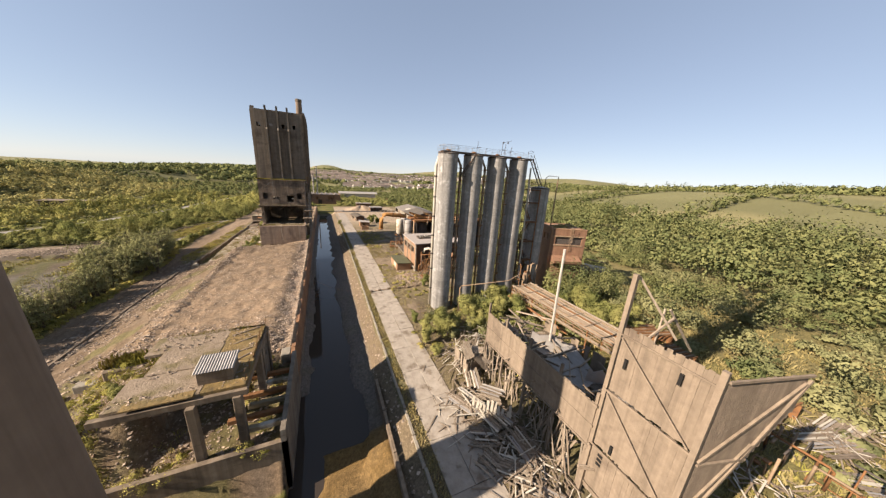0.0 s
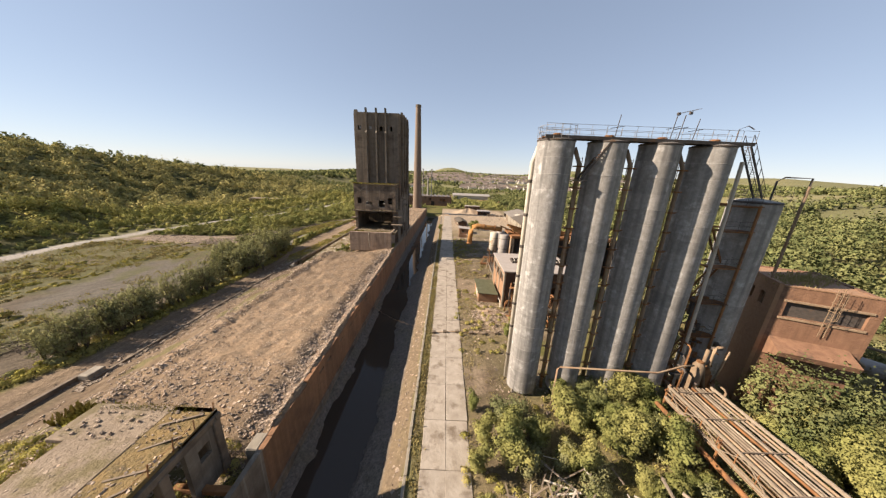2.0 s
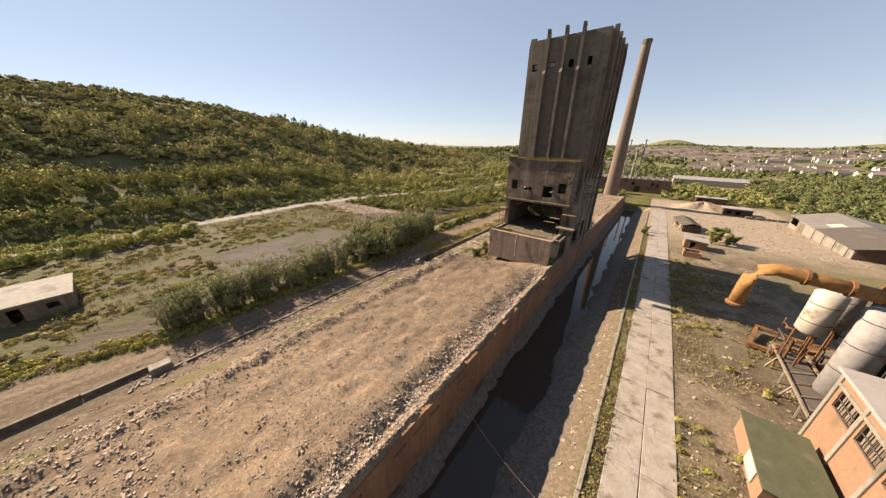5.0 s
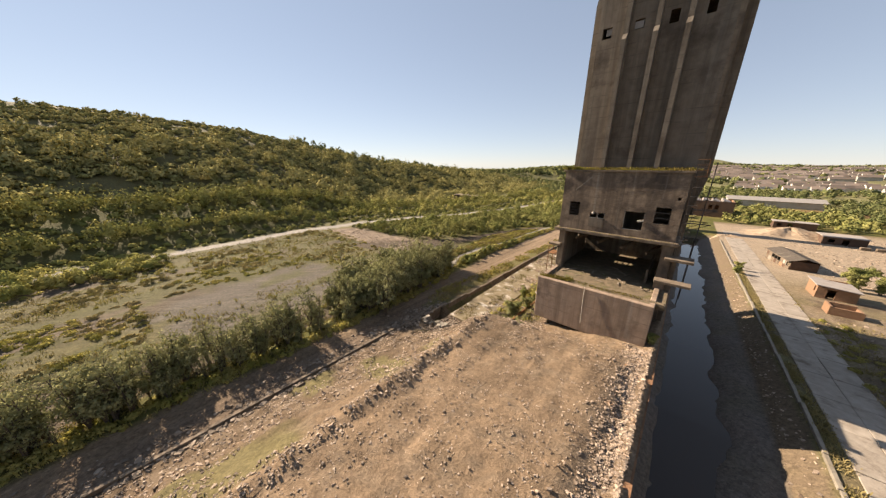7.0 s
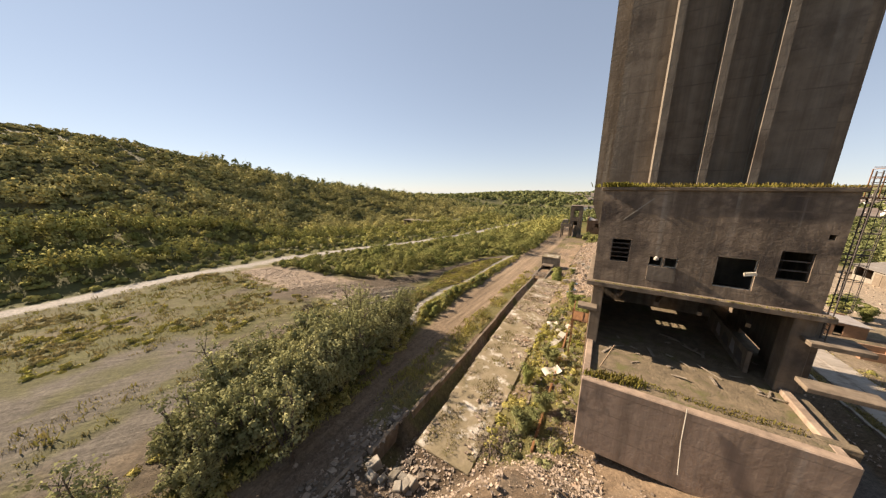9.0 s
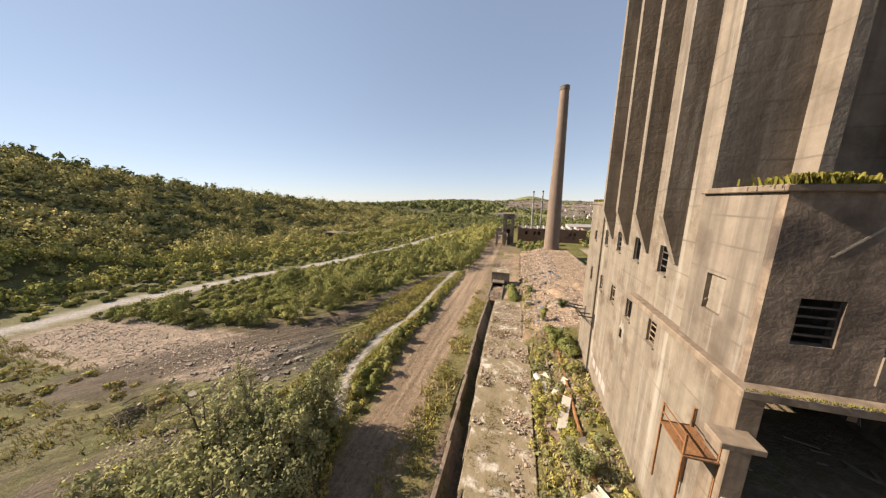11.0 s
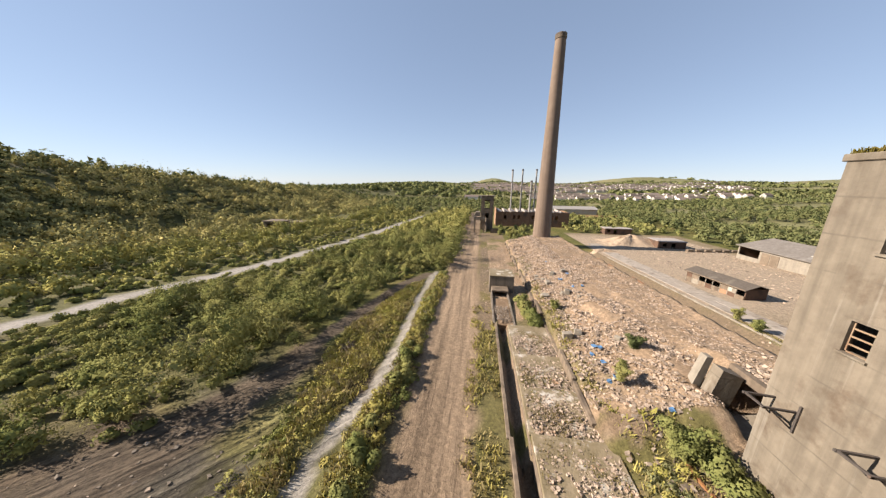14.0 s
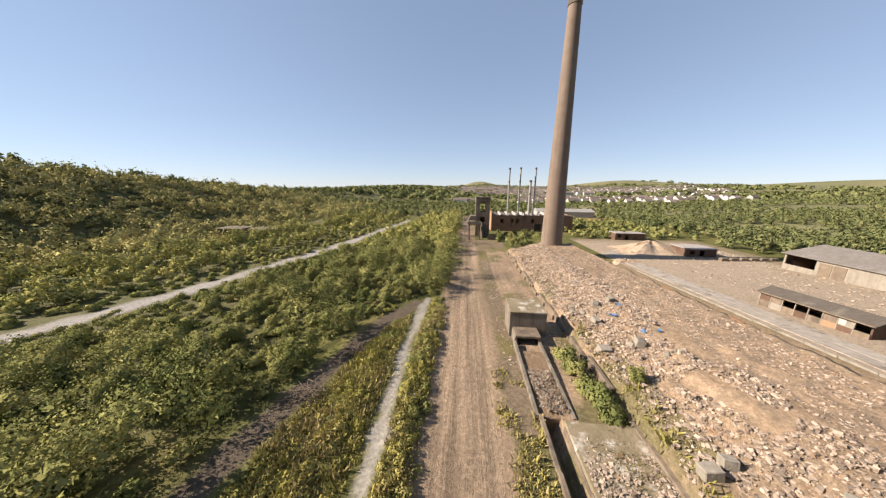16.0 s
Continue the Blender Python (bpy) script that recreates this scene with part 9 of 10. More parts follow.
# low golden scrub beyond the lane, then taller lit trees
beyond = lambda a, b: (lambda x, y: (x < lane_x(y) - a) & (x > lane_x(y) - b) & (fbm(x / 12 + 8, y / 18, 3) > 0.16))
def row_tall(x, y):
    """Low meadow scrub with two long rows of taller bushes along the lane."""
    d = lane_x(y) - x + 4 * (fbm(x / 20, y / 30, 3) - 0.5)
    gap = sstep(0.24, 0.36, fbm(x / 16 + 40, y / 16, 3))
    first = np.exp(-((d - 15) / 2.4) ** 2) * 5.4 * gap
    second = np.exp(-((d - 32) / 3.6) ** 2) * 7.4 * sstep(0.26, 0.4, fbm(x / 14 + 90, y / 14, 3))
    return (0.7 + 0.8 * fbm(x / 7 + 30, y / 7, 3) + first + second) * RNG.uniform(0.75, 1.2, len(x))


mounds(2.9, row_tall, 4, 38, 0.42, -140, -80, -40, 330, beyond(3.0, 44), LEAF_V, "golden-green scrub in rows along the lane")
# row of bushes on the near side of the lane
mounds(2.4, lambda x, y: 2.0 + 2.8 * RNG.random(len(x)) * np.interp(y, [40, 60], [0.8, 0.1]), 5, 56, 0.28, -98, -87, -20, 58, lambda x, y: fbm(x / 5, y / 9, 3) > 0.34, LEAF_V, "row of golden-green bushes beside the lane", "hedge")
# low weeds in patches over the open lot
x, y = scatter(-100, -44, 22, 104, 1.15)
d = fbm(x / 6 + 0.25 * y / 6 + 3, y / 17 + 8, 4)
k = (d < 0.50) & (fbm(x / 2.4 + 60, y / 2.4, 3) > 0.42) & (near_line(x, y, LANE_W) > 2.6) & (x < hedge_edge(y) - 2) & ((np.abs(x + 58) > 10) | (np.abs(y - 69) > 15)) & (np.abs(y - 105 - 0.08 * (x + 77)) > 6.5)
x, y = x[k], y[k]
h = 0.16 + 0.6 * RNG.random(len(x)) ** 2 + 0.9 * (RNG.random(len(x)) < 0.05)
k = fbm(x / 7, y / 7 + 20, 3) > 0.5
wood("lot_weeds", x[k], y[k], h[k], 0.75 + 0.3 * h[k], 3, 24, 0.18, GRASS, "yellow-green weeds and grass in patches on the lot")
wood("lot_weeds", x[~k], y[~k], h[~k], 0.75 + 0.3 * h[~k], 3, 24, 0.18, GRASS_DRY, "dry bleached weeds in patches on the lot")
# the wood on the valley side and hill
x, y = scatter(-238, -136, -60, 420, 4.1)
upper = sstep(-180, -210, x + 24 * (vnoise(x / 20, y / 20) - 0.5)) * (1 - sstep(115, 150, y))
k = (fbm(x / 24 + 5, y / 24 + 2, 4) > 0.28 - 0.2 * upper) & (RNG.random(len(x)) > 0.2 * upper) & (np.hypot(x + 134, y - 225) > 10)
x, y, upper = x[k], y[k], upper[k]
h = (1.6 + 7.4 * RNG.uniform(0.5, 1.1, len(x)) * sstep(0.34, 0.66, fbm(x / 11 + 11, y / 11, 3))) * RNG.uniform(0.5, 1.2, len(x)) * (1 - 0.72 * upper) * np.where((x < -206) & (y < 140), 0.42, 1.0)
half_ = fbm(x / 30, y / 30 + 50, 3) + 0.12 * sstep(100, 180, y) > 0.47
# Hill woods and gorse share LEAF_H, whose colour includes painted haze.
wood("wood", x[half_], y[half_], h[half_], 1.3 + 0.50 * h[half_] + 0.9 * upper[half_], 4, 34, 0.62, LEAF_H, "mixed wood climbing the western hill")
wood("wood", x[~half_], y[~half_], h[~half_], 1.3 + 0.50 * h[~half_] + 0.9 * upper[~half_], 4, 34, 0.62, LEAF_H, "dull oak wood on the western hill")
x, y = scatter(-236, -140, -60, 190, 3.0)
k = fbm(x / 9 + 31, y / 9, 3) > 0.36
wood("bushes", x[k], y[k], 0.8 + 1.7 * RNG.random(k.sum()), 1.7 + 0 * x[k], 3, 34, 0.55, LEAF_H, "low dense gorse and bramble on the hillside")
# crest line and valley floor woods to the north
x, y = scatter(-420, -236, 150, 700, 8.0)
wood("wood", x, y, 5 + 4 * RNG.random(len(x)), 4.4 + 0 * x, 3, 20, 1.6, LEAF_D, "distant wood along the ridge")
x, y = scatter(-236, 420, 335, 500, 7.0)
k = (fbm(x / 40, y / 40, 3) > 0.36) & ~((x > 10) & (x < 70) & (y > 335) & (y < 372)) & (np.hypot((x - 70) / 28, (y - 330) / 16) > 1)
x, y = x[k], y[k]
wood("wood", x, y, 3 + 3.5 * fbm(x / 20, y / 20), 3.4 + 0 * x, 3, 44, 0.78, LEAF_D, "wood filling the valley before the town")
x, y = scatter(-700, 900, 560, 1500, 26)
k = (fbm(x / 120 + 3, y / 90, 3) > 0.56) | (x < -60)
x, y = x[k], y[k]
wood("wood", x, y, 6 + 4 * RNG.random(len(x)), 11 + 6 * RNG.random(len(x)), 3, 14, 4.5, LEAF_D, "far hedges and woods beyond the town")
# eastern wood: scrub mounds near the works, higher trees beyond
def east_clear(x, y):
    return ~((x > 43) & (x < 58) & (y > 38.5) & (y < 54)) & ~((x > 61) & (x < 73) & (y > 43) & (y < 51)) & ~((x > 44) & (x < 52) & (y > 5) & (y < 26)) & (np.hypot(x - 74, (y - 14) * 1.4) > 5) & (np.hypot(x - 92, (y - 38) * 1.6) > 5)


x, y = scatter(40.5, 96, -40, 90, 4.6)
k = east_clear(x, y) & (fbm(x / 12 + 2, y / 12, 3) > 0.30) & ((x > 46) | (y > 26) | (y < 4))
x, y = x[k], y[k]
h = (1.8 + 8.5 * RNG.random(len(x)) ** 1.3 * sstep(0.30, 0.60, fbm(x / 10 + 21, y / 10, 3))) * np.interp(x, [41, 52, 75], [0.6, 0.8, 1.1])
half_ = fbm(x / 18, y / 18 + 9, 3) > 0.54
wood("wood", x[half_], y[half_], h[half_], 1.2 + 0.46 * h[half_], 7, 80, 0.28, LEAF_D, "green mixed scrub east of the works")
wood("wood", x[~half_], y[~half_], h[~half_], 1.2 + 0.46 * h[~half_], 7, 80, 0.28, LEAF_G, "grey-green sallow scrub east of the works")
x, y = scatter(96, 190, -80, 160, 5.2)
k = fbm(x / 22 + 2, y / 22, 3) > 0.27
x, y = x[k], y[k]
h = 4.0 + 13.0 * RNG.uniform(0.25, 1.1, len(x)) * sstep(0.3, 0.7, fbm(x / 14 + 21, y / 14, 3))
wood("wood", x, y, h, 1.4 + 0.42 * h, 5, 52, 0.58, LEAF_D, "green mixed wood before the eastern fields")
x, y = scatter(46, 96, 90, 150, 4.2)
k = x > 64 - 0.1 * (y - 90)
x, y = x[k], y[k]
h = 2.0 + 4.0 * fbm(x / 12, y / 12, 3)
wood("wood", x, y, h, 1.2 + 0.4 * h, 5, 40, 0.5, LEAF, "green mixed wood beside the yard")
x, y = scatter(15.2, 35.6, 32.6, 41.4, 2.2)
k = fbm(x / 4, y / 4, 3) > 0.36
wood("scrub", x[k], y[k], 1.4 + 1.9 * RNG.random(k.sum()), 1.5 + 0 * x[k], 6, 100, 0.16, LEAF_G, "feathery buddleia scrub at the silo feet")
x, y = scatter(28.6, 34.0, 4, 33, 2.6)
k = fbm(x / 4, y / 4 + 7, 3) > 0.46
wood("scrub", x[k], y[k], 0.8 + 1.8 * RNG.random(k.sum()), 1.4 + 0 * x[k], 4, 60, 0.22, LEAF, "bramble scrub between shed and pipe rack")
x, y = scatter(62, 240, 150, 340, 5.0)
k = (fbm(x / 30 + 2, y / 30, 3) > 0.32) & ((x > 74) | (y > 206))
x, y = x[k], y[k]
wood("wood", x, y, 3.5 + 4 * fbm(x / 15, y / 15, 3), 2.9 + 0 * x, 4, 48, 0.58, LEAF_D, "wood behind the yard sheds")
x, y = scatter(13, 62, 246, 338, 4.6)
k = (fbm(x / 18 + 2, y / 18, 3) > 0.42) & (np.hypot((x - 62) / 24, (y - 330) / 16) > 1)
wood("scrub", x[k], y[k], 2 + 2.5 * RNG.random(k.sum()), 2.4 + 0 * x[k], 3, 24, 0.7, LEAF, "scrub at the north end of the yard")
x, y = scatter(-60, 560, 490, 1240, 24)
k = fbm(x / 60 + 13, y / 60, 3) > 0.45
wood("wood", x[k], y[k], 5 + 3 * RNG.random(k.sum()), 5 + 3 * RNG.random(k.sum()), 3, 14, 2.6, LEAF_D, "garden and street trees among the town houses")
x, y = np.array([45.2, 47.6, 50.0, 52.6, 55.4, 44.2, 49.0, 57.6]), np.array([39.2, 37.2, 36.2, 35.0, 34.4, 36.4, 33.6, 37.2])
wood("bushes", x, y, np.array([10.4, 11.6, 11.0, 11.4, 10.2, 8.6, 8.2, 10.6]), 3.2 + 0 * x, 10, 130, 0.24, LEAF_D, "dense green bushes before the engine house")
# hedgerows and field trees to the east
hx, hy = [], []
for (ax, ay), (bx, by) in (((150, -80), (330, 40)), ((160, 90), (420, 130)), ((330, 40), (420, 130)), ((300, -120), (640, 60)), ((420, 130), (700, 160)), ((240, 220), (620, 260)), ((200, 110), (240, 220)), ((520, -100), (560, 300)), ((640, 60), (900, 40)), ((150, 160), (700, 420)), ((600, -300), (760, 500)), ((400, -300), (430, -40))):
    n = int(math.hypot(bx - ax, by - ay) / 4)
    t = np.linspace(0, 1, n)
    hx.append(ax + (bx - ax) * t + RNG.normal(0, 1.5, n))
    hy.append(ay + (by - ay) * t + RNG.normal(0, 1.5, n))
x, y = np.concatenate(hx), np.concatenate(hy)
big = RNG.random(len(x))
wood("hedgerow", x, y, 2.5 + 13 * big ** 4 + 2 * fbm(x / 25, y / 25), 2.6 + 3 * big ** 3, 3, 24, 1.1, LEAF_D, "field hedgerows with standing trees")
x, y = scatter(560, 1000, -400, 700, 17)
k = fbm(x / 70 + 1, y / 70, 3) > 0.42
wood("wood", x[k], y[k], 7 + 6 * RNG.random(k.sum()), 8 + 0 * x[k], 3, 18, 3.0, LEAF_D, "tree belt along the eastern skyline")


# body of the hedge beside the haul track: low and thin to the south, high at its north end
x, y = scatter(-52, -37.4, 42, 101, 1.9)
d = hedge_edge(y) - x
k = (d > 0.7) & (d < np.interp(y, [42, 70, 79, 92, 101], [3.5, 4.5, 11.0, 11.5, 7.0])) & (fbm(x / 5, y / 5, 3) > np.interp(y, [42, 70, 79], [0.56, 0.52, 0.30]))
x, y = x[k], y[k]
h = np.interp(y, [40, 50, 72, 81, 92, 101], [0.7, 0.9, 1.0, 6.4, 6.4, 3.0]) * (0.5 + 0.75 * fbm(x / 2.5, y / 2.5, 3)) * RNG.uniform(0.7, 1.2, len(x))
wood("hedge", x, y, h, 0.7 + 0.24 * h, 6, 130, 0.14, LEAF_S, "grey-green sallow hedge beside the haul track")
x, y = scatter(-46.0, -36.2, 20, 101, 0.95)
d = hedge_edge(y) - x
k = (d > -0.5) & (d < 1.7 + 1.5 * (y < 44)) & (fbm(x / 4 + 9, y / 4, 3) > 0.34)
wood("hedge_foot", x[k], y[k], 0.3 + 0.6 * RNG.random(k.sum()), 0.8 + 0 * x[k], 3, 40, 0.17, GRASS, "bright green weeds at the hedge foot")
# leafy weeds on the banks of the gravel path and along the wheel cut
x, y = scatter(-58, -40.2, 98, 168, 0.92)
d = near_line(x, y, PATH_W)
k = (d > 1.0) & (near_line(x, y, CUT_W) > 1.9) & (x > np.interp(y, [98, 110, 118, 135, 150, 160], [-49.0, -50.5, -51.0, -53.6, -53.5, -51.5])) & (x < track_c(y) - 3.6 + 1.2 * (vnoise(x, y / 2) - 0.5)) & (fbm(x / 2.6 + 3, y / 2.6, 3) > 0.33)
x, y = x[k], y[k]
h = 0.2 + 0.6 * RNG.random(len(x)) * sstep(0.36, 0.66, fbm(x / 1.9, y / 1.9 + 4, 3)) + 0.2 * (x > -44)
k = fbm(x / 4 + 30, y / 6, 3) > 0.52
wood("bank_weeds", x[k], y[k], h[k], 0.55 + 0.35 * h[k], 3, 40, 0.15, LEAF, "leafy green weeds on the banks of the gravel path")
wood("bank_weeds", x[~k], y[~k], h[~k], 0.55 + 0.35 * h[~k], 3, 40, 0.15, GRASS, "yellow-green weeds on the banks of the gravel path")


# bushes on the verge between path and haul track
x, y = scatter(-46, -40, 96, 134, 1.25)
d = track_c(y) - 3.3 - x
k = (d > 0) & (d < 2.6) & (near_line(x, y, PATH_W) > 1.5) & (fbm(x / 3 + 5, y / 4, 3) > 0.36)
wood("verge_bushes", x[k], y[k], 0.6 + 1.2 * RNG.random(k.sum()), 0.75 + 0 * x[k], 5, 90, 0.19, LEAF, "low dense bushes on the verge of the haul track")


# near bushes and young trees, each a thing of its own
def young_tree(seed, h, w, stems, leaf, per, size, label, thin=False):
    rs = random.Random(seed)
    t = thing("young_tree" if h > 3 else "bush", (0, 0, 0), label, "tree" if h > 3 else "bush")
    b = Mesh()
    tips = []
    for s in range(stems):
        a, lean = rs.uniform(0, 6.28), rs.uniform(0.1, 0.42) * w
        p0 = Vector((rs.uniform(-0.2, 0.2), rs.uniform(-0.2, 0.2), -0.2))
        p2 = Vector((lean * math.cos(a), lean * math.sin(a), h * rs.uniform(0.62, 0.95)))
        p1 = p0.lerp(p2, 0.5) + Vector((rs.uniform(-0.2, 0.2), rs.uniform(-0.2, 0.2), 0.2))
        b.tube([p0, p1, p2], [0.07 * h / 4, 0.045 * h / 4, 0.015], 5)
        tips += [p2, p1.lerp(p2, 0.5), p1, p0.lerp(p1, 0.55)]
        for j in range(8 if thin else 3):
            q = p0.lerp(p2, rs.uniform(0.25, 0.9)) if thin else p1.lerp(p2, rs.uniform(0, 0.8))
            e = q + Vector((rs.uniform(-1, 1), rs.uniform(-1, 1), rs.uniform(0.2, 0.9))) * w * (0.55 if thin else 0.4)
            b.tube([q, e], [0.03, 0.008], 4)
            tips.append(e)
    part("trunk" if h > 3 else "stems", b, BARK, t)
    blobs = np.array([(p.x, p.y, p.z, w * rs.uniform(0.2, 0.34) * (0.55 if thin else 1), h * rs.uniform(0.06, 0.20) * (0.7 if thin else 1)) for p in tips])
    per = int(per * 0.36) if thin else per
    per = int(per * 1.7)
    outer, inner = crown(blobs, per, size * 0.86), bough(blobs, 2 if thin else 8)
    c = new("crown", leaf_mesh("crown", np.concatenate([outer[0], inner[0]]), np.concatenate([outer[1], inner[1]]), leaf))
    c.parent = t
    return t


KINDS = [young_tree(1, 4.2, 2.4, 5, LEAF_S, 60, 0.20, "grey-green sallow with several stems in a hedge", True), young_tree(2, 3.4, 2.2, 5, LEAF, 62, 0.20, "bushy young birch beside the haul track"),
         young_tree(3, 2.3, 2.0, 6, LEAF, 74, 0.15, "low green bramble bush at the wayside"), young_tree(4, 5.2, 1.9, 4, LEAF_S, 44, 0.17, "slender thin-leaved sapling standing in the hedge", True),
         young_tree(5, 2.6, 2.2, 6, LEAF_D, 80, 0.15, "dark leafy bush among rubble and weeds"), young_tree(6, 5.2, 3.0, 6, LEAF, 66, 0.22, "spreading young willow with dense leaves")]
SPOTS = []
rs = random.Random(90)
for k in range(150):
    y = rs.uniform(44, 79) if k < 90 else rs.uniform(76, 101)
    thick = 1.0 if y > 70 else 0.5
    x = float(hedge_edge(y)) - 1.0 - abs(rs.gauss(0, 2.4)) * (1.5 if y > 70 else 0.8)
    SPOTS.append((rs.choice((3, 3, 3, 0)) if y < 76 else rs.choice((0, 3, 3, 0)), x, y, rs.uniform(0.55, 1.25) if y < 76 else rs.uniform(0.9, 1.35)))
for k in range(20):
    SPOTS.append((rs.choice((0, 3, 0)), rs.gauss(-42.5, 2.4), rs.uniform(76, 97), rs.uniform(1.15, 1.6)))
for k in range(22):
    SPOTS.append((rs.choice((1, 2, 5, 4)), rs.uniform(16.5, 35), rs.uniform(32.5, 43.2), rs.uniform(0.7, 1.05)))
for k in range(26):
    SPOTS.append((rs.choice((1, 5, 2, 5)), rs.uniform(40.5, 50), rs.uniform(24, 37.5), rs.uniform(0.8, 1.25)))
for k in range(12):
    SPOTS.append((rs.choice((2, 4)), rs.uniform(21.5, 36), rs.uniform(28.5, 33), rs.uniform(0.6, 0.9)))
for k in range(16):
    SPOTS.append((rs.choice((2, 4, 1)), rs.uniform(28.5, 33.5), rs.uniform(-12, 26), rs.uniform(0.5, 0.9)))
for x, y, s in ((-20.0, 121, 0.9), (-20.5, 101.5, 0.7), (-22, 96.5, 0.6), (-21.0, 127.5, 0.6), (-17.4, 132.4, 0.55), (-22.5, 145, 0.6), (-19.5, 92.5, 0.6), (-20.5, 89.8, 0.7),
                (-18.5, 114, 0.55), (24.5, 152, 1.3), (26.5, 149, 1.0), (23.2, 148.6, 1.1), (28.5, 153.5, 0.8), (-4.9, 89.2, 0.45), (7.6, 150, 0.6), (7.2, 146, 0.7), (-21.5, 222, 1.2), (-19, 226, 1.0), (-17.5, 221, 0.8), (13.4, 33.5, 0.8), (14.2, 36.2, 0.9), (13.8, 30.2, 0.7), (13.6, 40, 0.6),
                (23.5, 60.6, 0.5), (22.0, 57.0, 0.7), (20.4, 54.5, 0.6), (-15.5, 25.5, 0.5), (-19, 24.5, 0.6), (-8.6, 29.0, 0.4)):
    SPOTS.append((rs.choice((2, 4, 1)) if s < 1 else 1, x, y, s))
used = set()
for i, x, y, s in SPOTS:
    p = pose(x, y, ground_z(x, y), 0, 0, rs.uniform(0, 360)) @ Matrix.Scale(s, 4)
    if i not in used:
        KINDS[i].matrix_basis = p
        used.add(i)
    else:
        copy_scale = pose(x, y, ground_z(x, y), 0, 0, rs.uniform(0, 360)) @ Matrix.Scale(s / KINDS[i].scale[0], 4)
        copy_thing(KINDS[i], copy_scale)


# soil, moss and broken brick on the long slab
def slab_top(x, y):
    return np.stack([x, y, fall(y) + 0.36], -1)


n = 12000
x, y = RNG.uniform(-29.6, -23.5, n), 85 + 56 * RNG.random(n) ** 0.7
k = (x > slab_w(y) + 0.2) & (fbm(x / 1.6 + 4, y / 3, 3) + 0.34 * sstep(108, 122, y) + 0.12 * sstep(-27, -24, x) > 0.62)
stones("slab_litter", slab_top(x[k], y[k]), sizes_of(k.sum(), 0.04, 0.26), STONE, "broken brick and dirt strewn on the mossy slab")
x, y = RNG.uniform(-29.6, -23.3, 5200), RNG.uniform(85, 141, 5200)
k = (fbm(x / 1.3 + 14, y / 2.6, 3) > 0.57) & (x > slab_w(y) + 0.2)
blades("slab_grass", x[k], y[k], RNG.uniform(0.06, 0.20, k.sum()), MOSS, "moss and thin grass growing on the long slab", 6, np.repeat(fall(y[k]) + 0.40 - height(x[k], y[k]), 6))
n = 500
x, y = RNG.uniform(-31.7, -29.2, n), RNG.uniform(142.3, 147.7, n)
stones("trough_rubble", np.stack([x * 0.9 - 3.0, y, fall(y) + 0.62], -1), sizes_of(n, 0.05, 0.2), STONE_G, "brick rubble and soil filling the concrete trough")

# weeds round the concrete frame, rubble and soil on its upper floor
x, y = scatter(-30, -5, 20.8, 33, 1.25)
k = fbm(x / 3 + 7, y / 3, 3) > 0.44
wood("weeds", x[k], y[k], 0.3 + 0.8 * RNG.random(k.sum()), 0.9 + 0 * x[k], 3, 110, 0.09, GRASS, "yellow-green weeds in the rubble of the ruin")
n = 900
x, y = RNG.uniform(-14.6, -6.6, n), RNG.uniform(22.2, 31.2, n)
k = fbm(x / 1.5 + 2, y / 1.5, 3) > 0.47
stones("floor_rubble", np.stack([x[k], y[k], 8.44 + 0 * x[k]], -1), sizes_of(k.sum(), 0.04, 0.2), STONE, "crumbled brick and soil on the ruined upper floor")
x, y = scatter(13.2, 21, 30, 125, 1.7)
k = fbm(x / 5 + 17, y / 5, 3) > 0.53
wood("weeds", x[k], y[k], 0.3 + 0.6 * RNG.random(k.sum()), 0.7 + 0 * x[k], 3, 70, 0.10, GRASS, "weeds scattered over the works yard")
n = 2400
x, y = -30.6 - np.abs(RNG.normal(0, 1.5, n)), RNG.uniform(40, 87, n)
k = fbm(x / 2, y / 6, 3) > 0.40
stones("foot_rubble", on_ground(x[k], y[k], 0.0), sizes_of(k.sum(), 0.07, 0.5), STONE_G, "brick and earth spilled at the platform foot")
n = 2600
x, y = RNG.uniform(13.0, 27, n), RNG.uniform(40, 128, n)
k = fbm(x / 3 + 5, y / 4, 3) > 0.50
stones("yard_litter", on_ground(x[k], y[k], 0.0), sizes_of(k.sum(), 0.05, 0.36), STONE, "bits of brick and plaster strewn over the yard")
n = 170
x, y = RNG.normal(-56, 4.0, n), RNG.normal(112, 6.5, n)
stones("coal_slabs", on_ground(x, y, 0.0), sizes_of(n, 0.06, 0.40), CONCRETE_DK, "broken dark slabs and slag on black earth")
rs = random.Random(611)
for k in range(34):
    x, y = rs.gauss(-56.5, 3.4), rs.gauss(107, 5.0)
    z, w = ground_z(x, y), rs.uniform(0.18, 0.55)
    mt = pose(x, y, z + 0.08, rs.uniform(-14, 14), rs.uniform(-14, 14), rs.uniform(0, 180))
    p = [(-w, -w * 0.5), (w * 0.8, -w * 0.6), (w, w * 0.3), (0.1 * w, w * 0.65), (-0.8 * w, w * 0.4)]
    n = len(p)
    b = Mesh().add([mt @ Vector((u, v, 0.09)) for u, v in p] + [mt @ Vector((u, v, -0.12)) for u, v in p], [tuple(range(n)), tuple(reversed(range(n, 2 * n)))] + [(i, i + n, (i + 1) % n + n, (i + 1) % n) for i in range(n)])
    solid("concrete_fragment", b, rs.choice((CONCRETE_B, CONCRETE_DK, CONCRETE_L)), (x, y, z), "thin broken concrete fragment lying on dark ground", "fragment", "concrete fragments")
n = 700
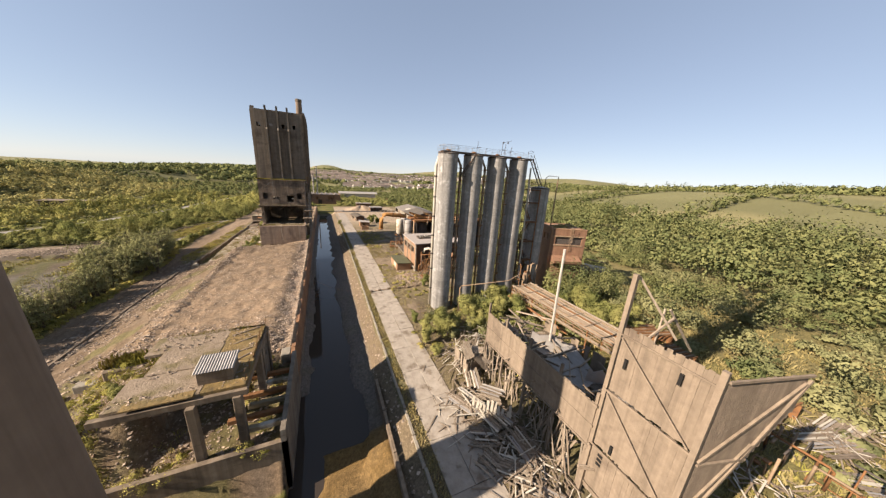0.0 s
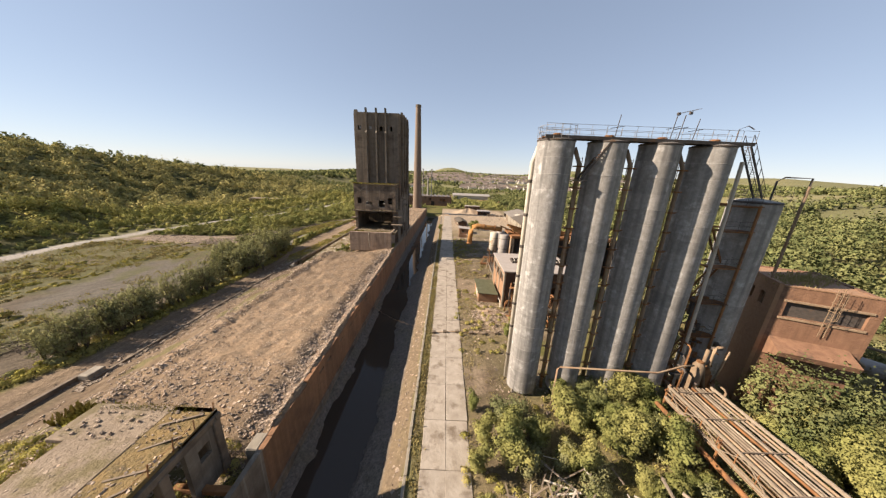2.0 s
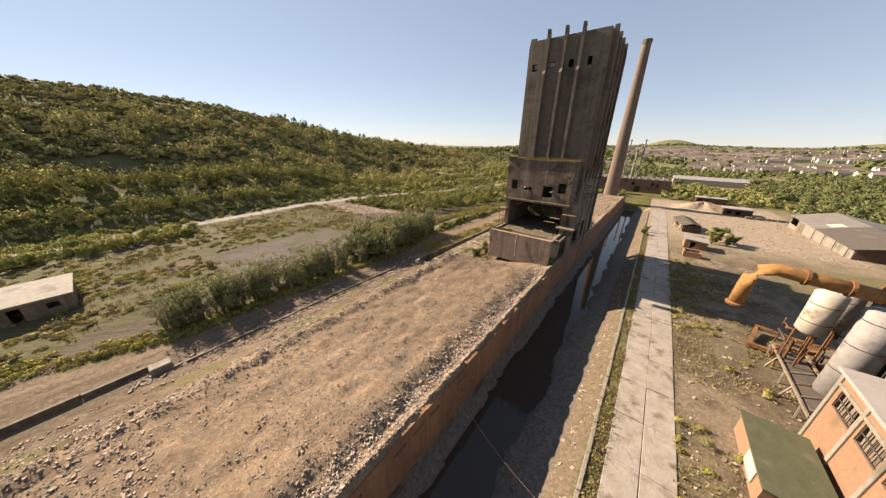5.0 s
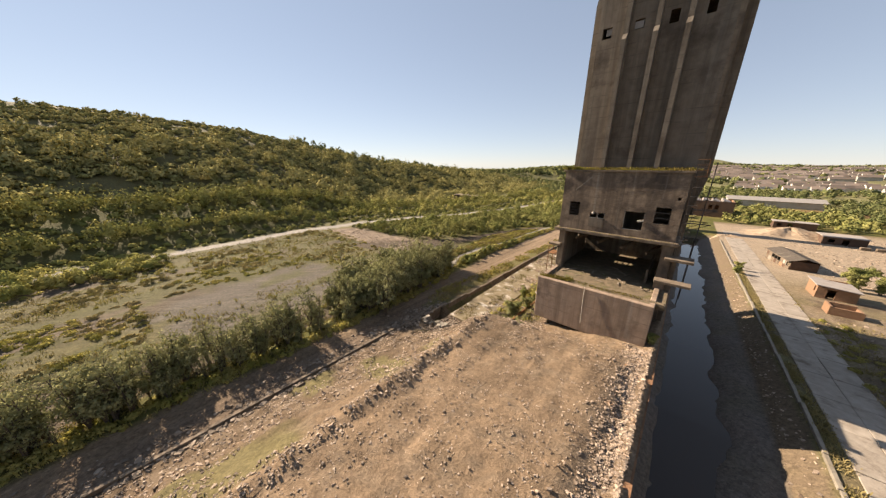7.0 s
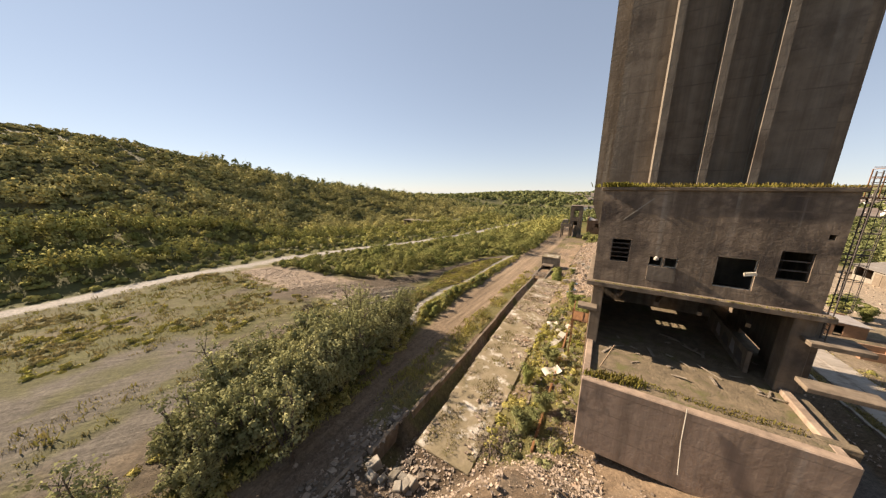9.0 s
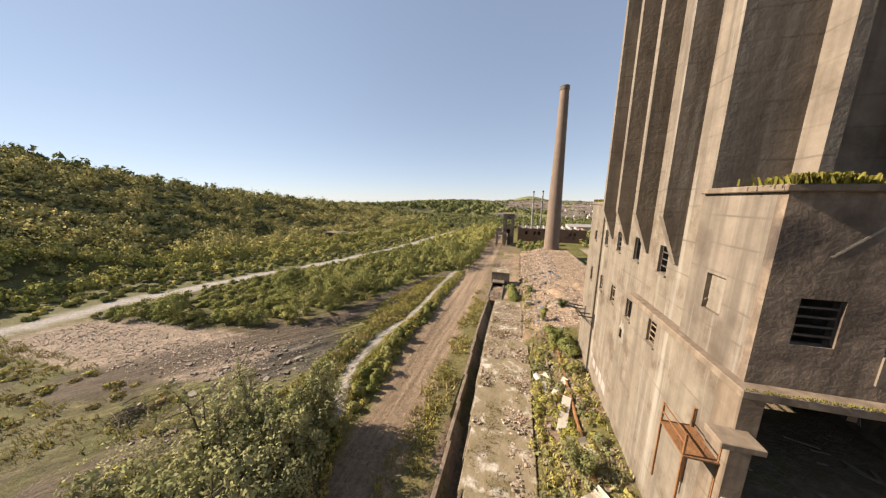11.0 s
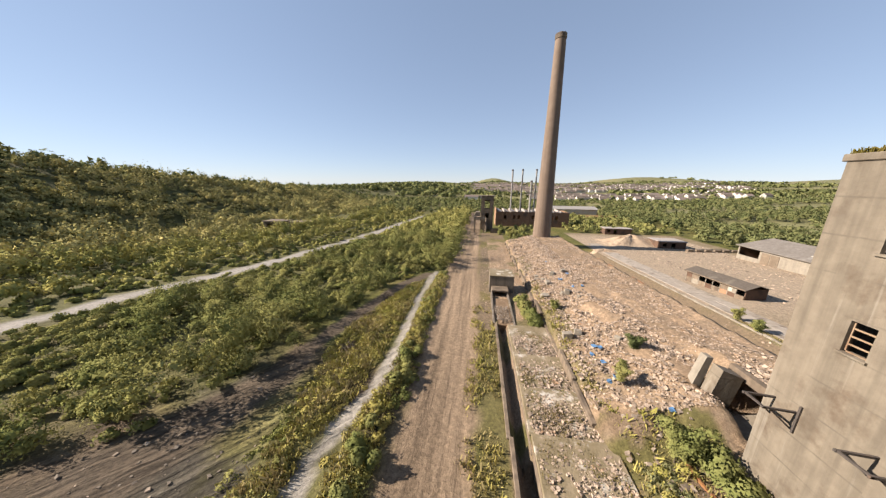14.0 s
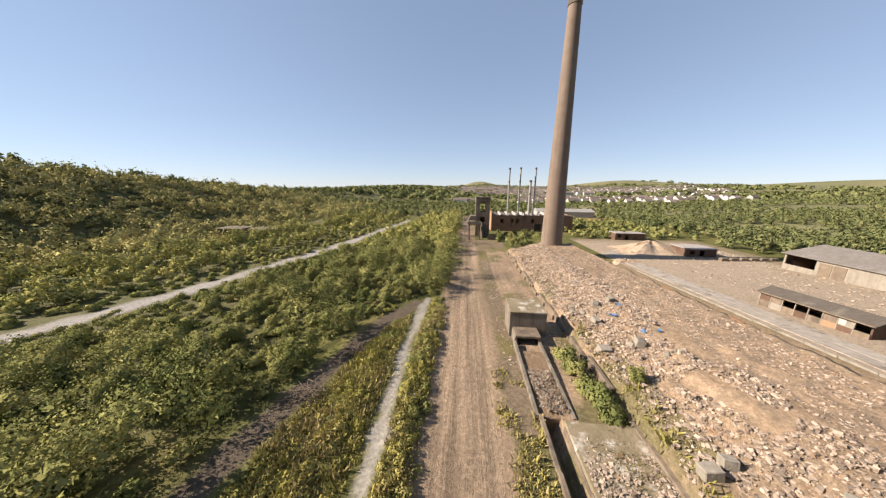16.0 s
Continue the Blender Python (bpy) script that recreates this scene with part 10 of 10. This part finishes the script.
x, y = RNG.uniform(-12.4, -7.4, n), RNG.uniform(120.9, 127.6, n)
stones("roof_rubble", np.stack([x, y, fall(126) + 5.3 + 0 * x], -1), sizes_of(n, 0.1, 0.45), STONE, "loose brick heaped over the culvert roof")
# broad bushes between trough and rubble, bushes before the far hall
x, y = np.array([-26.6, -26.3, -25.8, -26.2, -25.6, -26.8, -18.6, -19.2, -18.2]), np.array([149.6, 147.8, 143.6, 145.2, 142.2, 151.2, 119.8, 121.2, 118.4])
wood("bushes", x, y, np.array([2.6, 2.2, 2.4, 2.0, 1.6, 1.5, 2.6, 2.0, 1.8]), 1.5 + 0 * x, 7, 120, 0.2, LEAF, "broad green bushes among rubble and concrete")
x, y = scatter(-24, -4, 232, 256, 4.0)
k = fbm(x / 6, y / 6, 3) > 0.42
wood("bushes", x[k], y[k], 1.5 + 2.5 * RNG.random(k.sum()), 1.8 + 0 * x[k], 5, 40, 0.4, LEAF, "bushes growing before the far hall")
n = 14000
x, y = RNG.uniform(-14, -4.8, n), RNG.uniform(123.5, 200, n)
k = fbm(x / 3, y / 5, 3) > np.interp(y, [124, 175, 200], [0.36, 0.48, 0.6])
stones("deck_rubble", on_ground(x[k], y[k], 0.0), sizes_of(k.sum(), 0.045, 0.22), STONE, "loose crushed brick on the northern platform")
n = 1500
x, y = RNG.uniform(-33.6, -24.8, n), RNG.uniform(146, 210, n)
stones("gravel", on_ground(x, y, 0.0), sizes_of(n, 0.06, 0.25), STONE, "gravel and brick bits on trodden earth by the hut")

# weeds in the strip between slab and tower
x, y = scatter(-23.2, -17.4, 87.5, 122, 0.85)
k = fbm(x / 2.4 + 6, y / 3.4, 3) > 0.40
x, y = x[k], y[k]
h = 0.2 + 0.9 * RNG.random(len(x)) * sstep(0.35, 0.6, fbm(x / 2 + 9, y / 2, 3)) + 0.5 * (RNG.random(len(x)) < 0.08)
k = fbm(x / 3, y / 3 + 40, 3) > 0.5
wood("strip_weeds", x[k], y[k], h[k], 0.45 + 0.35 * h[k], 3, 46, 0.14, LEAF_G, "grey-green buddleia and weeds below the tower")
wood("strip_weeds", x[~k], y[~k], h[~k], 0.45 + 0.35 * h[~k], 3, 46, 0.14, GRASS, "yellow-green grass and weeds below the tower")

# brushwood lying about
def brush(x, y, r, n, seed):
    rs = random.Random(seed)
    b = Mesh()
    z = ground_z(x, y)
    for _ in range(n):
        a, l = rs.uniform(0, 6.28), rs.uniform(0.5, 1.6) * r
        c = Vector((x + rs.gauss(0, r * 0.5), y + rs.gauss(0, r * 0.5), z + abs(rs.gauss(0, 0.25 * r))))
        d = Vector((math.cos(a), math.sin(a), rs.uniform(-0.2, 0.35))) * l / 2
        b.tube([c - d, c + Vector((0, 0, 0.06 * r)), c + d], [0.035, 0.03, 0.01], 4)
    solid("brushwood", b, TWIG, (x, y, z), "pile of dry grey branches", "branches", "brushwood piles")


for k, (x, y, r) in enumerate(((-7.6, 31.9, 1.0), (-22.6, 87.4, 1.3), (-21.6, 88.6, 0.9), (-51.5, 150, 1.2), (-50.5, 132, 1.0), (-48.5, 46, 2.2), (-60.5, 96, 1.6), (-53, 142, 1.5))):
    brush(x, y, r, 60, k)

# ---- the town on the far slope ----
rs = random.Random(5)
wv2, wf2, rv2, rf2 = [], [], [], []
for row in range(44):
    y0 = 490 + row * 17 + rs.uniform(-6, 6)
    x = -40 + rs.uniform(-60, 60) - (row > 22) * 60
    while x < 330 + 0.75 * (y0 - 500):
        l, w, h = rs.choice((7, 8, 8, 13, 20)), rs.uniform(7, 9), rs.uniform(4.2, 5.8)
        if vnoise(x / 90 + 4, y0 / 70) > 0.36:
            yy = y0 + 6 * math.sin(x / 40) + rs.uniform(-5, 5)
            z = float(lands(x, yy)) - 0.5
            n = len(wv2)
            wv2 += [(x, yy, z), (x + l, yy, z), (x + l, yy + w, z), (x, yy + w, z), (x, yy, z + h), (x + l, yy, z + h), (x + l, yy + w, z + h), (x, yy + w, z + h), (x, yy + w / 2, z + h + 2.4), (x + l, yy + w / 2, z + h + 2.4)]
            wf2 += [(n, n + 1, n + 5, n + 4), (n + 1, n + 2, n + 6, n + 5), (n + 2, n + 3, n + 7, n + 6), (n + 3, n, n + 4, n + 7), (n + 5, n + 6, n + 9), (n + 7, n + 4, n + 8)]
            m2 = len(rv2)
            rv2 += [(x - 0.3, yy - 0.5, z + h - 0.1), (x + l + 0.3, yy - 0.5, z + h - 0.1), (x + l + 0.3, yy + w / 2, z + h + 2.6), (x - 0.3, yy + w / 2, z + h + 2.6), (x - 0.3, yy + w + 0.5, z + h - 0.1), (x + l + 0.3, yy + w + 0.5, z + h - 0.1)]
            rf2 += [(m2, m2 + 1, m2 + 2, m2 + 3), (m2 + 3, m2 + 2, m2 + 5, m2 + 4)]
        x += l + rs.choice((2, 3, 12, 20))
for nm, vv, ff, mm, lab in (("town_walls", wv2, wf2, TOWN_WALL, "cream and white terraced houses of the far town"), ("town_roofs", rv2, rf2, TOWN_ROOF, "brown and grey slate roofs of the far town")):
    b = Mesh()
    b.v, b.f = vv, ff
    tagged(link_mesh(nm, b, mm), lab, "town", kind="stuff")
